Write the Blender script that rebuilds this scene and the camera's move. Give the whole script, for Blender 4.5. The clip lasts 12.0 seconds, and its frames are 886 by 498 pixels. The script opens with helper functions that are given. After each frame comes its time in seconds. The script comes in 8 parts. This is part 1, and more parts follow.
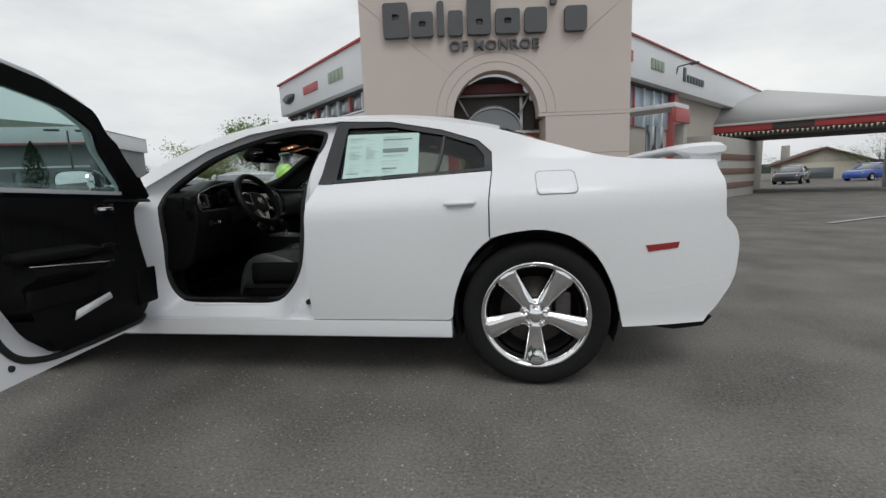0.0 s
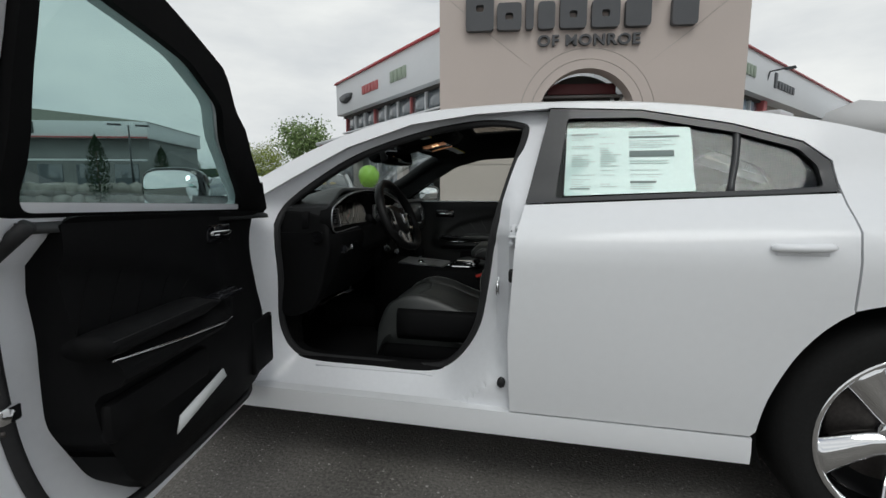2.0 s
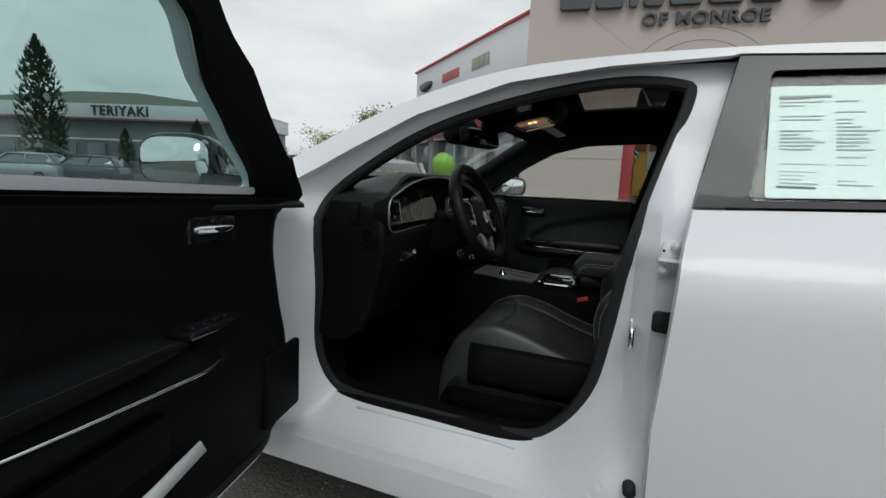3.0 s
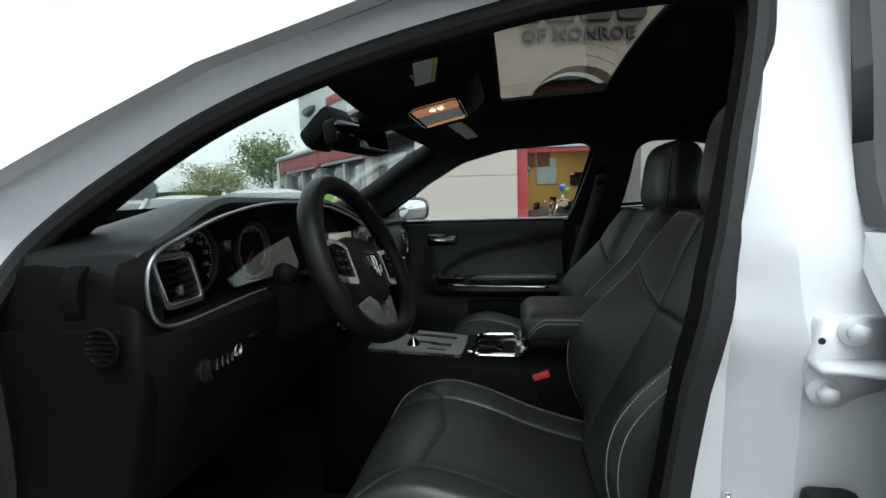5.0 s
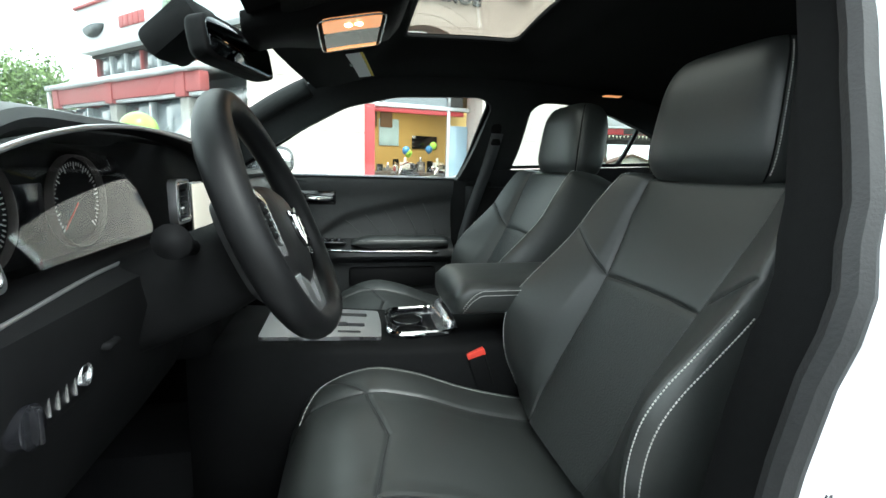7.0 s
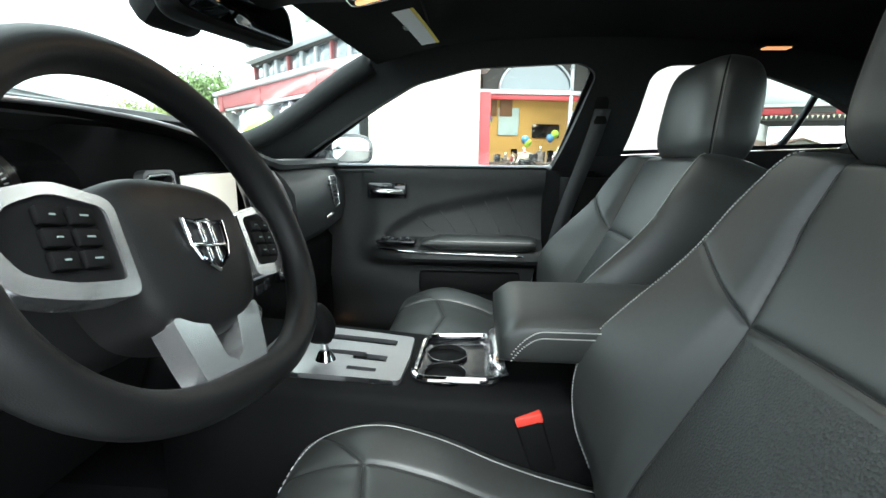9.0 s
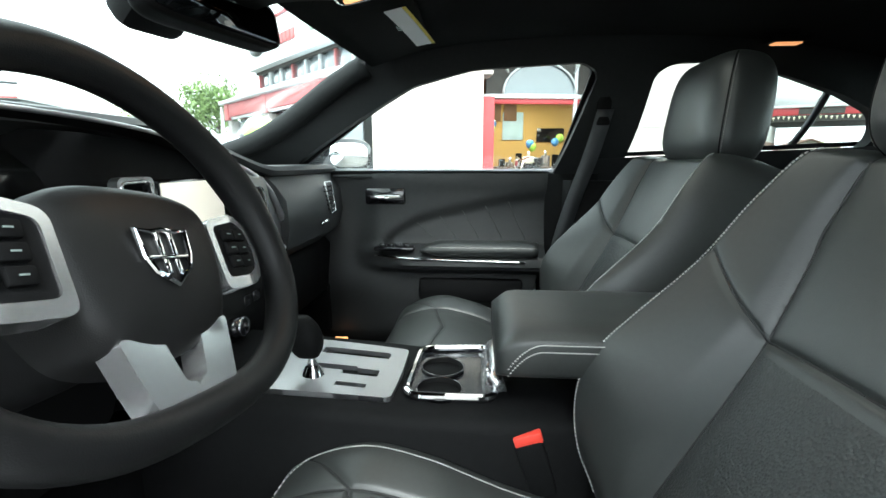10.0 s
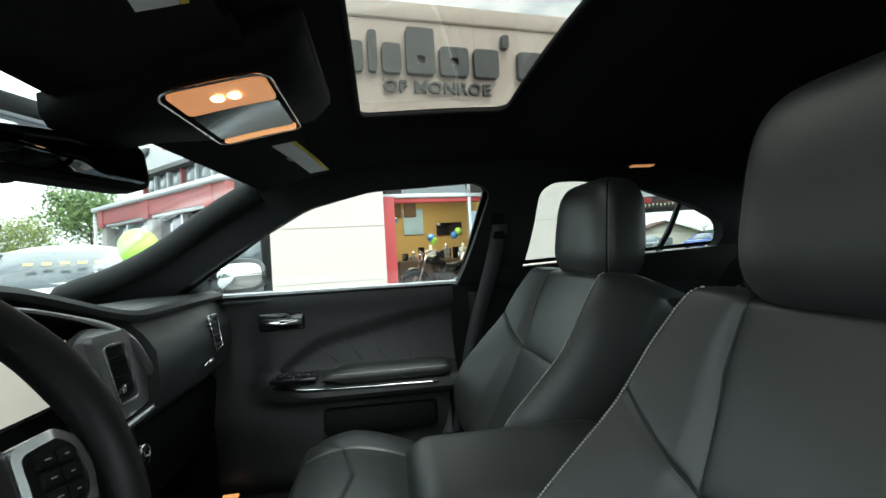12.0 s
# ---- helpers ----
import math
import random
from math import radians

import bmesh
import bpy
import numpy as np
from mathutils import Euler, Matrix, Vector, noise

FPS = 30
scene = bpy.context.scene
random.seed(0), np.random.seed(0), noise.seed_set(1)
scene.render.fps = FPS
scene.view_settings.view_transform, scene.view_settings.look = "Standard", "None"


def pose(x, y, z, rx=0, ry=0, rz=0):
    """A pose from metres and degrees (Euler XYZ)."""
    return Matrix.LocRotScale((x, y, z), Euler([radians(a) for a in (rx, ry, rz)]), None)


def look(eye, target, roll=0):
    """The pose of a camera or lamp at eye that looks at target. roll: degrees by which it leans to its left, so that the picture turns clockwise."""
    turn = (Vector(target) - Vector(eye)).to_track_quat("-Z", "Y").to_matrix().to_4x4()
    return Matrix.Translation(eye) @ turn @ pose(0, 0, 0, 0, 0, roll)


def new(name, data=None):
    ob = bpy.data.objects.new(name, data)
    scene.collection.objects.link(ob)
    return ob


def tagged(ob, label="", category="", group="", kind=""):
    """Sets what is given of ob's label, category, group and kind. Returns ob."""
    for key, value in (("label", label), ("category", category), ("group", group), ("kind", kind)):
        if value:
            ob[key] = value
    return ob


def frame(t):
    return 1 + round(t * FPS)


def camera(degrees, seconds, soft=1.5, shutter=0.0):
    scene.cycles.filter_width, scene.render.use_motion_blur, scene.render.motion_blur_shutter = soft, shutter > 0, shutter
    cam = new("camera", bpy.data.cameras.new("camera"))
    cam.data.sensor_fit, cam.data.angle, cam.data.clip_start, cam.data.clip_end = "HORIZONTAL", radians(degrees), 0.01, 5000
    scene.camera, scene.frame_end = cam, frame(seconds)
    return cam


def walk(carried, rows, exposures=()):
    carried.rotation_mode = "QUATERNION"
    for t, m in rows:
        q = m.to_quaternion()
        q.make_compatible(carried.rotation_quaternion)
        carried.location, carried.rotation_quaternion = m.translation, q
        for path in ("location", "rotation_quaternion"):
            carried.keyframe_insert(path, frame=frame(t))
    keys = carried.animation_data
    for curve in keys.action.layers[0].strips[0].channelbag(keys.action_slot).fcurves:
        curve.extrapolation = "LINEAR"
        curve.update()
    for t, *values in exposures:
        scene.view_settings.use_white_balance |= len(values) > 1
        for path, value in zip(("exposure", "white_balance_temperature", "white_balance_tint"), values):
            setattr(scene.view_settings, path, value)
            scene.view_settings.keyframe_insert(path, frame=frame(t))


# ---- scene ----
cam = camera(89.4, 12.0)
PATH = [
    (0, (1.397, -3.089, 1.024), (1.109, -1.131, 0.738), -2.2),
    (0.5, (1.059, -2.983, 1.024), (0.888, -1.026, 0.65), -1.6),
    (1, (0.769, -2.864, 1.043), (0.68, -0.892, 0.718), -2.5),
    (1.5, (0.556, -2.695, 1.089), (0.419, -0.718, 0.818), -1.8),
    (2, (0.459, -2.367, 1.095), (0.025, -0.433, 0.831), -0.1),
    (2.5, (0.39, -2.118, 1.087), (-0.24, -0.24, 0.813), 3.3),
    (2.7, (0.337, -2.016, 1.079), (-0.362, -0.168, 0.773), 3.3),
    (4.3, (0.099, -1.339, 1.085), (-0.571, 0.530, 0.836), -1.4),
    (4.5, (0.106, -1.295, 1.081), (-0.46, 0.61, 0.854), -2.4),
    (5, (0.092, -1.212, 1.074), (-0.222, 0.754, 0.883), -1.6),
    (5.5, (-0.003, -1.11, 1.058), (-0.032, 0.869, 0.767), 0.3),
    (6, (-0.09, -1.041, 1.054), (0.186, 0.911, 0.714), 2.0),
    (6.5, (-0.132, -1.008, 1.048), (0.337, 0.905, 0.701), 3.0),
    (6.7, (-0.127, -1.031, 1.051), (0.329, 0.885, 0.703), 2.4),
    (8.3, (0.019, -0.811, 1.043), (0.093, 1.142, 0.622), 1.7),
    (8.5, (0.04, -0.795, 1.042), (0.046, 1.161, 0.625), 1.4),
    (9, (0.059, -0.756, 1.042), (-0.06, 1.198, 0.635), 0.7),
    (9.5, (0.071, -0.73, 1.036), (-0.115, 1.218, 0.621), 0.2),
    (10, (0.077, -0.715, 1.038), (-0.07, 1.242, 0.654), 0.0),
    (10.5, (0.087, -0.69, 1.062), (0.096, 1.292, 0.793), -1.1),
    (11, (0.084, -0.677, 1.084), (0.221, 1.312, 0.923), -1.9),
    (11.5, (0.085, -0.668, 1.099), (0.317, 1.317, 1.036), -2.4),
    (12, (0.084, -0.658, 1.111), (0.358, 1.323, 1.12), -3.1),
]
walk(cam, [(t, look(eye, target, roll)) for t, eye, target, roll in PATH],
     exposures=[(0, -0.15, 6300, 8), (1.5, -0.2, 6300, 7), (2.7, -0.2, 6250, 6), (4.3, 0.4, 6100, 3), (5.0, 0.75, 6000, 2), (5.5, 1.05, 5950, 0), (6.5, 2.1, 5950, -2), (8.3, 2.8, 5950, 0), (9.5, 2.85, 5950, 0), (10.2, 2.75, 5950, 0), (11.0, 2.3, 6000, -1), (12.0, 1.85, 6000, -1)])

# ---------------------------------------------------------------- world, sun
world = bpy.data.worlds.new("overcast_sky")
scene.world = world
world.use_nodes = True
wn, wl = world.node_tree.nodes, world.node_tree.links
wn.clear()
w_out = wn.new("ShaderNodeOutputWorld")
w_bg = wn.new("ShaderNodeBackground")
w_sky = wn.new("ShaderNodeTexSky")
w_sky.sky_type = 'NISHITA'
w_sky.sun_disc = False
w_sky.sun_elevation = radians(48)
w_sky.sun_rotation = radians(200)
w_sky.air_density, w_sky.dust_density = 1.0, 2.0
w_co = wn.new("ShaderNodeTexCoord")
w_map = wn.new("ShaderNodeMapping")
w_map.inputs["Scale"].default_value = (1.0, 1.0, 3.2)
w_noise = wn.new("ShaderNodeTexNoise")
w_noise.inputs["Scale"].default_value = 1.7
w_noise.inputs["Detail"].default_value = 7
w_noise.inputs["Roughness"].default_value = 0.55
w_ramp = wn.new("ShaderNodeValToRGB")
w_ramp.color_ramp.elements[0].position, w_ramp.color_ramp.elements[1].position = 0.30, 0.46
w_ramp2 = wn.new("ShaderNodeValToRGB")
w_ramp2.color_ramp.elements[0].position, w_ramp2.color_ramp.elements[1].position = 0.35, 0.75
w_ramp2.color_ramp.elements[0].color = (6.7, 6.85, 7.15, 1)
w_ramp2.color_ramp.elements[1].color = (11.0, 10.8, 10.4, 1)
w_mix = wn.new("ShaderNodeMix")
w_mix.data_type = 'RGBA'
wl.new(w_co.outputs["Generated"], w_map.inputs["Vector"])
wl.new(w_map.outputs["Vector"], w_noise.inputs["Vector"])
wl.new(w_noise.outputs["Fac"], w_ramp.inputs["Fac"])
wl.new(w_noise.outputs["Fac"], w_ramp2.inputs["Fac"])
wl.new(w_ramp.outputs["Color"], w_mix.inputs["Factor"])
wl.new(w_sky.outputs["Color"], w_mix.inputs["A"])
wl.new(w_ramp2.outputs["Color"], w_mix.inputs["B"])
wl.new(w_mix.outputs["Result"], w_bg.inputs["Color"])
w_bg.inputs["Strength"].default_value = 0.1
wl.new(w_bg.outputs["Background"], w_out.inputs["Surface"])

sun = new("sun", bpy.data.lights.new("sun", 'SUN'))
sun.data.energy, sun.data.angle, sun.data.color = 0.9, radians(25), (1.0, 0.97, 0.92)
sun.matrix_world = look((6, -14, 22), (0, 0, 0))

# ---------------------------------------------------------------- materials


def surface(name, base, rough=0.5, metal=0.0, vary=0.12, scale=6.0, fine=90.0, bump=0.0, bump_scale=200.0,
            coat=0.0, spec=0.5, rough_vary=0.1, cells=False, island=0.0):
    """A node material with variation of colour at two scales, uneven gloss and fine relief."""
    m = bpy.data.materials.new(name)
    m.use_nodes = True
    nt = m.node_tree
    b = nt.nodes["Principled BSDF"]
    b.inputs["Metallic"].default_value = metal
    b.inputs["Coat Weight"].default_value = coat
    b.inputs["Coat Roughness"].default_value = 0.03
    b.inputs["Specular IOR Level"].default_value = spec
    co = nt.nodes.new("ShaderNodeTexCoord")
    n1 = nt.nodes.new("ShaderNodeTexNoise")
    n1.inputs["Scale"].default_value = scale
    n1.inputs["Detail"].default_value = 4
    n2 = nt.nodes.new("ShaderNodeTexNoise")
    n2.inputs["Scale"].default_value = fine
    n2.inputs["Detail"].default_value = 3
    nt.links.new(co.outputs["Object"], n1.inputs["Vector"])
    nt.links.new(co.outputs["Object"], n2.inputs["Vector"])
    add = nt.nodes.new("ShaderNodeMath")
    add.operation = 'ADD'
    nt.links.new(n1.outputs["Fac"], add.inputs[0])
    nt.links.new(n2.outputs["Fac"], add.inputs[1])
    span = nt.nodes.new("ShaderNodeMapRange")
    span.inputs["From Min"].default_value, span.inputs["From Max"].default_value = 0.6, 1.4
    span.inputs["To Min"].default_value, span.inputs["To Max"].default_value = 1 - vary, 1 + vary
    nt.links.new(add.outputs[0], span.inputs["Value"])
    mul = nt.nodes.new("ShaderNodeMix")
    mul.data_type, mul.blend_type = 'RGBA', 'MULTIPLY'
    mul.inputs["Factor"].default_value = 1.0
    mul.inputs["A"].default_value = (*base, 1)
    value = span.outputs["Result"]
    if island:
        geo = nt.nodes.new("ShaderNodeNewGeometry")
        isl = nt.nodes.new("ShaderNodeMapRange")
        isl.inputs["To Min"].default_value, isl.inputs["To Max"].default_value = 1 - island, 1 + island
        nt.links.new(geo.outputs["Random Per Island"], isl.inputs["Value"])
        both = nt.nodes.new("ShaderNodeMath")
        both.operation = 'MULTIPLY'
        nt.links.new(span.outputs["Result"], both.inputs[0])
        nt.links.new(isl.outputs["Result"], both.inputs[1])
        value = both.outputs[0]
    nt.links.new(value, mul.inputs["B"])
    nt.links.new(mul.outputs["Result"], b.inputs["Base Color"])
    rr = nt.nodes.new("ShaderNodeMapRange")
    rr.inputs["From Min"].default_value, rr.inputs["From Max"].default_value = 0.3, 0.7
    rr.inputs["To Min"].default_value = max(0.0, rough * (1 - rough_vary))
    rr.inputs["To Max"].default_value = min(1.0, rough * (1 + rough_vary))
    nt.links.new(n1.outputs["Fac"], rr.inputs["Value"])
    nt.links.new(rr.outputs["Result"], b.inputs["Roughness"])
    if bump:
        if cells:
            t = nt.nodes.new("ShaderNodeTexVoronoi")
            t.inputs["Scale"].default_value = bump_scale
            height = t.outputs["Distance"]
        else:
            t = nt.nodes.new("ShaderNodeTexNoise")
            t.inputs["Scale"].default_value = bump_scale
            t.inputs["Detail"].default_value = 3
            height = t.outputs["Fac"]
        nt.links.new(co.outputs["Object"], t.inputs["Vector"])
        bp = nt.nodes.new("ShaderNodeBump")
        bp.inputs["Strength"].default_value = bump
        bp.inputs["Distance"].default_value = 0.002
        nt.links.new(height, bp.inputs["Height"])
        nt.links.new(bp.outputs["Normal"], b.inputs["Normal"])
    return m


def glass(name, tint, rough=0.0, clear=0.9):
    """A pane of two skins: tinted see-through, with a mirror that grows towards grazing."""
    tint, clear = [c ** 0.5 for c in tint], clear ** 0.5
    m = bpy.data.materials.new(name)
    m.use_nodes = True
    nt = m.node_tree
    nt.nodes.clear()
    out = nt.nodes.new("ShaderNodeOutputMaterial")
    mix = nt.nodes.new("ShaderNodeMixShader")
    tr = nt.nodes.new("ShaderNodeBsdfTransparent")
    tr.inputs["Color"].default_value = (tint[0] * clear, tint[1] * clear, tint[2] * clear, 1)
    gl = nt.nodes.new("ShaderNodeBsdfGlossy")
    gl.inputs["Roughness"].default_value = rough
    lw_ = nt.nodes.new("ShaderNodeLayerWeight")
    lw_.inputs["Blend"].default_value = 0.5
    pw = nt.nodes.new("ShaderNodeMath")
    pw.operation = 'POWER'
    pw.inputs[1].default_value = 4.5
    ad = nt.nodes.new("ShaderNodeMath")
    ad.operation = 'MULTIPLY_ADD'
    ad.inputs[1].default_value, ad.inputs[2].default_value = 0.9, 0.03
    nt.links.new(lw_.outputs["Facing"], pw.inputs[0])
    nt.links.new(pw.outputs[0], ad.inputs[0])
    nt.links.new(ad.outputs[0], mix.inputs["Fac"])
    nt.links.new(tr.outputs["BSDF"], mix.inputs[1])
    nt.links.new(gl.outputs["BSDF"], mix.inputs[2])
    nt.links.new(mix.outputs["Shader"], out.inputs["Surface"])
    return m


def glow(name, colour, strength):
    m = bpy.data.materials.new(name)
    m.use_nodes = True
    b = m.node_tree.nodes["Principled BSDF"]
    b.inputs["Base Color"].default_value = (*colour, 1)
    b.inputs["Emission Color"].default_value = (*colour, 1)
    b.inputs["Emission Strength"].default_value = strength
    b.inputs["Roughness"].default_value = 0.3
    return m


WHITE = surface("white_car_paint", (0.80, 0.81, 0.83), 0.42, coat=0.45, vary=0.015, scale=2, fine=40, rough_vary=0.05)
WHITE.node_tree.nodes["Principled BSDF"].inputs["Coat Roughness"].default_value = 0.10
JAMB = surface("white_jamb_paint", (0.76, 0.77, 0.80), 0.4, coat=0.3, vary=0.03, scale=5, fine=60)
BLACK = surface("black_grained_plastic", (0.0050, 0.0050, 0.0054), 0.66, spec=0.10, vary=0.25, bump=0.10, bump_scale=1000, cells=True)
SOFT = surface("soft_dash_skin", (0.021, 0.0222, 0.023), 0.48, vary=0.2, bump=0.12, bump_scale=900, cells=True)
GLOSSY = surface("gloss_black_trim", (0.010, 0.010, 0.012), 0.12, vary=0.2, coat=0.4)
TRIM = surface("dark_window_trim", (0.018, 0.019, 0.022), 0.38, vary=0.15, coat=0.2)
LEATHER = surface("black_leather", (0.0235, 0.0255, 0.0248), 0.43, spec=0.62, vary=0.12, scale=9, fine=160, bump=0.05, bump_scale=620, cells=True, rough_vary=0.10)
PERF = surface("perforated_leather", (0.0215, 0.0232, 0.0226), 0.50, vary=0.2, scale=9, fine=160, bump=0.35, bump_scale=330, cells=True, spec=0.6)
CARPET = surface("black_carpet", (0.006, 0.006, 0.0065), 0.95, vary=0.5, fine=300, bump=1.0, bump_scale=600, spec=0.1)
LINER = surface("black_headliner_cloth", (0.010, 0.010, 0.010), 0.95, vary=0.3, fine=250, bump=0.5, bump_scale=500, spec=0.1)
STITCH = surface("grey_thread", (0.45, 0.45, 0.43), 0.8, vary=0.2)
# STITCH darkened for the driver door: its shade is put into the colour
SHADED_THREAD = surface("dark_thread", (0.02, 0.02, 0.02), 0.9, vary=0.2)
BRUSHED = surface("brushed_silver_plate", (0.42, 0.42, 0.43), 0.34, metal=0.9, vary=0.05, fine=500, rough_vary=0.1)
CHROME = surface("chrome", (0.82, 0.82, 0.83), 0.05, metal=1.0, vary=0.03, rough_vary=0.4)
SATIN = surface("satin_silver_trim", (0.66, 0.66, 0.67), 0.26, metal=0.9, vary=0.015, fine=300, rough_vary=0.03)
RUBBER = surface("black_rubber_seal", (0.012, 0.012, 0.013), 0.7, vary=0.3, bump=0.3, bump_scale=300)
TYRE = surface("tyre_rubber", (0.010, 0.010, 0.010), 0.85, spec=0.25, vary=0.3, scale=10, bump=0.5, bump_scale=160)
DARKMETAL = surface("brake_iron", (0.10, 0.09, 0.085), 0.5, metal=0.7, vary=0.3)
RED_LENS = surface("red_lens", (0.30, 0.012, 0.012), 0.25, coat=0.7, vary=0.15, fine=400, bump=0.4, bump_scale=500, cells=True)
RED_KEY = surface("red_buckle_button", (0.75, 0.06, 0.04), 0.4, vary=0.05)
PAPER = surface("white_paper", (0.78, 0.80, 0.80), 0.7, vary=0.03)
INK = surface("dark_print", (0.20, 0.25, 0.24), 0.7, vary=0.1)
GREYINK = surface("grey_print", (0.46, 0.55, 0.52), 0.7, vary=0.1)
LABEL_YELLOW = surface("yellow_label_band", (0.75, 0.60, 0.08), 0.6, vary=0.05)
CLEAR = glass("clear_car_glass", (0.90, 0.97, 0.94), clear=0.93)
TINT = glass("tinted_car_glass", (0.80, 0.90, 0.87), clear=0.72)
SHADE = glass("green_tinted_door_glass", (0.70, 0.93, 0.90), clear=0.72)
SUNGLASS = glass("sunroof_glass", (0.72, 0.70, 0.62), clear=0.62)
LENS = glass("gauge_lens", (0.9, 0.9, 0.9), clear=0.9)
DIMMED = surface("dimmed_mirror_glass", (0.055, 0.058, 0.062), 0.02, metal=1.0, vary=0.02)
PILLAR = surface("pillar_cloth", (0.0125, 0.0138, 0.0145), 0.75, vary=0.2, spec=0.3, bump=0.15, bump_scale=700)
MIRROR = surface("mirror_silver", (0.86, 0.87, 0.88), 0.015, metal=1.0, vary=0.01)
WARM = glow("warm_lamp_lens", (0.95, 0.38, 0.15), 0.15)
WARM_DIM = glow("warm_lamp_lens_dim", (1.0, 0.42, 0.15), 0.22)
BULB = glow("warm_bulb", (1.0, 0.74, 0.42), 2.2)
SCREEN = glow("lit_touch_screen", (0.80, 0.73, 0.62), 0.13)
GAUGE_INK = surface("gauge_print", (0.62, 0.62, 0.60), 0.6, vary=0.05)
GAUGE_RED = surface("gauge_red_print", (0.45, 0.04, 0.03), 0.6, vary=0.05)

# ---------------------------------------------------------------- mesh helpers


def link(name, bm, material, parent=None, label="", smooth=True, angle=35):
    for f in bm.faces:
        f.smooth = smooth
    if smooth:
        lim = radians(angle)
        for e in bm.edges:
            if len(e.link_faces) == 2 and e.calc_face_angle(0) > lim:
                e.smooth = False
    me = bpy.data.meshes.new(name)
    bm.to_mesh(me)
    bm.free()
    for m in (material if isinstance(material, (list, tuple)) else [material]):
        me.materials.append(m)
    ob = new(name, me)
    if parent is not None:
        ob.parent = parent
    if label:
        ob["label"] = label
    return ob


def part(name, bm, material, parent, label=""):
    return link(name, bm, material, parent, label)


def empty(name, label, category, group="", at=(0, 0, 0), kind=""):
    ob = new(name)
    ob.location = at
    ob.empty_display_size = 0.3
    return tagged(ob, label, category, group, kind)


def box(bm, c, s, bevel=0.0, seg=2, m=None):
    """A box of size s about c, its edges rounded by bevel."""
    r = bmesh.ops.create_cube(bm, size=1.0)
    vs = r["verts"]
    for v in vs:
        v.co = Vector((v.co.x * s[0], v.co.y * s[1], v.co.z * s[2]))
    if bevel:
        es = list({e for v in vs for e in v.link_edges})
        vs = list({v for f in bmesh.ops.bevel(bm, geom=es, offset=min(bevel, 0.49 * min(s)), segments=seg, profile=0.5, affect='EDGES')["faces"] for v in f.verts} | {v for v in vs if v.is_valid})
    mm = Matrix.Translation(c) @ (m if m is not None else Matrix())
    for v in vs:
        v.co = mm @ v.co
    return bm


def basis(axis):
    a = Vector(axis).normalized()
    u = a.orthogonal().normalized()
    return a, u, a.cross(u)


def cyl(bm, p0, p1, r0, r1=None, n=16, caps=True):
    r1 = r0 if r1 is None else r1
    p0, p1 = Vector(p0), Vector(p1)
    a, u, v = basis(p1 - p0)
    rings = [[bm.verts.new(p + r * (math.cos(2 * math.pi * i / n) * u + math.sin(2 * math.pi * i / n) * v)) for i in range(n)] for p, r in ((p0, r0), (p1, r1))]
    for i in range(n):
        j = (i + 1) % n
        bm.faces.new((rings[0][i], rings[0][j], rings[1][j], rings[1][i]))
    if caps:
        bm.faces.new(rings[0][::-1])
        bm.faces.new(rings[1])
    return bm


def loft(bm, rings, closed=True, caps=True):
    """A skin over rows of points."""
    vs = [[bm.verts.new(p) for p in ring] for ring in rings]
    n = len(vs[0])
    for a, b in zip(vs, vs[1:]):
        for i in range(n if closed else n - 1):
            j = (i + 1) % n
            bm.faces.new((a[i], a[j], b[j], b[i]))
    if closed and caps:
        bm.faces.new(vs[0][::-1])
        bm.faces.new(vs[-1])
    return bm


def tube(bm, pts, r, n=8, closed=False, flat=1.0):
    """A round bar along points; flat squeezes it along its second axis."""
    pts = [Vector(p) for p in pts]
    k = len(pts)
    rings = []
    prev = None
    for i, p in enumerate(pts):
        d = (pts[(i + 1) % k] - pts[i - 1]) if closed else (pts[min(i + 1, k - 1)] - pts[max(i - 1, 0)])
        d.normalize()
        if prev is None:
            u = d.orthogonal().normalized()
        else:
            u = (prev - d * prev.dot(d)).normalized()
        prev = u
        w = d.cross(u)
        rr = float(r[i] if isinstance(r, (list, tuple)) else r)
        rings.append([p + rr * (math.cos(2 * math.pi * j / n) * u + flat * math.sin(2 * math.pi * j / n) * w) for j in range(n)])
    if closed:
        rings.append(rings[0])
        loft(bm, rings, True, False)
        bmesh.ops.remove_doubles(bm, verts=bm.verts[:], dist=1e-6)
    else:
        loft(bm, rings, True, True)
    return bm


def lathe(bm, prof, n=48, m=None):
    """Turn (radius, height) pairs round the z axis, then place by m."""
    m = m if m is not None else Matrix()
    rings = [[m @ Vector((r * math.cos(2 * math.pi * i / n), r * math.sin(2 * math.pi * i / n), h)) for i in range(n)] for r, h in prof]
    return loft(bm, rings, True, False)


def spline(pts, per=6, closed=False):
    """Catmull-Rom points through pts."""
    P = [np.array(p, float) for p in pts]
    k = len(P)
    out = []
    for i in range(k if closed else k - 1):
        p0, p1, p2, p3 = (P[(i - 1) % k], P[i], P[(i + 1) % k], P[(i + 2) % k]) if closed else (P[max(i - 1, 0)], P[i], P[i + 1], P[min(i + 2, k - 1)])
        for j in range(per):
            t = j / per
            out.append(tuple(0.5 * (2 * p1 + (p2 - p0) * t + (2 * p0 - 5 * p1 + 4 * p2 - p3) * t * t + (3 * p1 - p0 - 3 * p2 + p3) * t ** 3)))
    if not closed:
        out.append(tuple(P[-1]))
    return out


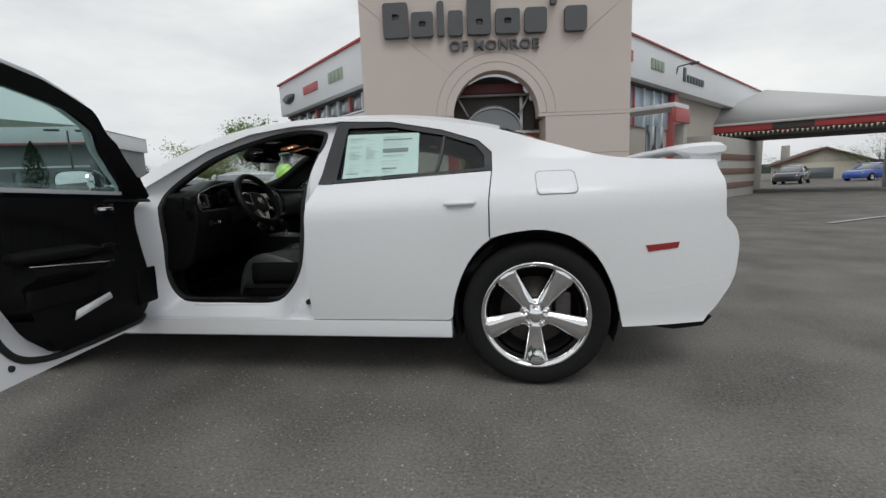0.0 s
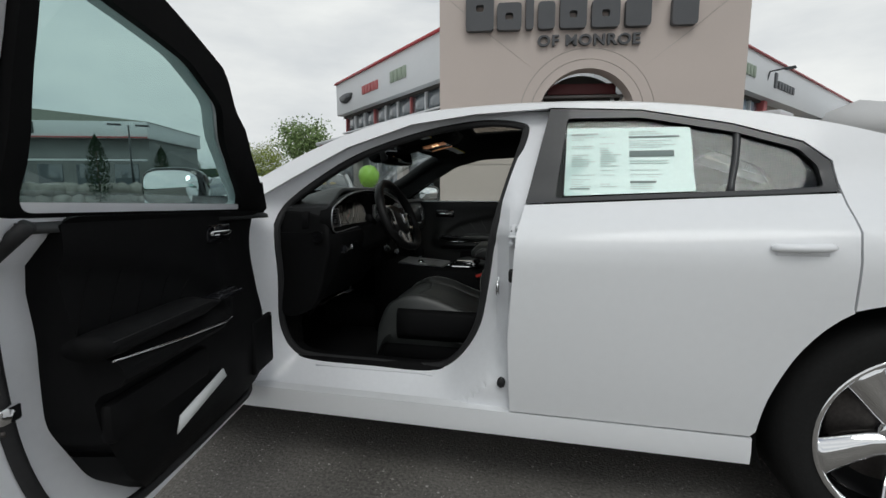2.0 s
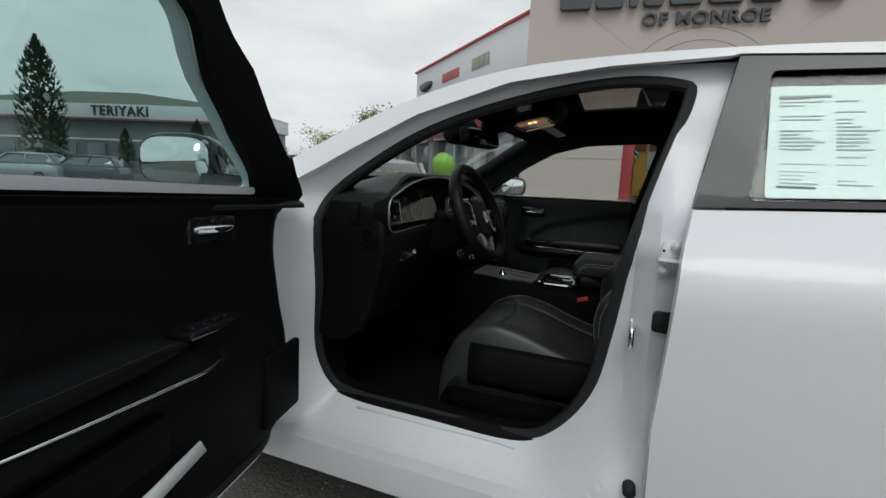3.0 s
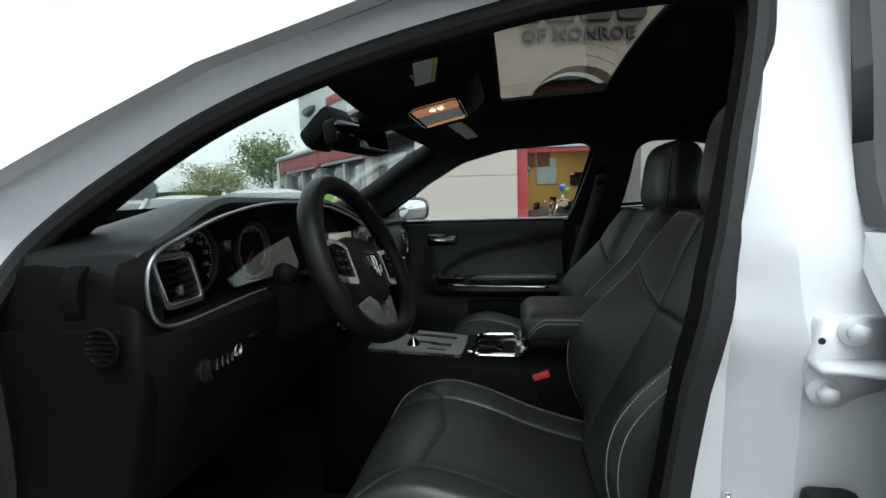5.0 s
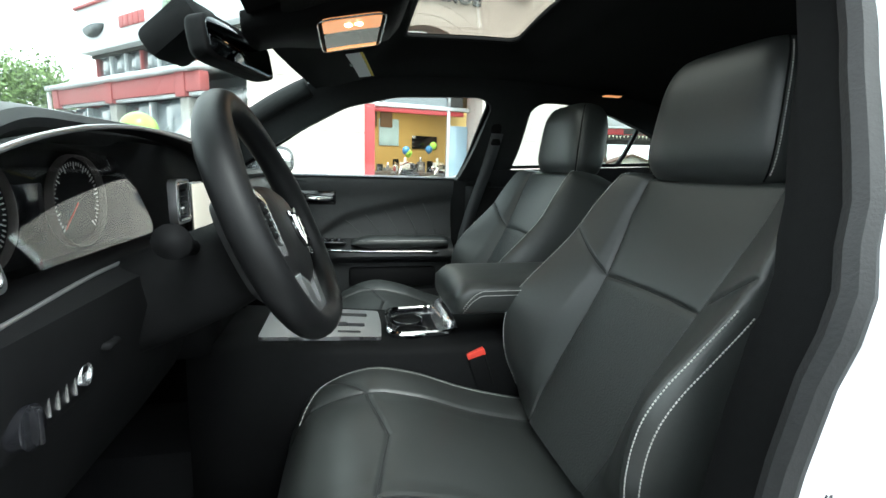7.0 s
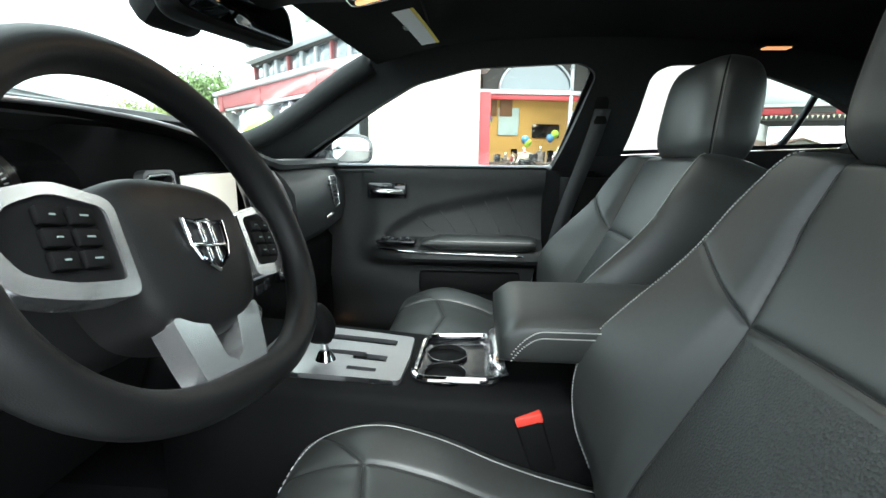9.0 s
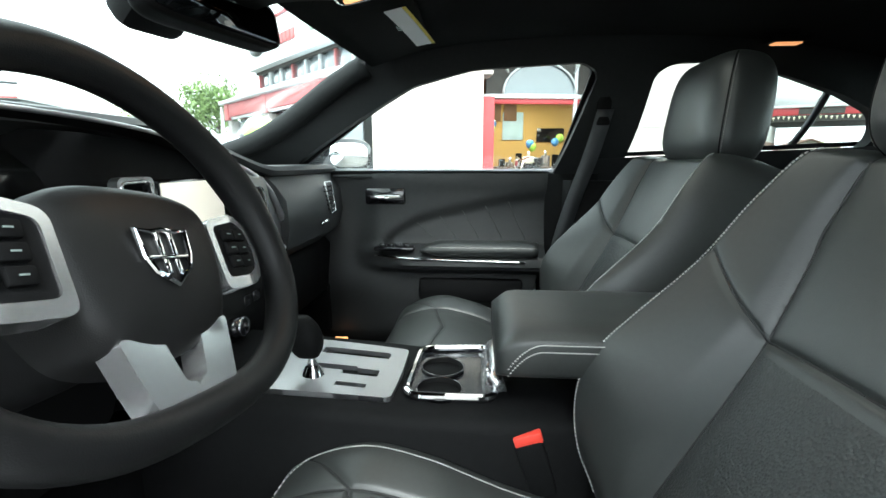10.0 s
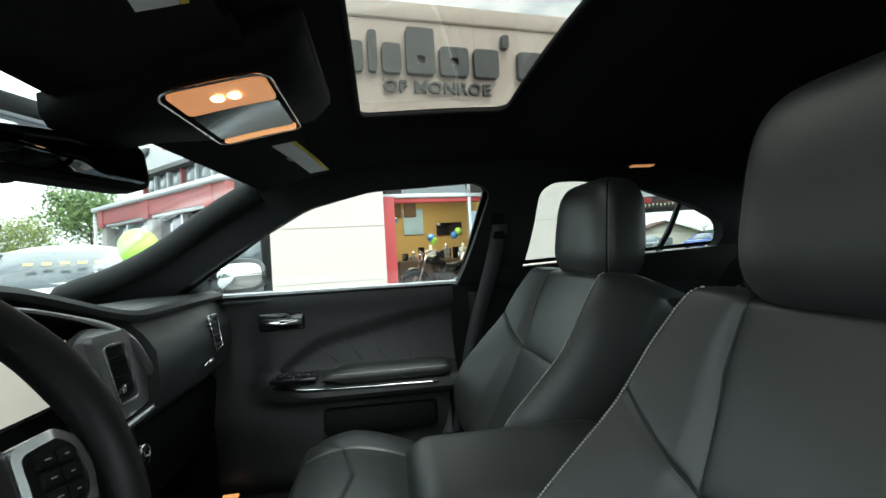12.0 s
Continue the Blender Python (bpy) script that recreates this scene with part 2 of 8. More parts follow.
def rounded(pts, r=0.03, n=5):
    """A polygon with its corners rounded by about r."""
    P = [np.array(p, float) for p in pts]
    out = []
    k = len(P)
    for i in range(k):
        a, b, c = P[i - 1], P[i], P[(i + 1) % k]
        d1, d2 = np.linalg.norm(a - b), np.linalg.norm(c - b)
        rr = min(r, 0.45 * d1, 0.45 * d2)
        s, e = b + (a - b) / d1 * rr, b + (c - b) / d2 * rr
        for j in range(n + 1):
            t = j / n
            out.append(tuple((1 - t) ** 2 * s + 2 * t * (1 - t) * b + t * t * e))
    return out


def dense(poly, step):
    out = []
    for a, b in zip(poly, poly[1:] + poly[:1]):
        a, b = np.array(a, float), np.array(b, float)
        k = max(1, int(np.ceil(np.linalg.norm(b - a) / step)))
        out += [tuple(a + (b - a) * j / k) for j in range(k)]
    return out


def inside(p, poly):
    x, y = p
    hit = False
    for (x0, y0), (x1, y1) in zip(poly, poly[1:] + poly[:1]):
        if (y0 > y) != (y1 > y) and x < (x1 - x0) * (y - y0) / (y1 - y0) + x0:
            hit = not hit
    return hit


def panel(poly, holes, lift, back=None, step=0.05):
    """A curved panel: the flat outline with holes, meshed, then lifted by lift(a, b) to 3D, and closed by back(a, b) behind."""
    from mathutils import geometry
    rings = [dense(list(p), step) for p in (poly, *holes)]
    pts, edges = [], []
    for ring in rings:
        o = len(pts)
        pts += ring
        edges += [(o + i, o + (i + 1) % len(ring)) for i in range(len(ring))]
    A = np.array(pts)
    lo, hi = A.min(0), A.max(0)
    edge_pts = A.copy()
    for x in np.arange(lo[0] + step * 0.5, hi[0], step):
        for z in np.arange(lo[1] + step * 0.5, hi[1], step):
            if np.min((edge_pts[:, 0] - x) ** 2 + (edge_pts[:, 1] - z) ** 2) < (0.45 * step) ** 2:
                continue
            if inside((x, z), rings[0]) and not any(inside((x, z), h) for h in rings[1:]):
                pts.append((x, z))
    v2, _, f2, *_ = geometry.delaunay_2d_cdt([Vector(p) for p in pts], edges, [], 0, 1e-6)
    bm = bmesh.new()
    front = [bm.verts.new(lift(v.x, v.y)) for v in v2]
    rear = [bm.verts.new(back(v.x, v.y)) for v in v2] if back else None
    used = {}
    for f in f2:
        c = sum((v2[i] for i in f), Vector((0, 0))) / len(f)
        if not inside((c.x, c.y), rings[0]) or any(inside((c.x, c.y), h) for h in rings[1:]):
            continue
        bm.faces.new([front[i] for i in f])
        if rear:
            bm.faces.new([rear[i] for i in reversed(f)])
            for i, j in zip(f, list(f[1:]) + [f[0]]):
                if (j, i) in used:
                    del used[(j, i)]
                else:
                    used[(i, j)] = 1
    for i, j in used:
        bm.faces.new((front[j], front[i], rear[i], rear[j]))
    bmesh.ops.delete(bm, geom=[v for v in bm.verts if not v.link_faces], context='VERTS')
    bmesh.ops.recalc_face_normals(bm, faces=bm.faces[:])
    return bm


def fnpiece(xs, ys):
    """A smooth function through (xs, ys)."""
    xs, ys = np.array(xs, float), np.array(ys, float)
    d = np.gradient(ys, xs)

    def f(x):
        if x <= xs[0]:
            return float(ys[0])
        if x >= xs[-1]:
            return float(ys[-1])
        i = int(np.searchsorted(xs, x) - 1)
        h = xs[i + 1] - xs[i]
        t = (x - xs[i]) / h
        return float((2 * t ** 3 - 3 * t * t + 1) * ys[i] + (t ** 3 - 2 * t * t + t) * h * d[i] + (3 * t * t - 2 * t ** 3) * ys[i + 1] + (t ** 3 - t * t) * h * d[i + 1])
    return f


def sstep(a, b, x):
    t = min(1.0, max(0.0, (x - a) / (b - a)))
    return t * t * (3 - 2 * t)

# ---------------------------------------------------------------- the white sedan: body
car = empty("car", "white four-door sedan with its driver door wide open", "car")

_prof = fnpiece([0.18, 0.25, 0.33, 0.42, 0.60, 0.80, 0.90, 0.945, 0.985, 1.045, 1.20, 1.385, 1.45],
                [0.86, 0.900, 0.898, 0.910, 0.926, 0.932, 0.928, 0.912, 0.862, 0.797, 0.715, 0.628, 0.595])
rail = fnpiece([-2.48, -2.2, -1.5, -1.02, -0.72, -0.45, -0.28, -0.05, 0.2, 0.5, 0.8, 1.1, 1.35, 1.6, 1.9, 2.2, 2.45],
               [0.70, 0.80, 0.93, 1.00, 1.115, 1.255, 1.325, 1.385, 1.405, 1.408, 1.393, 1.352, 1.298, 1.215, 1.130, 1.105, 1.095])
crown = fnpiece([-2.48, -2.0, -1.1, -0.7, -0.3, 0.2, 0.8, 1.2, 1.5, 1.95, 2.45], [0.05, 0.07, 0.05, 0.06, 0.07, 0.072, 0.075, 0.078, 0.07, 0.02, 0.012])
tail = fnpiece([0.28, 0.32, 0.40, 0.49, 0.60, 0.70, 0.77, 0.82, 0.90, 1.0, 1.10], [2.31, 2.38, 2.45, 2.51, 2.53, 2.53, 2.50, 2.45, 2.445, 2.44, 2.42])


def half(x, z):
    """Half the body's width at x and height z."""
    lift = 0.043 * max(0.0, min(x, 1.5) - 0.39) * sstep(0.75, 1.0, z)
    w = _prof(z - lift)
    w += 0.016 * math.exp(-((x - 1.5) / 0.42) ** 2 - ((z - 0.86) / 0.16) ** 2)
    w *= 1 - 0.235 * max(0.0, (x - 1.62) / 0.9) ** 2
    w *= 1 - 0.20 * max(0.0, (-1.45 - x) / 0.95) ** 2
    return w


def top(x, y):
    r = rail(x)
    yr = half(x, r)
    return r + crown(x) * (1 - min(1.0, abs(y) / yr) ** 2.1)


def side_of(s, off=0.0):
    return lambda x, z: (x, s * (half(x, z) - off), z)


ARCH = spline([(1.945, 0.30), (1.90, 0.49), (1.82, 0.65), (1.72, 0.745), (1.59, 0.79), (1.46, 0.79), (1.31, 0.752), (1.20, 0.635), (1.13, 0.47), (1.11, 0.33)], 4)
ARCH_Q = [p for p in ARCH if p[0] > 1.315]
ARCH_D = [p for p in ARCH if p[0] <= 1.31]
FARCH = spline([(-1.94, 0.30), (-1.90, 0.49), (-1.82, 0.65), (-1.72, 0.745), (-1.59, 0.79), (-1.46, 0.79), (-1.33, 0.75), (-1.22, 0.635), (-1.14, 0.47), (-1.11, 0.27)], 4)
F_TOP = [(0.462, 1.388), (0.2, 1.378), (-0.05, 1.346), (-0.3, 1.262), (-0.52, 1.142), (-0.695, 1.04)]
F_DOOR = [(-0.70, 0.338), (0.345, 0.338), (0.347, 0.6), (0.366, 0.95), (0.39, 1.045)] + F_TOP
F_GLASS = rounded([(-0.47, 1.035), (-0.30, 1.160), (-0.12, 1.262), (0.06, 1.304), (0.355, 1.322), (0.405, 1.298), (0.335, 1.035)], 0.03)
R_TOP = [(1.325, 1.085), (1.322, 1.18), (1.252, 1.245), (1.06, 1.311), (0.78, 1.371), (0.472, 1.392)]
R_TRIM = [(0.397, 1.047), (0.474, 1.387), (0.78, 1.366), (1.06, 1.306), (1.25, 1.240), (1.317, 1.178), (1.320, 1.087)]
R_GLASS = rounded([(0.495, 1.064), (0.535, 1.348), (0.78, 1.342), (1.06, 1.282), (1.235, 1.222), (1.283, 1.165), (1.286, 1.100)], 0.015)
APERTURE = spline([(-0.54, 0.75), (-0.548, 0.57), (-0.505, 0.465), (-0.42, 0.435), (-0.18, 0.432), (0.06, 0.433), (0.158, 0.48), (0.234, 0.60), (0.264, 0.745), (0.290, 0.93),
                   (0.327, 1.10), (0.384, 1.295), (0.360, 1.335), (0.22, 1.348), (0.0, 1.322), (-0.25, 1.245), (-0.43, 1.145), (-0.56, 1.03), (-0.548, 0.90)], 5, True)

# the seal lies deep inside the skin below the belt, so its outline is a little larger there
APERTURE = [(0.47 + (x - 0.47) * (1 + 0.058 * (1 - sstep(0.88, 1.12, z))), 1.09 + (z - 1.09) * (1 + 0.058 * (1 - sstep(0.88, 1.12, z)))) for x, z in APERTURE]

for s in (-1, 1):
    tailpts = [(tail(z), z) for z in (1.05, 1.0, 0.94, 0.88, 0.82, 0.79, 0.76, 0.73, 0.68, 0.60, 0.52, 0.45, 0.40, 0.36, 0.32)]
    rails = [(x, rail(x) - (0.058 * math.exp(-((x + 0.52) / 0.17) ** 2) if s > 0 else 0)) for x in np.arange(-0.72, 2.43, 0.045)]
    quarter = ARCH_Q + [(1.312, 0.757), (1.312, 0.94)] + R_TOP + F_TOP + rails + [(2.43, 1.095)] + tailpts + [(2.36, 0.295), (2.15, 0.298)]
    part("body_side", panel(quarter, [], side_of(s), side_of(s, 0.03), 0.045), WHITE, car)
    part("rocker_panel", panel([(-1.11, 0.25), (1.105, 0.245), (1.105, 0.331), (-0.70, 0.334), (-0.71, 0.40), (-1.12, 0.40)], [], side_of(s), side_of(s, 0.05), 0.05), WHITE, car)
    fender = [(-0.708, 0.41), (-0.71, 1.03), (-0.725, 1.108)] + [(x, rail(x) - 0.004) for x in np.arange(-0.80, -2.40, -0.1)] + [(-2.42, 0.60), (-2.38, 0.32), (-2.1, 0.28)] + FARCH + [(-1.13, 0.41)]
    part("front_fender", panel(fender, [], side_of(s), side_of(s, 0.02), 0.06), WHITE, car)

    # rear door
    door_low = [(0.362, 0.338)] + [(1.098, 0.338)] + ARCH_D[::-1][1:] + [(1.305, 0.765), (1.306, 0.94), (1.319, 1.081), (0.396, 1.041), (0.374, 0.95), (0.354, 0.6)]
    rd = part("rear_door", panel(door_low, [], side_of(s), side_of(s, 0.035), 0.045), WHITE, car, "closed rear door in gloss white paint")
    part("window_trim", panel(R_TRIM, [R_GLASS], side_of(s, 0.004), side_of(s, 0.03), 0.04), TRIM, rd, "dark grey window surround")
    part("window_pane", panel(R_GLASS, [], side_of(s, 0.018), side_of(s, 0.022), 0.06), TINT, rd).visible_shadow = False
    bm = bmesh.new()
    tube(bm, [(x, s * (half(x, z) - 0.016), z) for x, z in spline([(1.035, 1.085), (1.06, 1.18), (1.075, 1.285)], 4)], 0.011, 6)
    part("division_bar", bm, TRIM, rd)
    bm = bmesh.new()
    tube(bm, [(x, s * (half(x, 0.93) + 0.016 * math.sin(math.pi * (x - 1.09) / 0.16) + 0.004), 0.932 + 0.03 * (x - 1.17)) for x in np.linspace(1.092, 1.248, 12)], [0.007] + [0.013] * 10 + [0.007], 10, flat=0.8)
    part("door_handle", bm, WHITE, rd, "white pull handle")
    bm = bmesh.new()
    box(bm, (1.17, s * (half(1.17, 0.92) + 0.002), 0.918), (0.13, 0.006, 0.02), 0.006)
    part("handle_recess", bm, WHITE, rd)
    if s < 0:
        part("leading_edge", panel([(0.355, 0.345), (0.43, 0.345), (0.45, 1.03), (0.398, 1.035), (0.376, 0.95), (0.356, 0.6)], [], side_of(s, 0.036), side_of(s, 0.060), 0.05), JAMB, rd)
    part("inner_card", panel([(0.40, 0.36), (1.09, 0.36), (1.15, 0.62), (1.27, 0.80), (1.30, 1.085), (0.42, 1.045)], [], side_of(s, 0.12), side_of(s, 0.07), 0.08), SOFT, rd)
    # quarter details
    bm = panel(rounded([(1.535, 1.062), (1.715, 1.066), (1.722, 0.965), (1.54, 0.962)], 0.025), [], side_of(s, -0.0035), side_of(s, 0.002), 0.03)
    if s < 0:
        fd = part("fuel_door", bm, WHITE, car)
        bm = bmesh.new()
        tube(bm, [side_of(s, -0.0012)(x, z) for x, z in rounded([(1.532, 1.069), (1.718, 1.069), (1.725, 0.962), (1.537, 0.959)], 0.025)], 0.0022, 6, True)
        part("door_gap", bm, surface("panel_gap_shade", (0.40, 0.40, 0.42), 0.8), fd)
    else:
        bm.free()
    part("side_marker", panel([(2.04, 0.703), (2.205, 0.712), (2.198, 0.683), (2.055, 0.672)], [], side_of(s, -0.004), side_of(s, 0.01), 0.05), RED_LENS, car, "red side reflector")
    part("bumper_crease", panel([(2.03, 0.475), (2.50, 0.520), (2.51, 0.500), (2.05, 0.460)], [], side_of(s, -0.0008), side_of(s, 0.01), 0.04), WHITE, car)
    part("lower_diffuser", panel([(2.08, 0.296), (2.36, 0.292), (2.40, 0.32), (2.41, 0.312), (2.36, 0.272), (2.2, 0.27)], [], side_of(s, 0.006), side_of(s, 0.05), 0.05), BLACK, car)
    # wheel house
    for xc in (1.526, -1.526):
        bm = bmesh.new()
        rows = []
        for k in range(25):
            a = math.pi * (-0.12 + 1.24 * k / 24)
            rows.append([(xc + 0.405 * math.cos(a), s * yy, 0.372 + 0.405 * math.sin(a)) for yy in (0.875, 0.70, 0.52)])
        loft(bm, rows, False)
        bm.faces.new([bm.verts.new((xc + 0.405 * math.cos(math.pi * (-0.12 + 1.24 * k / 24)), s * 0.52, 0.372 + 0.405 * math.sin(math.pi * (-0.12 + 1.24 * k / 24)))) for k in range(25)])
        part("wheel_house", bm, RUBBER, car)

# roof, glass and lids share one top skin


def skin(xs, inset=0.0):
    left = [(x, -(half(x, rail(x)) - inset)) for x in xs]
    return left + [(x, -y) for x, y in left[::-1]]


SUNROOF = rounded([(0.010, -0.440), (0.425, -0.440), (0.425, 0.440), (0.010, 0.440)], 0.05)
topz = lambda d: (lambda x, y: (x, y, top(x, y) - d))
roof_poly = skin(np.arange(-0.215, 1.36, 0.075))
roof_poly = [(x - 0.09 * (1 - min(1, abs(y) / 0.62) ** 2) if x < -0.2 else x, y) for x, y in dense(roof_poly, 0.06)]
part("roof", panel(roof_poly, [SUNROOF], topz(0), topz(0.012), 0.06), WHITE, car)
part("sunroof_glass", panel(rounded([(0.0, -0.45), (0.435, -0.45), (0.435, 0.45), (0.0, 0.45)], 0.05), [], topz(0.012), topz(0.017), 0.08), SUNGLASS, car, "tinted sunroof glass, closed").visible_shadow = False


def windshield_poly(i):
    a = [(x, -(half(x, rail(x)) - i)) for x in np.arange(-0.80, -0.21, 0.06)]
    head = [(-0.225 - 0.09 * (1 - (y / 0.60) ** 2), y) for y in np.linspace(-0.60 + i, 0.60 - i, 11)]
    base = [(-0.82 - 0.27 * (1 - (y / 0.73) ** 2), y) for y in np.linspace(0.72 - i, -0.72 + i, 13)]
    return a[:-1] + head + [(x, -y) for x, y in a[:-1][::-1]] + base


part("windshield", panel(windshield_poly(0.02), [], topz(0.006), topz(0.011), 0.08), CLEAR, car, "clear windshield").visible_shadow = False
rear_glass = [(1.375, y) for y in np.linspace(-0.60, 0.60, 9)] + [(x, half(x, rail(x)) - 0.05) for x in (1.5, 1.65, 1.8, 1.92)] + [(1.955, y) for y in np.linspace(0.6, -0.6, 9)] + [(x, -half(x, rail(x)) + 0.05) for x in (1.92, 1.8, 1.65, 1.5)]
part("rear_window", panel(rear_glass, [], topz(0.004), topz(0.009), 0.08), TINT, car).visible_shadow = False
part("trunk_lid", panel(skin(np.arange(1.96, 2.45, 0.08)), [], topz(0), topz(0.02), 0.08), WHITE, car)
part("hood", panel(skin(np.arange(-2.42, -1.08, 0.1)), [], topz(0), topz(0.02), 0.1), WHITE, car)
part("cowl", panel(skin(np.arange(-1.075, -0.83, 0.06)), [], topz(0.03), topz(0.05), 0.08), BLACK, car)

# rear and front fascias
for name, zs, xf, sg in (("rear_fascia", np.linspace(1.09, 0.30, 15), tail, 1), ("front_fascia", np.linspace(0.72, 0.25, 8), lambda z: -2.42, -1)):
    rows = []
    for z in zs:
        xe = xf(z)
        w = half(xe, z)
        rows.append([(xe + sg * 0.07 * (1 - (k / 8) ** 2), w * k / 8, z) for k in range(-8, 9)])
    bm = bmesh.new()
    loft(bm, rows, False)
    part(name, bm, WHITE, car)
bm = bmesh.new()
box(bm, (2.500, 0, 0.955), (0.04, 1.10, 0.10), 0.02)
part("tail_lamp_bar", bm, RED_LENS, car)
# spoiler
bm = bmesh.new()
rows = []
for y in np.linspace(-0.655, 0.655, 27):
    e = abs(y) / 0.655
    z0 = 1.178 - 0.014 * e ** 4
    d = 0.030 + 0.034 * sstep(0.80, 0.95, e)
    x0 = 2.27 - 0.02 * e
    k = 1 - 0.55 * sstep(0.95, 1.0, e) ** 2
    sec = spline([(0.0, -0.014), (0.05, 0.008), (0.12, 0.016), (0.19, 0.016), (0.222, 0.004), (0.215, -0.8 * d), (0.17, -d), (0.09, -d), (0.02, -0.45 * d - 0.012)], 3, True)
    rows.append([(x0 + a, y, z0 - 0.012 + (b + 0.012) * k) for a, b in sec])
loft(bm, rows)
for s in (-1, 1):
    box(bm, (2.39, s * 0.585, 1.122), (0.15, 0.09, 0.08), 0.012)
part("spoiler", bm, WHITE, car, "white trunk spoiler")
# underbody
bm = bmesh.new()
box(bm, (0.02, 0, 0.245), (2.2, 1.66, 0.07), 0.02)
box(bm, (0.0, 0, 0.25), (4.6, 1.0, 0.06), 0.02)
part("underbody", bm, RUBBER, car)

# ---------------------------------------------------------------- wheels


def wheel(x, s):
    w = part("wheel", lathe(bmesh.new(), [(0.262, -0.105), (0.285, -0.118), (0.33, -0.122), (0.352, -0.108), (0.3635, -0.075), (0.3645, 0.0), (0.3635, 0.075), (0.352, 0.108), (0.33, 0.122), (0.285, 0.118), (0.262, 0.105)], 72),
             TYRE, car, "chrome five-spoke wheel with a black tyre")
    bm = lathe(bmesh.new(), [(0.262, 0.105), (0.270, 0.108), (0.269, 0.113), (0.262, 0.1145), (0.253, 0.110), (0.240, 0.085), (0.232, 0.05), (0.225, -0.10), (0.262, -0.105)], 72)
    part("rim", bm, CHROME, w, "chrome rim")
    bm = lathe(bmesh.new(), [(0.228, 0.03), (0.224, -0.09), (0.05, -0.09), (0.05, -0.02)], 40)
    part("barrel", bm, RUBBER, w)
    bm = lathe(bmesh.new(), [(0.175, -0.02), (0.175, 0.0), (0.09, 0.0), (0.085, 0.03), (0.0, 0.03)], 40)
    part("brake_disc", bm, DARKMETAL, w)
    bm = bmesh.new()
    box(bm, (0.14, 0.03, 0.015), (0.08, 0.15, 0.06), 0.015)
    part("brake_caliper", bm, DARKMETAL, w)
    for k in range(5):
        a0 = -math.pi / 2 + k * 2 * math.pi / 5
        bm = bmesh.new()
        rows = []
        for r, hw, zt, zb in ((0.035, 0.030, 0.086, 0.05), (0.07, 0.038, 0.088, 0.052), (0.10, 0.042, 0.084, 0.05), (0.15, 0.049, 0.090, 0.055), (0.20, 0.056, 0.100, 0.065), (0.235, 0.062, 0.107, 0.078), (0.257, 0.070, 0.110, 0.085)):
            rows.append([(r, -hw, zb), (r, -hw * 0.98, zt - 0.020), (r, -hw * 0.80, zt - 0.012), (r, -hw * 0.52, zt), (r, -hw * 0.3, zt + 0.002), (r, hw * 0.3, zt + 0.002), (r, hw * 0.52, zt), (r, hw * 0.80, zt - 0.012), (r, hw * 0.98, zt - 0.020), (r, hw, zb)])
        loft(bm, rows)
        bm.transform(Matrix.Rotation(a0, 4, 'Z'))
        part("spoke", bm, CHROME, w)
        bm = bmesh.new()
        a1 = a0 + math.pi / 5
        cyl(bm, (0.055 * math.cos(a1), 0.055 * math.sin(a1), 0.05), (0.055 * math.cos(a1), 0.055 * math.sin(a1), 0.098), 0.011, 0.0095, 6)
        part("lug_nut", bm, CHROME, w)
    bm = lathe(bmesh.new(), [(0.082, 0.045), (0.080, 0.070), (0.070, 0.078), (0.042, 0.082), (0.040, 0.100), (0.033, 0.108), (0.0, 0.110)], 40)
    part("hub_cap", bm, CHROME, w)
    bm = bmesh.new()
    box(bm, (0, 0.0, 0.1105), (0.030, 0.022, 0.002), 0.0008)
    part("hub_emblem", bm, SATIN, w)
    w.matrix_basis = Matrix.Translation((x, s * 0.800, 0.3645)) @ (Matrix.Rotation(radians(90), 4, 'X') if s < 0 else Matrix.Rotation(radians(-90), 4, 'X') @ Matrix.Rotation(math.pi, 4, 'Z'))
    return w


for x in (1.526, -1.526):
    for s in (-1, 1):
        wheel(x, s)

# ---------------------------------------------------------------- door jamb of the open driver door
jo = [(-0.702, 0.300), (0.40, 0.300), (0.42, 0.6), (0.44, 0.95), (0.46, 1.05), (0.50, 1.386), (0.2, 1.392), (-0.05, 1.362), (-0.3, 1.282), (-0.52, 1.165), (-0.702, 1.065)]
rec = lambda z, x=-1.0: 0.195 - 0.105 * sstep(0.88, 1.12, z) - (0.032 * sstep(0.80, 1.14, z) + 0.016 * math.exp(-((z - 1.03) / 0.055) ** 2)) * sstep(0.0, 0.25, x)
_ap = np.array(APERTURE)
_aq = np.roll(_ap, -1, axis=0) - _ap


def jamb_in(x, z):
    """How deep the jamb lies behind the skin: shallow at its rim, deep at the opening."""
    v = np.array((x, z)) - _ap
    t = np.clip((v * _aq).sum(1) / (_aq * _aq).sum(1), 0, 1)
    d = float(np.min(np.hypot(*(v - _aq * t[:, None]).T)))
    k = min(1.0, d / 0.12) * (1 - sstep(-0.02, 0.30, x) * sstep(0.36, 0.68, z))
    step = 0.042 * sstep(0.295, 0.345, x) * sstep(0.42, 0.62, z) * (1 - sstep(0.96, 1.34, z))
    rim = 0.035 - 0.029 * sstep(1.0, 1.1, z) * (1 - sstep(0.15, 0.35, x))
    return rec(z, x) - (rec(z, x) - rim) * k - step


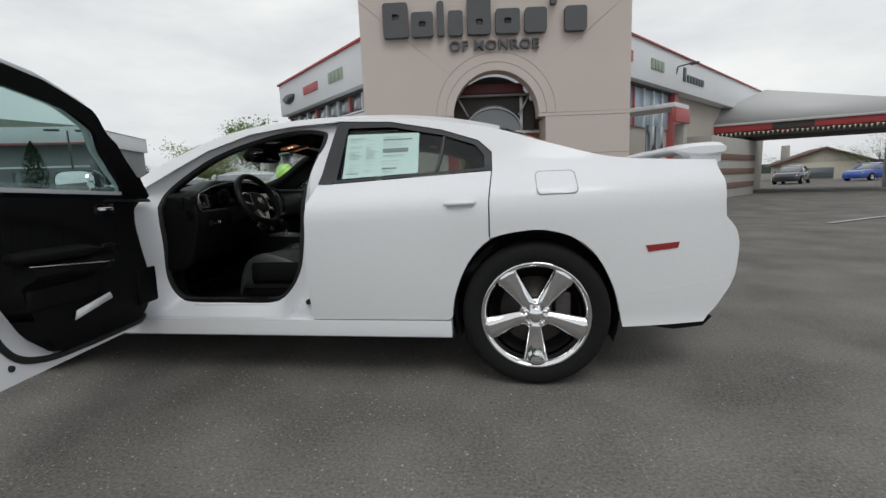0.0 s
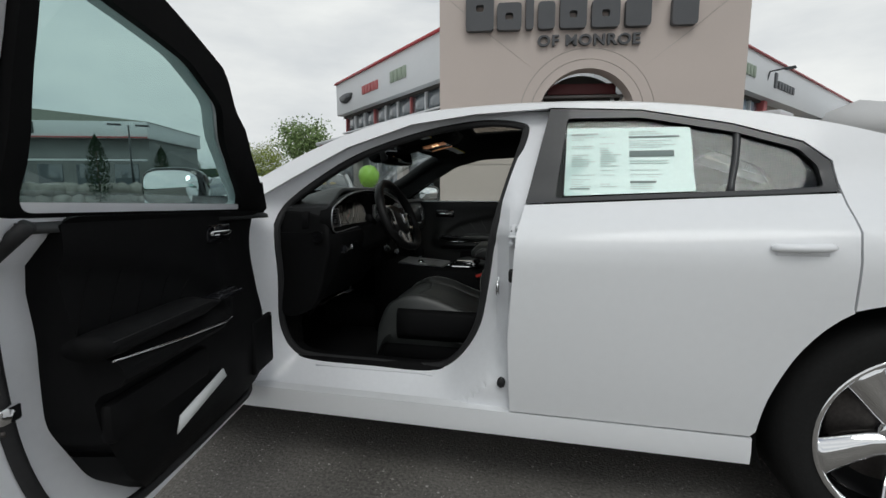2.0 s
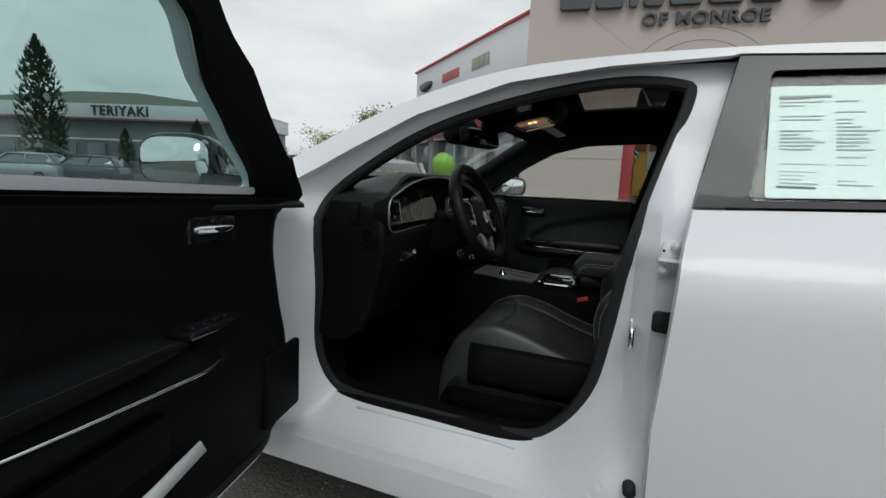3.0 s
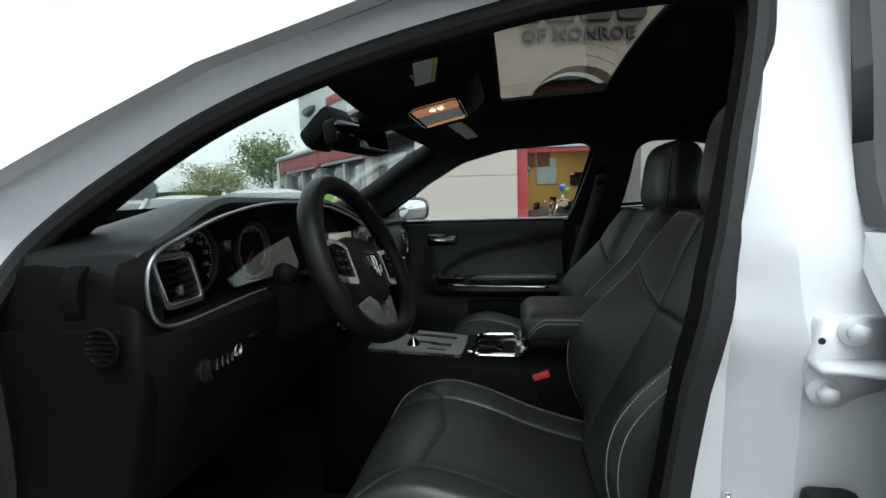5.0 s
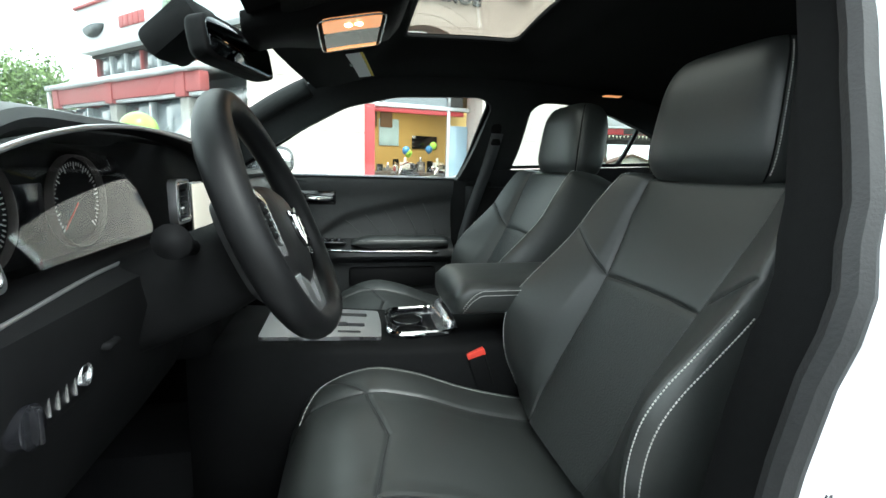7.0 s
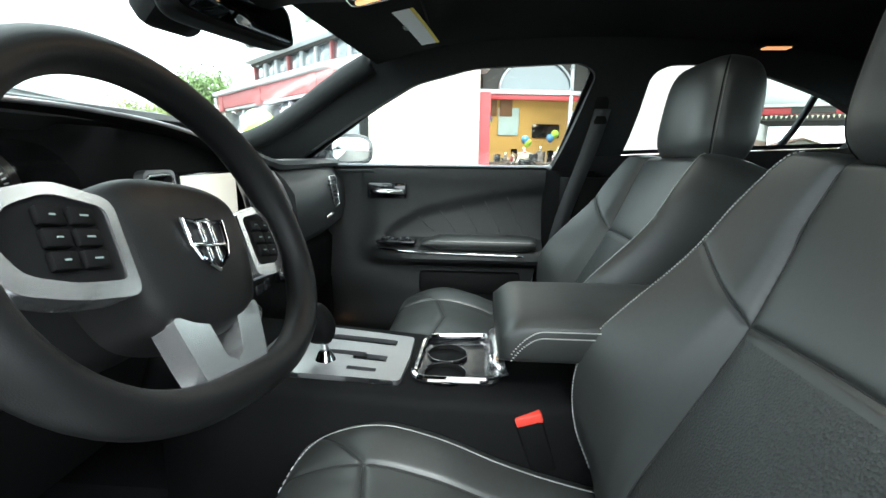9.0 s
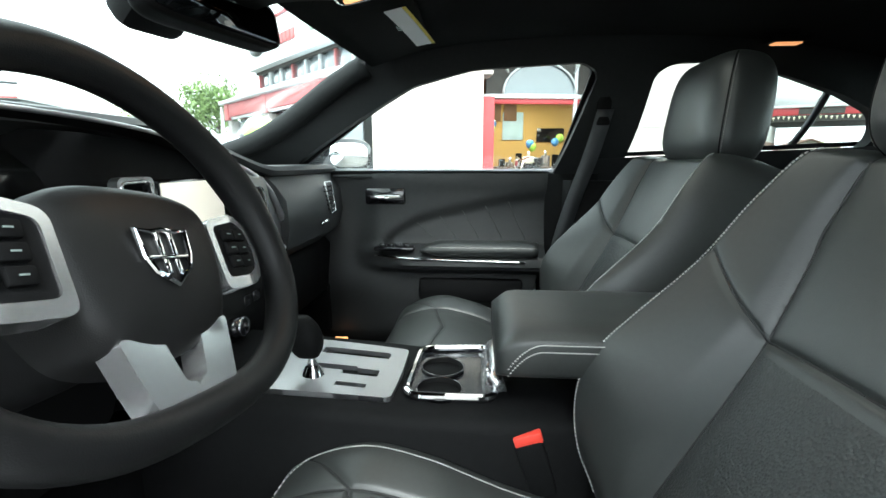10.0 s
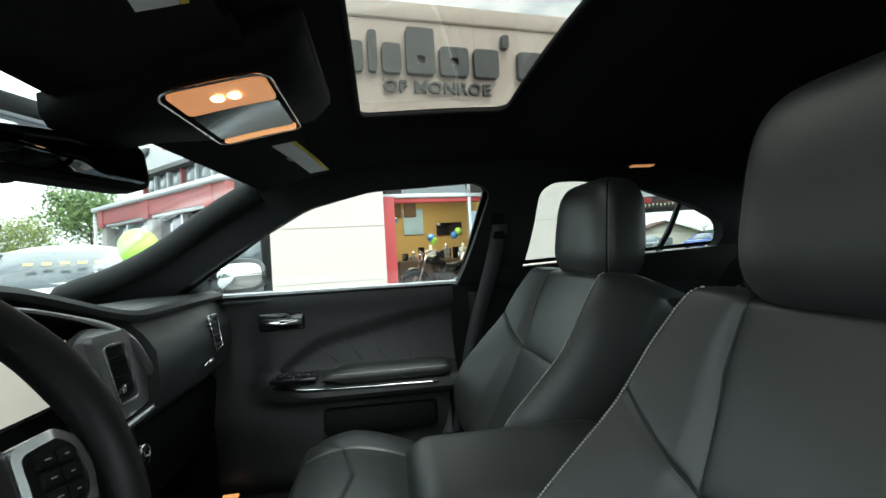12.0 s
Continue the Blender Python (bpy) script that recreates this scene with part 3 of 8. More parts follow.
jamb = part("door_jamb", panel(jo, [APERTURE], lambda x, z: (x, -(half(x, z) - jamb_in(x, z)), z), lambda x, z: (x, -(half(x, z) - rec(z, x) - 0.025), z), 0.022), JAMB, car, "white painted door jamb and sill")
bm = bmesh.new()
tube(bm, [(x, -(half(x, z) - rec(z, x) - 0.004), z) for x, z in APERTURE], 0.0145, 8, True)
part("door_seal", bm, RUBBER, jamb, "black rubber door seal")
bm = bmesh.new()
lip = [(-0.08 + (x + 0.08) * 0.99, 0.90 + (z - 0.90) * 0.99) for x, z in APERTURE]
loft(bm, [[(x, -(half(x, z) - rec(z, x) - d_), z) for x, z in lip] for d_ in (0.004, 0.030, 0.060)], True, False)
part("seal_lip", bm, BLACK, jamb)
bm = bmesh.new()
for zz in (0.372, 0.392):
    tube(bm, [(x, -(half(x, zz) - jamb_in(x, zz) + 0.001), zz) for x in np.linspace(-0.45, 0.05, 12)], 0.004, 6)
part("sill_rib", bm, JAMB, jamb)
bm = bmesh.new()
cyl(bm, (0.330, -0.800, 0.425), (0.330, -0.880, 0.425), 0.016, 0.014, 14)
part("drain_plug", bm, RUBBER, jamb, "black rubber plug")
# striker
bm = bmesh.new()
box(bm, (0.306, -0.742, 0.742), (0.012, 0.006, 0.07), 0.002)
tube(bm, [(0.306, -0.742, 0.765), (0.306, -0.79, 0.762), (0.306, -0.79, 0.722), (0.306, -0.742, 0.719)], 0.006, 8)
part("striker", bm, CHROME, jamb, "steel latch striker")
# hinges of the rear door: a plate with a swept ear, two bolts and the folded arm
for zz in (0.931, 0.535):
    bm = bmesh.new()
    plate = rounded([(0.340, -0.006), (0.348, 0.040), (0.400, 0.042), (0.402, -0.022), (0.380, -0.030), (0.362, -0.042), (0.346, -0.036)], 0.008, 4)
    loft(bm, [[(x, y, zz + z) for x, z in plate] for y in (-0.775, -0.7905, -0.793)])
    hg = part("door_hinge", bm, JAMB, jamb, "white painted hinge with bolts")
    bm = bmesh.new()
    loft(bm, [[(x, y, zz + z) for y, z in ((-0.789, 0.004), (-0.812 - 0.3 * max(0, x - 0.36), 0.001), (-0.813 - 0.3 * max(0, x - 0.36), -0.004), (-0.789, -0.003))] for x in np.linspace(0.341, 0.410, 6)])
    part("hinge_arm", bm, JAMB, hg)
    for x_, z_ in ((0.375, 0.028), (0.354, -0.026)):
        bm = bmesh.new()
        cyl(bm, (x_, -0.792, zz + z_), (x_, -0.796, zz + z_), 0.0135, 0.0125, 20)
        cyl(bm, (x_, -0.795, zz + z_), (x_, -0.804, zz + z_), 0.0085, 0.0075, 6)
        part("hinge_bolt", bm, JAMB, hg)
    bm = bmesh.new()
    cyl(bm, (0.351, -0.7925, zz + 0.019), (0.351, -0.7935, zz + 0.019), 0.003, 0.003, 10)
    part("hinge_hole", bm, RUBBER, hg)
bm = bmesh.new()
box(bm, (0.366, -0.790, 0.790), (0.046, 0.02, 0.05), 0.012)
part("harness_boot", bm, RUBBER, jamb, "black rubber harness boot")

# ---------------------------------------------------------------- front doors
_tz = fnpiece([0.38, 0.44, 0.55, 0.66, 0.72, 0.80, 0.86, 0.93, 0.99, 1.012], [0.79, 0.742, 0.722, 0.722, 0.735, 0.748, 0.756, 0.756, 0.750, 0.752])


crease = fnpiece([-0.30, -0.25, -0.21, -0.15, 0.0, 0.15, 0.32], [0.715, 0.745, 0.790, 0.832, 0.880, 0.912, 0.938])


def trim_y(x, z):
    """Half width to the trim's face: armrest bulge, pocket, flat upper part."""
    y = _tz(z)
    y -= 0.070 * sstep(-0.34, -0.12, x) * math.exp(-((z - 0.722) / 0.036) ** 4)
    y -= 0.015 * sstep(-0.016, 0.018, z - crease(x)) * sstep(-0.33, -0.24, x)
    return y


def front_door(s):
    glass_hole = F_GLASS if s < 0 else [(x - 0.07 * sstep(1.16, 1.04, z) * sstep(-0.22, -0.46, x), z - 0.022 * sstep(1.12, 1.03, z)) for x, z in F_GLASS]
    d = part("driver_door" if s < 0 else "passenger_door", panel(F_DOOR, [glass_hole], side_of(s), side_of(s, 0.02), 0.05), WHITE, car,
             "driver door swung wide open, white outside with black trim" if s < 0 else "closed passenger door, white outside with black leather trim")
    thin = (lambda x: 1.0) if s > 0 else (lambda x: 0.28 + 0.72 * sstep(-0.70, -0.50, x))
    inner = lambda x, z: (x, s * (half(x, z) - 0.03 - thin(x) * (0.082 - 0.070 * sstep(0.97, 1.06, z))), z)
    F_IN = [(-0.685, 0.352), (0.33, 0.352), (0.332, 0.6), (0.35, 0.95), (0.376, 1.045), (0.446, 1.374), (0.2, 1.364), (-0.05, 1.332), (-0.3, 1.248), (-0.515, 1.128), (-0.68, 1.028)]
    part("inner_shell", panel(F_IN, [glass_hole], inner, side_of(s, 0.019), 0.05), JAMB, d, "white painted inner door shell")
    lift = 0.035 if s < 0 else 0.016
    T = rounded([(-0.66, 1.012), (0.262, 1.012), (0.232, 0.79), (0.235, 0.62), (0.165, 0.49), (0.055, 0.40), (-0.30, 0.378), (-0.62, 0.38), (-0.66, 0.45)], 0.03) if s < 0 else rounded([(-0.665, 1.008), (0.318, 1.008), (0.296, 0.75), (0.255, 0.57), (0.17, 0.445), (0.03, 0.405), (-0.55, 0.405), (-0.66, 0.47)], 0.03)
    # same trim both sides; the driver door's shade is painted in with BLACK
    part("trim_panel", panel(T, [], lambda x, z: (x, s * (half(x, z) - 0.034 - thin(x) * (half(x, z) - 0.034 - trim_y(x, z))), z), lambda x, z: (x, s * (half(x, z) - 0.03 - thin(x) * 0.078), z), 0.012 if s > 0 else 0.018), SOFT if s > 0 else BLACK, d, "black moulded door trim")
    # window surround and belt ledge
    FR = [(-0.67, 1.0), (0.338, 1.0), (0.362, 1.045), (0.432, 1.365), (0.2, 1.354), (-0.05, 1.322), (-0.3, 1.238), (-0.51, 1.118), (-0.665, 1.02)]
    fh = rounded([(-0.445, 1.018), (-0.29, 1.150), (-0.115, 1.252), (0.06, 1.294), (0.35, 1.312), (0.392, 1.29), (0.318, 1.018)], 0.03)
    if s > 0:
        fh = [(x - 0.07 * sstep(1.16, 1.02, z) * sstep(-0.22, -0.44, x), z - 0.014 * sstep(1.12, 1.03, z)) for x, z in fh]
    part("window_frame", panel(FR, [fh], lambda x, z: (x, s * (half(x, z) - 0.060 - 0.02 * sstep(1.06, 1.0, z)), z), side_of(s, 0.043), 0.04), BLACK, d)
    bm = bmesh.new()
    loft(bm, [[(x, s * 0.737, 0.985), (x, s * 0.741, 0.998), (x, s * 0.75, 1.003), (x, s * 0.79, 1.006), (x, s * 0.79, 0.985)] for x in np.linspace(-0.655, 0.315, 12)])
    part("belt_ledge", bm, SOFT, d)
    part("window_pane", panel(glass_hole, [], side_of(s, 0.026), side_of(s, 0.030), 0.07), SHADE if s < 0 else CLEAR, d).visible_shadow = False
    # chrome strip, pull and armrest
    bm = bmesh.new()
    xa, xb, za, zb = (-0.255, 0.232, 0.736, 0.727) if s > 0 else (-0.215, 0.235, 0.712, 0.748)
    tube(bm, [(x, s * (trim_y(x, za + (zb - za) * (x - xa) / (xb - xa)) - 0.003), za + (zb - za) * (x - xa) / (xb - xa)) for x in np.linspace(xa, xb, 24)], 0.0042 if s > 0 else 0.003, 8)
    part("trim_strip", bm, CHROME, d, "thin chrome strip")
    bm = bmesh.new()
    hz = 0.950 if s < 0 else 0.926
    hx = -0.262 if s < 0 else -0.222
    box(bm, (hx, s * 0.744, hz), (0.135, 0.02, 0.056), 0.012)
    part("handle_bowl", bm, GLOSSY, d)
    bm = bmesh.new()
    tube(bm, [(x + hx + 0.222, s * (0.736 - 0.014 * math.sin(math.pi * min(1, (x + 0.272) / 0.09))), hz - 0.05 * (x + 0.22) ** 2) for x in np.linspace(-0.272, -0.168, 12)], [0.006, 0.009] + [0.011] * 8 + [0.010, 0.007], 10, flat=0.6)
    part("inner_handle", bm, CHROME, d, "chrome inside door handle")
    bm = bmesh.new()
    rows = []
    for x in np.linspace(-0.10, 0.27, 20):
        k = sstep(-0.11, -0.03, x) * (1 - 0.25 * sstep(0.22, 0.28, x))
        zc, yc = 0.746 + lift, 0.700
        rows.append([(x, s * (yc + 0.045 * math.cos(a)), zc + (0.006 + 0.021 * k) * math.sin(a)) for a in np.linspace(0, 2 * math.pi, 14, endpoint=False)])
    loft(bm, rows)
    # leather on both doors; black on the driver side paints in its shade
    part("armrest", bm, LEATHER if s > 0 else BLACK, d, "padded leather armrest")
    bm = bmesh.new()
    for k in range(70):
        x = -0.07 + 0.33 * k / 69
        box(bm, (x, s * 0.659, 0.757 + lift), (0.003, 0.0015, 0.0012))
    part("stitching", bm, STITCH if s > 0 else SHADED_THREAD, d)["kind"] = "stuff"
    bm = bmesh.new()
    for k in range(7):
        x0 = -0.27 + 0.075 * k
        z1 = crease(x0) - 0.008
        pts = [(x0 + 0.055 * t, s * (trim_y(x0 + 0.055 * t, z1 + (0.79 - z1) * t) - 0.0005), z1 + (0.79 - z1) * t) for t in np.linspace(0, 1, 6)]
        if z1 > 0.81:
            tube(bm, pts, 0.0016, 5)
    # driver door seams get a darker colour in place of shade
    part("quilting_seam", bm, surface("grey_seam", (0.05, 0.05, 0.05), 0.7) if s > 0 else surface("shaded_seam", (0.006, 0.006, 0.006), 0.9, spec=0.1), d)
    bm = bmesh.new()
    box(bm, (-0.185, s * 0.695, 0.747 + lift), (0.13, 0.05, 0.012), 0.004)
    for k in range(4):
        box(bm, (-0.225 + 0.026 * k, s * 0.693, 0.757 + lift), (0.018, 0.022, 0.010), 0.003)
    part("switch_pack", bm, GLOSSY, d, "window switches")
    bm = bmesh.new()
    box(bm, (0.06, s * 0.712, 0.622), (0.34, 0.03, 0.080), 0.02)
    part("map_pocket", bm, BLACK, d)
    bm = bmesh.new()
    box(bm, (-0.50, s * 0.722, 0.55), (0.17, 0.02, 0.17), 0.05, 4)
    part("speaker_grille", bm, BLACK, d)
    # mirror
    bm = bmesh.new()
    rows = []
    for t in np.linspace(0, 1, 11):
        x = -0.60 + 0.11 * t
        k = math.sin(math.pi * (0.18 + 0.40 * t)) ** 0.6 if t < 0.98 else 0.93
        rows.append([(x, s * (1.005 + (0.122 if s > 0 else 0.108) * k * math.copysign(abs(math.cos(a)) ** 0.6, math.cos(a))), 1.095 + (0.062 if s > 0 else 0.068) * k * math.copysign(abs(math.sin(a)) ** 0.6, math.sin(a))) for a in np.linspace(0, 2 * math.pi, 24, endpoint=False)])
    loft(bm, rows)
    aim = Matrix.Translation((-0.405, 0.985, 1.062)) @ Matrix.Rotation(radians(-35.5), 4, 'Z') @ Matrix.Translation((0.487, -1.005, -1.095)) if s > 0 else Matrix()
    bm.transform(aim)
    mh = part("side_mirror", bm, GLOSSY, d, "exterior mirror in a dark shell")
    bm = bmesh.new()
    face = [(-0.487, s * (1.005 + (0.090 if s > 0 else 0.094) * math.copysign(abs(math.cos(a)) ** 0.6, math.cos(a))), 1.095 + (0.045 if s > 0 else 0.056) * math.copysign(abs(math.sin(a)) ** 0.6, math.sin(a))) for a in np.linspace(0, 2 * math.pi, 24, endpoint=False)]
    loft(bm, [[(-0.4925, y, z) for _, y, z in face], face])
    bm.transform(aim)
    part("mirror_glass", bm, MIRROR, mh, "mirror glass")
    bm = bmesh.new()
    cyl(bm, (-0.50, s * 0.79, 1.035), (-0.50, s * 0.93, 1.045), 0.028, 0.022, 12)
    part("mirror_arm", bm, BLACK, mh)
    part("mirror_sail", panel([(-0.66, 1.015), (-0.455, 1.015), (-0.50, 1.11)] if s < 0 else [(-0.66, 1.010), (-0.545, 1.010), (-0.58, 1.06)], [], side_of(s, 0.058), side_of(s, 0.03), 0.05), BLACK, d)
    return d


front_door(1)
dd = front_door(-1)
# what only the open door shows
bm = bmesh.new()
seal = spline([(0.322, 1.00), (0.312, 0.78), (0.290, 0.58), (0.225, 0.445), (0.10, 0.392), (-0.10, 0.378), (-0.40, 0.374), (-0.66, 0.374)], 6)
tube(bm, [(x, -(half(x, z) - 0.030 - (0.28 + 0.72 * sstep(-0.70, -0.50, x)) * 0.086), z) for x, z in seal], 0.012, 8)
part("door_gasket", bm, RUBBER, dd, "black rubber gasket")
bm = bmesh.new()
cyl(bm, (0.235, -0.800, 0.405), (0.235, -0.788, 0.405), 0.012, 0.010, 12)
part("drain_plug", bm, RUBBER, dd)
bm = bmesh.new()
box(bm, (0.330, -0.840, 0.690), (0.012, 0.06, 0.03), 0.004)
box(bm, (0.315, -0.795, 0.690), (0.035, 0.012, 0.028), 0.004)
part("door_latch", bm, CHROME, dd, "steel door latch")
bm = bmesh.new()
for dx, dz in ((0.31, 0.725), (0.312, 0.655)):
    cyl(bm, (dx, -0.815, dz), (dx, -0.806, dz), 0.006, 0.005, 6)
part("latch_screw", bm, DARKMETAL, dd)
bm = bmesh.new()
pp = [(-0.185, 0.550), (-0.170, 0.575), (0.030, 0.545), (0.045, 0.512)]
loft(bm, [[(x, y, z) for x, z in pp] for y in (-0.700, -0.697)])
part("paper_slip", bm, PAPER, dd, "white folded paper in the pocket")
bm = bmesh.new()
for zz in (0.90, 0.52):
    box(bm, (-0.695, -0.86, zz), (0.05, 0.04, 0.06), 0.006)
part("body_hinge", bm, JAMB, car, "white painted door hinges")
HINGE = Vector((-0.692, -0.861, 0))
for ob in (dd, *dd.children):
    for v in ob.data.vertices:
        if v.co.z < 0.6:
            v.co.z = 0.6 - (0.6 - v.co.z) * 1.13
        if "mirror" not in ob.name:
            v.co.z += 0.16 * max(0.0, v.co.z - 1.03) * sstep(-0.5, 0.2, v.co.x)
            v.co.x += 0.06 * sstep(1.03, 1.14, v.co.z) * sstep(-0.05, -0.25, v.co.x)
            v.co.x += 0.08 * max(0.0, v.co.x + 0.3)
dd.matrix_basis = Matrix.Translation(HINGE + Vector((0, 0, 0.004))) @ Matrix.Rotation(radians(-76.5), 4, 'Z') @ Matrix.Rotation(radians(-2.0), 4, 'Y') @ Matrix.Translation(-HINGE)

# window sticker on the rear door glass
st = lambda x, z, o: (x, -(half(x, z) - 0.0135 - o), z)
sk = part("window_sticker", panel(rounded([(0.535, 1.312), (0.936, 1.304), (0.938, 1.088), (0.525, 1.072)], 0.008), [], lambda x, z: st(x, z, 0), lambda x, z: st(x, z, 0.001), 0.06), surface("green_tinted_paper", (0.54, 0.74, 0.69), 0.25, vary=0.04, coat=0.6), car, "price sticker with rows of small print")
for name, x0, x1, z0, z1, mt in [("print_block", 0.74, 0.88, 1.205, 1.225, INK), ("print_block", 0.74, 0.90, 1.270, 1.276, INK), ("print_block", 0.55, 0.64, 1.285, 1.290, GREYINK), ("print_block", 0.74, 0.86, 1.115, 1.122, INK), ("print_block", 0.545, 0.61, 1.094, 1.098, INK)]:
    part(name, panel([(x0, z0), (x1, z0), (x1, z1), (x0, z1)], [], lambda x, z: st(x, z, -0.0022), lambda x, z: st(x, z, -0.001), 0.05), mt, sk)
bm = bmesh.new()
for k in range(26):
    z = 1.29 - k * 0.0078
    for x0, x1 in ((0.55, 0.63), (0.645, 0.715), (0.74, 0.90)):
        if random.random() < 0.75 and not (x0 > 0.7 and 1.195 < z < 1.235):
            xe = x0 + (x1 - x0) * random.uniform(0.4, 1.0)
            vs = [bm.verts.new(st(a, b, -0.0015)) for a, b in ((x0, z), (xe, z), (xe, z + 0.002), (x0, z + 0.002))]
            bm.faces.new(vs)
part("small_print", bm, GREYINK, sk)["kind"] = "stuff"

# ---------------------------------------------------------------- cabin: floor, lining, pillars
bm = bmesh.new()
box(bm, (0.1, 0, 0.315), (2.1, 1.56, 0.05), 0.02)
box(bm, (0.2, 0, 0.40), (1.9, 0.24, 0.16), 0.05)
part("cabin_floor", bm, CARPET, car, "black carpet")
bm = bmesh.new()
loft(bm, [[(-1.0, y, 0.33), (-0.95, y, 0.55), (-0.90, y, 0.98)] for y in np.linspace(-0.80, 0.80, 5)], False)
part("firewall", bm, CARPET, car)
bm = bmesh.new()
loft(bm, [[(1.30, y, 0.33), (1.36, y, 0.7), (1.42, y, 1.05), (1.95, y, 1.09)] for y in np.linspace(-0.74, 0.74, 7)], False)
part("parcel_shelf", bm, CARPET, car)
for s in (-1, 1):
    bm = bmesh.new()
    loft(bm, [[(x, s * (y if s > 0 else y - 0.075), z) for y, z in ((0.80, 0.30), (0.80, 0.40), (0.765, 0.412), (0.74, 0.38), (0.74, 0.30))] for x in np.linspace(-0.60, 1.2, 8)])
    part("sill_trim", bm, BLACK, car)
    part("kick_panel", panel([(-0.98, 0.33), (-0.56, 0.33), (-0.56, 0.98), (-0.98, 0.98)], [], side_of(s, 0.10 if s > 0 else 0.27), side_of(s, 0.06 if s > 0 else 0.235), 0.1), BLACK, car)
SUN_IN = rounded([(0.050, -0.355), (0.390, -0.355), (0.390, 0.352), (0.050, 0.352)], 0.03)
near_sun = lambda x, y: 0.030 + 0.045 * sstep(0.0, 0.11, max(abs(y) - 0.352, 0.050 - x, x - 0.390, 0.0))
hl = skin(np.arange(-0.20, 1.36, 0.08), 0.085)
hl = [(x - 0.09 * (1 - min(1, abs(y) / 0.60) ** 2) if x < -0.19 else x, y) for x, y in dense(hl, 0.06)]
part("headliner", panel(hl, [SUN_IN], lambda x, y: (x, y, top(x, y) - near_sun(x, y)), lambda x, y: (x, y, top(x, y) - 0.02), 0.04), LINER, car, "black cloth headliner")
bm = bmesh.new()
ring = [(x, y) for x, y in dense(SUN_IN, 0.05)]
tube(bm, [(x, y, top(x, y) - 0.030) for x, y in ring], 0.006, 8, True)
part("sunroof_frame", bm, BLACK, car, "black sunroof surround")
bm = bmesh.new()
loft(bm, [[(x, y, top(x, y) - 0.03) for x, y in ring], [(0.22 + (x - 0.22) * 1.12, y * 1.17, top(x, y * 1.17) - 0.018) for x, y in ring]], True, False)
part("sunroof_reveal", bm, BLACK, car)
# pillar linings, both sides; the front hole is the door opening
IN_R = rounded([(0.515, 1.03), (0.555, 1.27), (0.60, 1.296), (0.68, 1.298), (0.88, 1.268), (1.06, 1.215), (1.17, 1.165), (1.20, 1.10), (1.17, 1.05)], 0.03)
for s in (-1, 1):
    ap = [(x, z) for x, z in APERTURE] if s < 0 else rounded([(-0.58, 0.96), (-0.515, 1.02), (-0.30, 1.145), (-0.11, 1.245), (0.06, 1.286), (0.36, 1.300), (0.405, 1.275), (0.315, 1.0), (0.30, 0.96)], 0.03)
    lin = (lambda z, x: 0.105 - 0.025 * sstep(1.15, 1.3, z), lambda z, x: 0.062) if s > 0 else (lambda z, x: rec(z, x) + 0.075 - 0.03 * sstep(1.05, 1.3, z), lambda z, x: rec(z, x) + 0.033)
    outer = [(-0.80, 1.02), (-0.72, 1.075), (-0.50, 1.195), (-0.30, 1.288), (-0.20, 1.325), (0.0, 1.365), (0.3, 1.375), (0.6, 1.372), (0.9, 1.345), (1.2, 1.29), (1.45, 1.215), (1.7, 1.13), (1.72, 1.02), (1.3, 0.95), (0.34, 0.95)]
    if s > 0:
        outer = [(x, z - (0.06 * math.exp(-((x + 0.52) / 0.17) ** 2) if z > 1.0 else 0)) for x, z in outer]
    if s < 0:
        outer = outer[:-1] + [(0.36, 0.95), (0.34, 0.36), (-0.62, 0.36), (-0.62, 0.95)]
    else:
        outer = outer[:-2] + [(1.3, 0.90), (0.34, 0.90), (-0.80, 0.90)]
    part("pillar_lining", panel(outer, [ap, IN_R], lambda x, z: (x, s * (half(x, z) - lin[0](z, x)), z), lambda x, z: (x, s * (half(x, z) - lin[1](z, x)), z), 0.04), PILLAR if s > 0 else BLACK, car, "black pillar lining")
    # windshield pillar roll
    bm = bmesh.new()
    pts = spline([(-0.80, 1.035), (-0.66, 1.095), (-0.50, 1.178), (-0.36, 1.243), (-0.235, 1.292)], 5)
    tube(bm, [(x, s * (half(x, z) - (0.085 if s > 0 else 0.135)), z + 0.012 - (0.045 * math.exp(-((x + 0.52) / 0.2) ** 2) if s > 0 else 0)) for x, z in pts], [0.066 - 0.028 * min(1, k / 10) for k in range(len(pts))] if s < 0 else 0.032, 10)
    part("a_pillar_cover", bm, PILLAR, car)
    # belt: guide, webbing, lower anchor
    bm = bmesh.new()
    box(bm, (0.428, s * (0.624 if s > 0 else 0.575), 1.185), (0.045, 0.02, 0.10), 0.01)
    part("belt_guide", bm, BLACK, car)
    bm = bmesh.new()
    web = spline([(0.432, s * (0.612 if s > 0 else 0.565), 1.18), (0.405, s * (0.632 if s > 0 else 0.60), 1.06), (0.345, s * 0.658, 0.85), (0.30, s * 0.675, 0.62), (0.27, s * 0.68, 0.45)], 6)
    rows = []
    for x, y, z in web:
        rows.append([(x - 0.023, y, z), (x - 0.023, y - s * 0.0015, z), (x + 0.023, y - s * 0.0015, z), (x + 0.023, y, z)])
    loft(bm, rows)
    part("seat_belt", bm, surface("black_webbing", (0.028, 0.029, 0.032), 0.55, vary=0.2, fine=400), car, "black seat belt webbing")
    bm = bmesh.new()
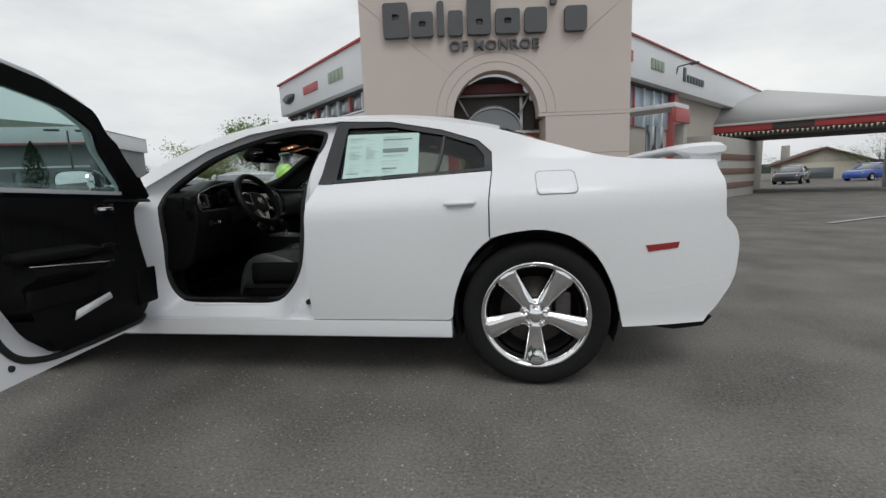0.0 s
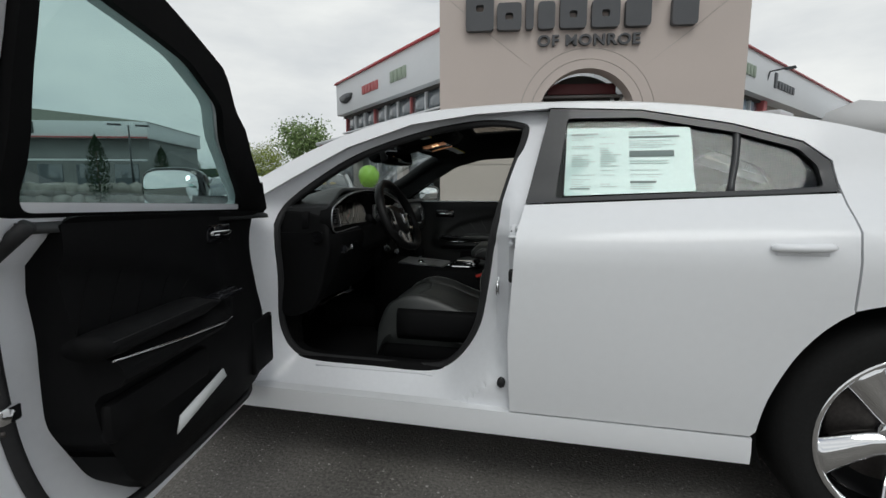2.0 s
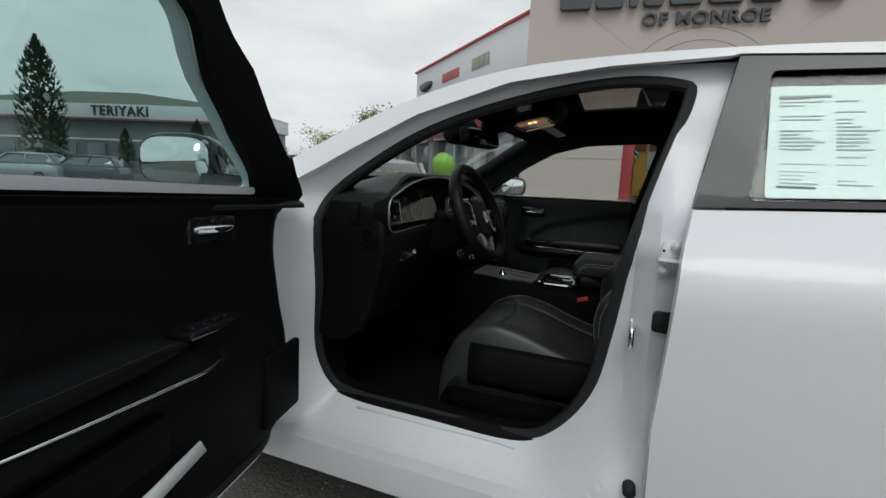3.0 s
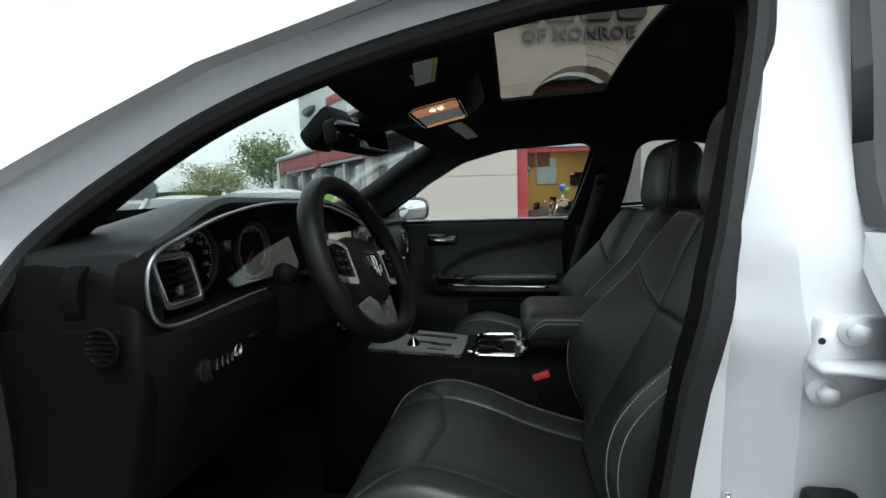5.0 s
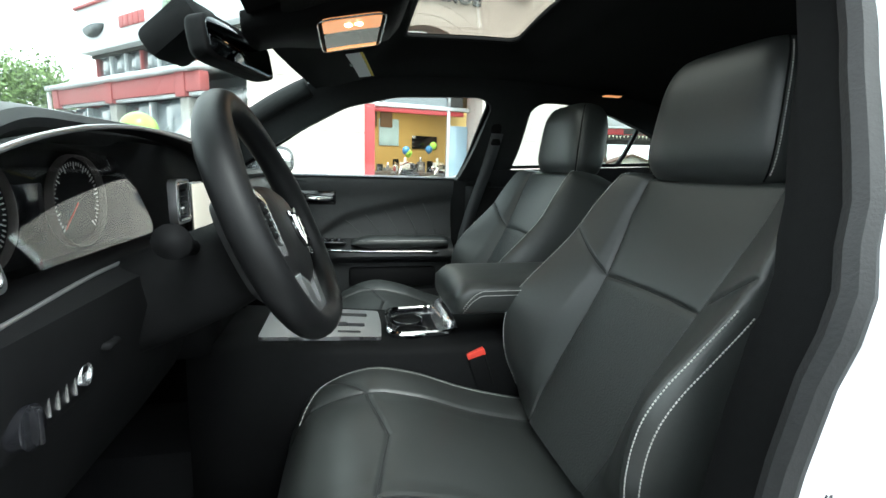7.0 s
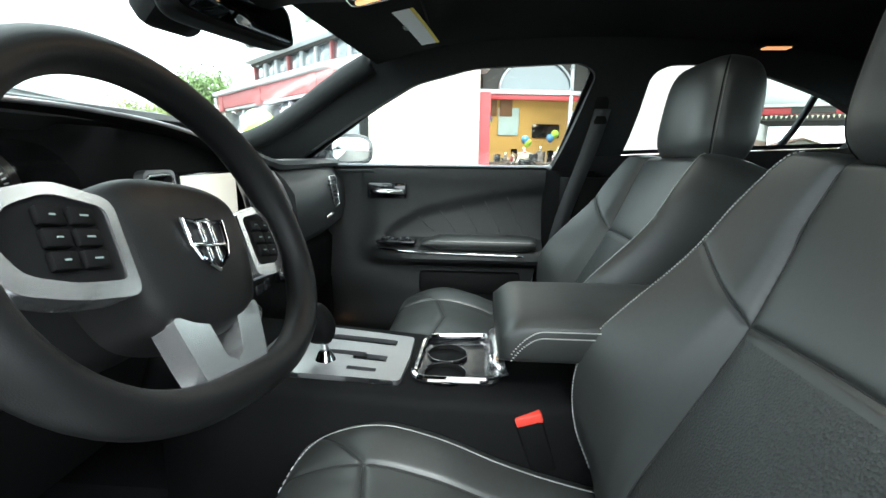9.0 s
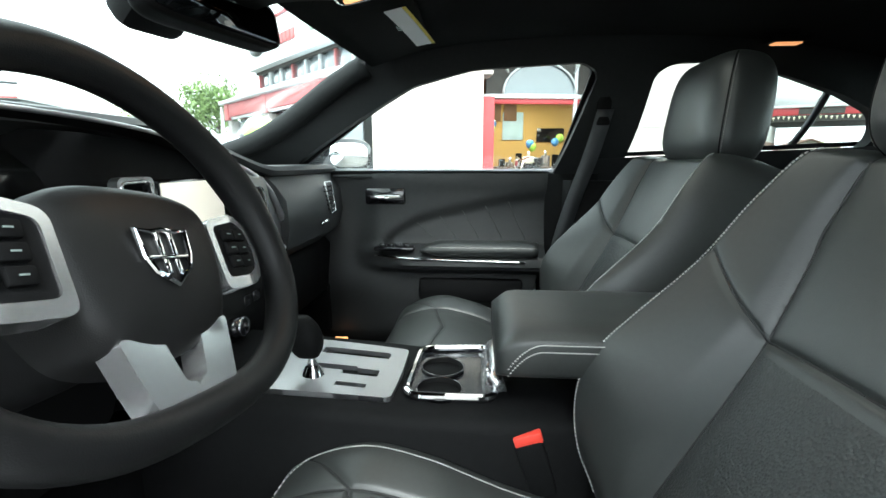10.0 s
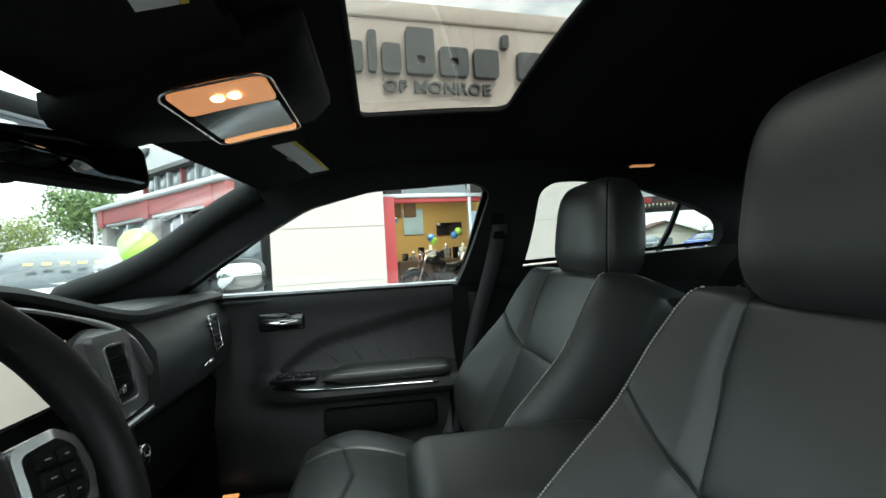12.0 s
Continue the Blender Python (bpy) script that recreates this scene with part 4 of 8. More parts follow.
    loft(bm, [[(x, s * y, z) for x, y in ((0.34, 0.70), (0.36, 0.665), (0.46, 0.655), (0.52, 0.70), (0.50, 0.75 if s > 0 else 0.71), (0.36, 0.75 if s > 0 else 0.71))] for z in (0.36, 0.70, 0.98)])
    part("b_pillar_lower", bm, BLACK, car)
    if s > 0:
        bm = bmesh.new()
        loft(bm, [[(x, y, z) for x, y in ((0.285, 0.80), (0.300, 0.735), (0.36, 0.715), (0.45, 0.72), (0.46, 0.80))] for z in (0.36, 0.70, 0.90, 1.0)])
        part("b_pillar_edge", bm, BLACK, car)
    bm = bmesh.new()
    box(bm, (0.305, s * 0.668, 0.66), (0.03, 0.014, 0.075), 0.006)
    box(bm, (0.302, s * 0.660, 0.615), (0.022, 0.006, 0.03), 0.003)
    part("belt_tongue", bm, SATIN, car)

# ---------------------------------------------------------------- seats


def grid_skin(bm, f, nu, nv):
    vs = [[bm.verts.new(f(i / nu, j / nv)) for i in range(nu + 1)] for j in range(nv + 1)]
    for j in range(nv):
        for i in range(nu):
            bm.faces.new((vs[j][i], vs[j][i + 1], vs[j + 1][i + 1], vs[j + 1][i]))
    return vs


def seg_dist(px, py, ax, ay, bx, by):
    dx, dy = bx - ax, by - ay
    t = max(0, min(1, ((px - ax) * dx + (py - ay) * dy) / (dx * dx + dy * dy)))
    return math.hypot(px - ax - t * dx, py - ay - t * dy)


def closed_skin(f, g, nu, nv, mark=None):
    """A fine front sheet f closed by a plain rear outline g."""
    bm = bmesh.new()
    grid = grid_skin(bm, f, nu, nv)
    if mark:
        for k, fc in enumerate(bm.faces):
            if mark((k % nu + 0.5) / nu, (k // nu + 0.5) / nv):
                fc.material_index = 1
    uv = [(i / nu, 0) for i in range(nu + 1)] + [(1, j / nv) for j in range(1, nv + 1)] + [(i / nu, 1) for i in range(nu - 1, -1, -1)] + [(0, j / nv) for j in range(nv - 1, 0, -1)]
    ea = grid[0] + [r[-1] for r in grid[1:]] + grid[-1][::-1][1:] + [r[0] for r in grid[::-1][1:-1]]
    eb = [bm.verts.new(g(u, v)) for u, v in uv]
    for k in range(len(ea)):
        bm.faces.new((ea[k], eb[k], eb[(k + 1) % len(ea)], ea[(k + 1) % len(ea)]))
    bm.faces.new(eb)
    bmesh.ops.recalc_face_normals(bm, faces=bm.faces[:])
    return bm


def thread(bm, pts, normal, wide=0.0015, gap=0.35):
    """Single stitches laid along a line of points."""
    for p, p2 in zip(pts, pts[1:]):
        d = p2 - p
        n = normal(p)
        d2 = d.normalized()
        sd = d2.cross(n).normalized()
        n = sd.cross(d2)
        c = (p + p2) / 2 + n * 0.0014
        box(bm, c, (wide, 0.0012, d.length * (1 - gap)), m=Matrix((sd, n, d2)).transposed().to_4x4())


def seat(name, yc, dx, label):
    st_ = empty(name, "", "")
    st_.parent = car
    st_["label"] = label
    rc = radians(27)
    up, fw = Vector((math.sin(rc), 0, math.cos(rc))), Vector((-math.cos(rc), 0, math.sin(rc)))
    B = Vector((0.262 + dx, yc, 0.568))
    HT = 0.562
    wid = fnpiece([0, 0.15, 0.4, 0.65, 0.85, 0.95, 1.0], [0.232, 0.255, 0.264, 0.260, 0.246, 0.232, 0.212])
    JH = 0.322
    inb = -math.copysign(1, yc)
    arc = [(0.100, 0.0), (0.112, 0.06), (0.116, 0.13), (0.115, 0.25), (0.118, JH), (0.133, 0.41), (0.143, 0.46), (0.147, HT)]
    horiz = [(0.0, JH + 0.004), (0.06, JH + 0.003), (0.118, JH)]
    diag = [(0.118, JH), (0.165, JH + 0.028), (0.214, JH + 0.062)]
    arc_a = fnpiece([h for a, h in arc], [a for a, h in arc])
    swell = fnpiece([0, 0.03, 0.07, 0.12, 0.17, 0.22, 0.265, 0.37, 0.46, 0.52, 0.562], [-0.02, 0.005, 0.050, 0.084, 0.100, 0.096, 0.083, 0.052, 0.041, 0.029, 0.012])

    def seams(a, h):
        a = abs(a)
        return min(seg_dist(a, h, *p, *q) for L in (arc, horiz, diag) for p, q in zip(L, L[1:]))

    def back_at(a, h, deep=True):
        """a across in metres, h along the back: flat middle, ramped bolsters that swell low down."""
        v = h / HT
        w, a0 = wid(v), arc_a(h)
        edge = w - 0.044
        r = min(1.0, max(0.0, (abs(a) - a0 + 0.012) / (edge - a0 + 0.012)))
        d = swell(h) * (0.35 * r * r + 0.65 * math.sin(r * math.pi / 2) * sstep(0, 0.35, r))
        d -= 0.115 * max(0.0, (abs(a) - edge) / 0.044) ** 2
        d += 0.005 * (1 - min(1, abs(a) / 0.13) ** 2) * (1 - v) - 0.004 * math.sin(math.pi * v)
        d -= 0.07 * max(0.0, (v - 0.93) / 0.07) ** 2
        d += 0.0012 * noise.noise(Vector((a * 7 + yc * 7, h * 7, 1.3)))
        if deep:
            e = seams(a, h)
            d -= 0.0040 * math.exp(-(e / 0.0030) ** 2) + 0.0018 * math.exp(-(e / 0.011) ** 2)
        return B + up * h + fw * d + Vector((0, a, 0))
    back = closed_skin(lambda i, j: back_at((2 * i - 1) * wid(j), j * HT),
                       lambda i, j: B + up * (j * HT * 0.985) + fw * (-0.125 - 0.02 * math.sin(math.pi * i)) + Vector((0, (2 * i - 1) * wid(j) * 0.95, 0)), 190, 200,
                       lambda i, j: j * HT < JH - 0.012 and abs((2 * i - 1) * wid(j)) < 0.112)
    part("backrest", back, [LEATHER, PERF], st_, "black leather seat back")

    def on_back(a, h):
        return back_at(a, h, False)

    def back_n(p):
        return fw
    # piped seams lying in the grooves
    for sg in (-1, 1):
        for L in (arc, horiz, diag):
            bm = bmesh.new()
            pl_ = spline(L, 8)
            tube(bm, [back_at(sg * a, min(h, HT * 0.985)) - fw * 0.0004 for a, h in pl_], 0.0017, 6)
            part("seat_seam", bm, RUBBER, st_)
    # thread along the bolsters
    bm = bmesh.new()
    for sg in (-1, 1):
        inside_ = sg == inb
        for off in ((0.0,) if inside_ else (0.0, 0.010)):
            n_ = 115 if inside_ else 62
            pts = [on_back(sg * (wid(h / HT) - (0.042 if inside_ else 0.036) + off), h) for h in np.linspace(0.03, 0.535 if inside_ else 0.34, n_)]
            thread(bm, pts, back_n)
    part("stitching", bm, STITCH, st_, "double row of grey stitching")["kind"] = "stuff"

    # cushion
    ridge = fnpiece([-0.195, -0.155, -0.115, -0.044, 0.045, 0.155, 0.24, 0.33], [0.590, 0.622, 0.640, 0.652, 0.636, 0.596, 0.572, 0.555])

    def cush(a, x, deep=True):
        x0, x1 = -0.195, 0.33
        t = (x - x0) / (x1 - x0)
        w = 0.262 - 0.02 * t
        u = min(1.0, abs(a) / w)
        z = ridge(x) - 0.022 + 0.022 * sstep(0.40, 0.78, u) * sstep(-0.05, 0.35, t) + 0.006 * (1 - min(1, abs(a) / 0.13) ** 2)
        z -= 0.13 * max(0.0, (u - 0.80) / 0.20) ** 2.3
        z -= 0.05 * max(0.0, 1 - t / 0.10) ** 2
        z += 0.0015 * noise.noise(Vector((a * 9 + yc * 5, x * 9, 4.3)))
        if deep:
            d = min(seg_dist(abs(a), x, 0.140, -0.19, 0.132, 0.33), seg_dist(abs(a), x, 0.0, -0.02, 0.14, -0.05), seg_dist(abs(a), x, 0.14, -0.05, 0.21, -0.13))
            z -= 0.004 * math.exp(-(d / 0.0030) ** 2) + 0.0016 * math.exp(-(d / 0.011) ** 2)
        return Vector((x + dx, yc + a, z))
    wx = lambda x: 0.262 - 0.02 * (x + 0.195) / 0.525
    seat_bm = closed_skin(lambda i, j: cush((2 * i - 1) * wx(-0.195 + 0.525 * j), -0.195 + 0.525 * j), lambda i, j: Vector((-0.175 + 0.50 * j + dx, yc + (2 * i - 1) * 0.235, 0.44)), 170, 170)
    part("cushion", seat_bm, LEATHER, st_, "black leather seat cushion")
    for L in ([(0.140, -0.185), (0.138, -0.05), (0.134, 0.15), (0.132, 0.32)], [(0.0, -0.02), (0.07, -0.035), (0.14, -0.05)], [(0.14, -0.05), (0.175, -0.09), (0.21, -0.13)]):
        for sg in (-1, 1):
            bm = bmesh.new()
            tube(bm, [cush(sg * a, x) for a, x in spline(L, 10)], 0.0017, 6)
            part("seat_seam", bm, RUBBER, st_)
    bm = bmesh.new()
    edge_l = [cush(inb * wx(x) * ((0.77 if yc < 0 else 0.83) - 0.30 * max(0, (-0.12 - x) / 0.06) ** 2), x, False) for x in np.linspace(-0.172, 0.29, 130)]
    thread(bm, edge_l, lambda p: Vector((0, 0, 1)))
    part("cushion_stitching", bm, STITCH, st_)["kind"] = "stuff"
    bm = bmesh.new()
    box(bm, (0.05 + dx, yc, 0.40), (0.46, 0.46, 0.09), 0.02)
    part("seat_base", bm, BLACK, st_)
    bm = bmesh.new()
    loft(bm, [[(x + dx, yc + math.copysign(0.255, yc), 0.47), (x + dx, yc + math.copysign(0.272, yc), 0.50), (x + dx, yc + math.copysign(0.268, yc), 0.58), (x + dx, yc + math.copysign(0.25, yc), 0.60)] for x in np.linspace(-0.10, 0.36, 8)])
    part("side_shield", bm, BLACK, st_)
    # headrest, more upright than the back
    hc = B + up * (HT + 0.090) + fw * (-0.018) + (Vector((-0.028, 0.012, 0)) if yc < 0 else Vector())
    r2 = radians(10)
    u2, f2 = Vector((math.sin(r2), 0, math.cos(r2))), Vector((-math.cos(r2), 0, math.sin(r2)))

    def head(t, a):
        """t from -1 at the bottom to 1 at the top, a round the section from the front."""
        k = max(0.0, 1 - abs(t) ** 3.6) ** 0.45
        hw = 0.141 - 0.012 * t
        c_, s_ = math.cos(a), math.sin(a)
        return hc + u2 * (0.110 * t) + f2 * (0.064 * (0.3 + 0.7 * k) * math.copysign(abs(c_) ** 0.6, c_) + 0.006 * t) + Vector((0, hw * (0.66 + 0.34 * k) * math.copysign(abs(s_) ** 0.5, s_), 0))
    bm = bmesh.new()
    loft(bm, [[head(t, a) for a in np.linspace(0, 2 * math.pi, 64, endpoint=False)] for t in np.sin(np.linspace(-math.pi / 2, math.pi / 2, 33))])
    part("headrest", bm, LEATHER, st_, "black leather headrest")
    bm = bmesh.new()
    for sg in (-1, 1):
        tube(bm, [head(t, sg * 1.02) for t in np.linspace(-0.93, 0.93, 24)], 0.0016, 5)
        part("headrest_seam", bm, BLACK, st_)
        bm = bmesh.new()
    bm.free()
    bm = bmesh.new()
    for sg in (-1, 1):
        thread(bm, [head(t, sg * 1.12) for t in np.linspace(-0.86, 0.86, 46)], lambda p: f2)
    part("headrest_stitching", bm, surface("dark_thread", (0.16, 0.16, 0.155), 0.8) if yc > 0 else STITCH, st_)["kind"] = "stuff"
    for sg in (-1, 1):
        bm = bmesh.new()
        cyl(bm, B + up * (HT - 0.05) + fw * (-0.045) + Vector((0, sg * 0.075, 0)), B + up * (HT + 0.06) + fw * (-0.03) + Vector((0, sg * 0.075, 0)), 0.0065, n=12)
        part("headrest_post", bm, CHROME, st_, "chrome post")
    return st_


seat("driver_seat", -0.366, -0.030, "black leather driver seat with grey stitching")
seat("passenger_seat", 0.345, 0.018, "black leather passenger seat with grey stitching")
# rear bench
bm = bmesh.new()
rows = []
for y in np.linspace(-0.66, 0.66, 25):
    d = 0.02 * math.cos(y * 9)
    rows.append([(0.78, y, 0.40), (0.76, y, 0.62), (0.80, y, 0.665 + d), (1.10, y, 0.62 + d), (1.17 - d, y, 0.72), (1.26 - d, y, 0.95), (1.30, y, 1.00), (1.36, y, 0.99), (1.38, y, 0.5)])
loft(bm, rows)
rb_ = part("rear_bench", bm, LEATHER, car, "black leather rear bench")
for y in (-0.37, 0.0, 0.37):
    bm = bmesh.new()
    box(bm, (1.335, y, 1.055), (0.10, 0.23, 0.13), 0.04, 4)
    part("rear_headrest", bm, LEATHER, rb_)
for y in (-0.28, 0.30):
    bm = bmesh.new()
    rows = []
    for x, z in ((1.40, 1.10), (1.30, 1.03), (1.22, 0.90), (1.16, 0.74)):
        rows.append([(x, y + 0.1 * (1.1 - z) - 0.022, z), (x - 0.004, y + 0.1 * (1.1 - z) - 0.022, z + 0.003), (x - 0.004, y + 0.1 * (1.1 - z) + 0.022, z + 0.003), (x, y + 0.1 * (1.1 - z) + 0.022, z)])
    loft(bm, rows)
    part("rear_belt", bm, BLACK, rb_)

# ---------------------------------------------------------------- dashboard
hood = lambda y: sstep(-0.80, -0.42, y) * (1 - sstep(-0.02, 0.32, y))
zt = lambda y: 1.030 + 0.076 * hood(y) - 0.035 * sstep(-0.72, -0.80, y)
lipx = lambda y: -0.385 - 0.045 * hood(y) - 0.05 * sstep(-0.735, -0.80, y)
dash = bmesh.new()
rows = []
for y in np.linspace(-0.748, 0.745, 77):
    z, x = zt(y), lipx(y)
    fx = -0.82 - 0.22 * (1 - (y / 0.79) ** 2)
    rows.append([(fx, y, 0.93), (fx, y, 0.985), (fx + 0.12, y, 1.01), (x - 0.20, y, 0.45 * 1.02 + 0.55 * z), (x - 0.08, y, z - 0.004), (x - 0.03, y, z), (x - 0.008, y, z - 0.004), (x, y, z - 0.014), (x - 0.005, y, z - 0.024), (x - 0.03, y, z - 0.030), (-0.62, y, 0.95)])
loft(dash, rows)
bmesh.ops.recalc_face_normals(dash, faces=dash.faces[:])
dashboard = part("dashboard", dash, SOFT, car, "black soft-touch dashboard")
# passenger side face and lower dash
bm = bmesh.new()
rows = []
for y in np.linspace(0.27, 0.745, 28):
    z = zt(y) - 0.02
    k = 0.02 * sstep(0.55, 0.75, y)
    rows.append([(lipx(y) - 0.02, y, z), (lipx(y) + 0.012 - k, y, z - 0.03), (-0.352 - k, y, 0.95), (-0.348 - k, y, 0.885), (-0.360 - k, y, 0.835), (-0.395 - k, y, 0.805), (-0.47, y, 0.80), (-0.55, y, 0.95)])
loft(bm, rows)
bmesh.ops.recalc_face_normals(bm, faces=bm.faces[:])
part("passenger_pad", bm, SOFT, dashboard)
bm = bmesh.new()
loft(bm, [[(-0.44, y, 0.80), (-0.415, y, 0.77), (-0.42, y, 0.62), (-0.50, y, 0.56), (-0.60, y, 0.58), (-0.60, y, 0.80)] for y in np.linspace(0.16, 0.74, 6)])
part("glove_box", bm, BLACK, dashboard)
bm = bmesh.new()
rows = []
for y in np.linspace(-0.785, -0.20, 20):
    e = 0.026 * sstep(-0.71, -0.785, y)
    rows.append([(-0.385 - e, y, 0.925), (-0.352 - e, y, 0.915), (-0.345 - e, y, 0.88), (-0.37 - e, y, 0.80), (-0.41 - e, y, 0.70), (-0.47, y, 0.62), (-0.60, y, 0.60), (-0.60, y, 0.92)])
loft(bm, rows)
bmesh.ops.recalc_face_normals(bm, faces=bm.faces[:])
part("knee_panel", bm, BLACK, dashboard)
# rounded end of the dash towards the open door, with its round demister vent
endp = spline([(-0.64, 0.90), (-0.625, 0.985), (-0.58, 1.010), (-0.51, 1.008), (-0.43, 0.992), (-0.388, 0.952), (-0.372, 0.900), (-0.374, 0.850), (-0.390, 0.790), (-0.45, 0.62), (-0.58, 0.57), (-0.64, 0.66)], 5, True)
bm = bmesh.new()
loft(bm, [[(-0.52 + (x + 0.52) * k, y + 0.040 * sstep(0.90, 1.0, z), 0.84 + (z - 0.84) * k) for x, z in endp] for k, y in ((1.0, -0.74), (1.0, -0.776), (0.992, -0.785), (0.972, -0.791), (0.94, -0.794), (0.90, -0.795))])
bmesh.ops.recalc_face_normals(bm, faces=bm.faces[:])
cap = part("dash_end_cap", bm, BLACK, dashboard, "rounded black dash end cap")
bm = lathe(bmesh.new(), [(0.0, 0.0), (0.021, 0.0), (0.0225, 0.0025), (0.0245, 0.0025), (0.026, 0.0)], 32, Matrix.Translation((-0.423, -0.796, 0.908)) @ Matrix.Rotation(radians(90), 4, 'X'))
dv = part("demister_vent", bm, BLACK, cap, "small round demister vent")
for k in range(-2, 3):
    bm = bmesh.new()
    box(bm, (-0.423, -0.798, 0.908 + 0.0078 * k), (2 * (0.0205 ** 2 - (0.0078 * k) ** 2) ** 0.5, 0.003, 0.003), 0.001)
    part("demister_slat", bm, GLOSSY, dv)
# dark fascia set back under the hood, with its bright outline
fas = rounded([(-0.772, 0.925), (-0.772, 1.00), (-0.66, 1.035), (-0.30, 1.082), (-0.02, 1.066), (0.16, 1.015), (0.255, 0.93), (0.29, 0.875), (0.27, 0.848), (0.165, 0.835), (-0.17, 0.835), (-0.19, 0.925)], 0.03)
part("fascia", panel(fas, [], lambda y, z: (-0.472 + 0.050 * sstep(-0.22, -0.16, y), y, z), lambda y, z: (-0.50, y, z), 0.05), BLACK, dashboard)
fx_ = lambda y: -0.366 - 0.018 * hood(y)
bm = bmesh.new()
line = spline([(-0.20, 0.928), (-0.45, 0.930), (-0.69, 0.926), (-0.757, 0.938), (-0.774, 0.982), (-0.757, 1.024), (-0.69, 1.046), (-0.55, 1.075), (-0.35, 1.096), (-0.14, 1.090), (0.00, 1.069), (0.095, 1.044), (0.165, 1.018), (0.218, 0.985), (0.265, 0.930), (0.300, 0.880), (0.297, 0.858), (0.255, 0.847), (0.16, 0.838)], 8)
tube(bm, [(fx_(y), y, z - 0.006) for y, z in line], [0.0030 + 0.0055 * sstep(0.05, 0.22, y) for y, z in line], 8)
part("bright_outline", bm, BRUSHED, dashboard, "satin silver dash outline")
bm = bmesh.new()
rows = []
for y, z in line:
    rows.append([(fx_(y) - 0.002, y, z - 0.006), (-0.425, y * 0.985, z - 0.012)])
loft(bm, rows, False)
part("fascia_rim", bm, BLACK, dashboard)


def vent(y0, y1, z0, z1, x, lean=0.0, rim=0.011):
    """A louvred vent; lean moves its foot sideways."""
    sk_y = lambda y, z: y + lean * (z1 - z) / (z1 - z0)
    p = rounded([(y0, z0), (y1, z0), (y1, z1), (y0, z1)], 0.014, 4)
    inn = rounded([(y0 + rim, z0 + rim), (y1 - rim, z0 + rim), (y1 - rim, z1 - rim), (y0 + rim, z1 - rim)], 0.010, 4)
    v = part("air_vent", panel(p, [inn], lambda y, z: (x + 0.004, sk_y(y, z), z), lambda y, z: (x - 0.03, sk_y(y, z), z), 0.02), BRUSHED, dashboard, "satin-rimmed air vent")
    part("vent_core", panel(inn, [], lambda y, z: (x - 0.026, sk_y(y, z), z), lambda y, z: (x - 0.03, sk_y(y, z), z), 0.03), BLACK, v)
    n_ = 6
    for k in range(n_):
        z = z0 + rim + (z1 - z0 - 2 * rim) * (k + 0.5) / n_
        bm = bmesh.new()
        box(bm, (x - 0.010, sk_y((y0 + y1) / 2, z), z), (0.018, y1 - y0 - 1.7 * rim, 0.003), 0.001, m=Matrix.Rotation(radians(-20), 4, 'Y'))
        part("vent_slat", bm, BLACK, v)
    bm = bmesh.new()
    tube(bm, [(x + 0.004, sk_y(y, z), z) for y, z in inn], 0.0026, 8, True)
    part("vent_ring", bm, SATIN, v)
    bm = bmesh.new()
    box(bm, (x - 0.002, sk_y((y0 + y1) / 2, z0 + 0.3 * (z1 - z0)), z0 + 0.3 * (z1 - z0)), (0.012, 0.010, 0.014), 0.003)
    part("vent_tab", bm, SATIN, v)


vent(-0.740, -0.643, 0.938, 1.018, -0.392, 0.030, 0.007)
vent(0.086, 0.184, 0.862, 1.008, -0.362, 0.056, 0.021)
vent(-0.140, -0.068, 0.935, 1.016, -0.412, 0.0, 0.007)
vp_ = rounded([(0.058, 0.998), (0.10, 1.022), (0.16, 1.010), (0.212, 0.980), (0.258, 0.928), (0.292, 0.880), (0.288, 0.862), (0.25, 0.852), (0.155, 0.846)], 0.02)
part("vent_plate", panel(vp_, [[(0.1006, 0.996), (0.1786, 0.996), (0.2254, 0.874), (0.1474, 0.874)]], lambda y, z: (-0.370, y, z), lambda y, z: (-0.380, y, z), 0.02), BRUSHED, dashboard, "brushed silver plate round the vent")
# outer vent of the passenger end
bm = bmesh.new()
for k in range(6):
    box(bm, (-0.350, 0.548 + 0.004 * k, 0.968 - 0.013 * k), (0.012, 0.045, 0.005), 0.0015)
part("end_vent", bm, GLOSSY, dashboard, "louvred end vent")
bm = bmesh.new()
tube(bm, [(-0.350, 0.525, 0.980), (-0.350, 0.580, 0.980), (-0.344, 0.598, 0.895), (-0.344, 0.555, 0.890), (-0.350, 0.525, 0.980)], 0.0025, 6)
part("end_vent_rim", bm, SATIN, dashboard)
bm = bmesh.new()
cyl(bm, (-0.348, 0.480, 0.868), (-0.336, 0.505, 0.878), 0.005, 0.004, 8)
part("glovebox_lock", bm, CHROME, dashboard)
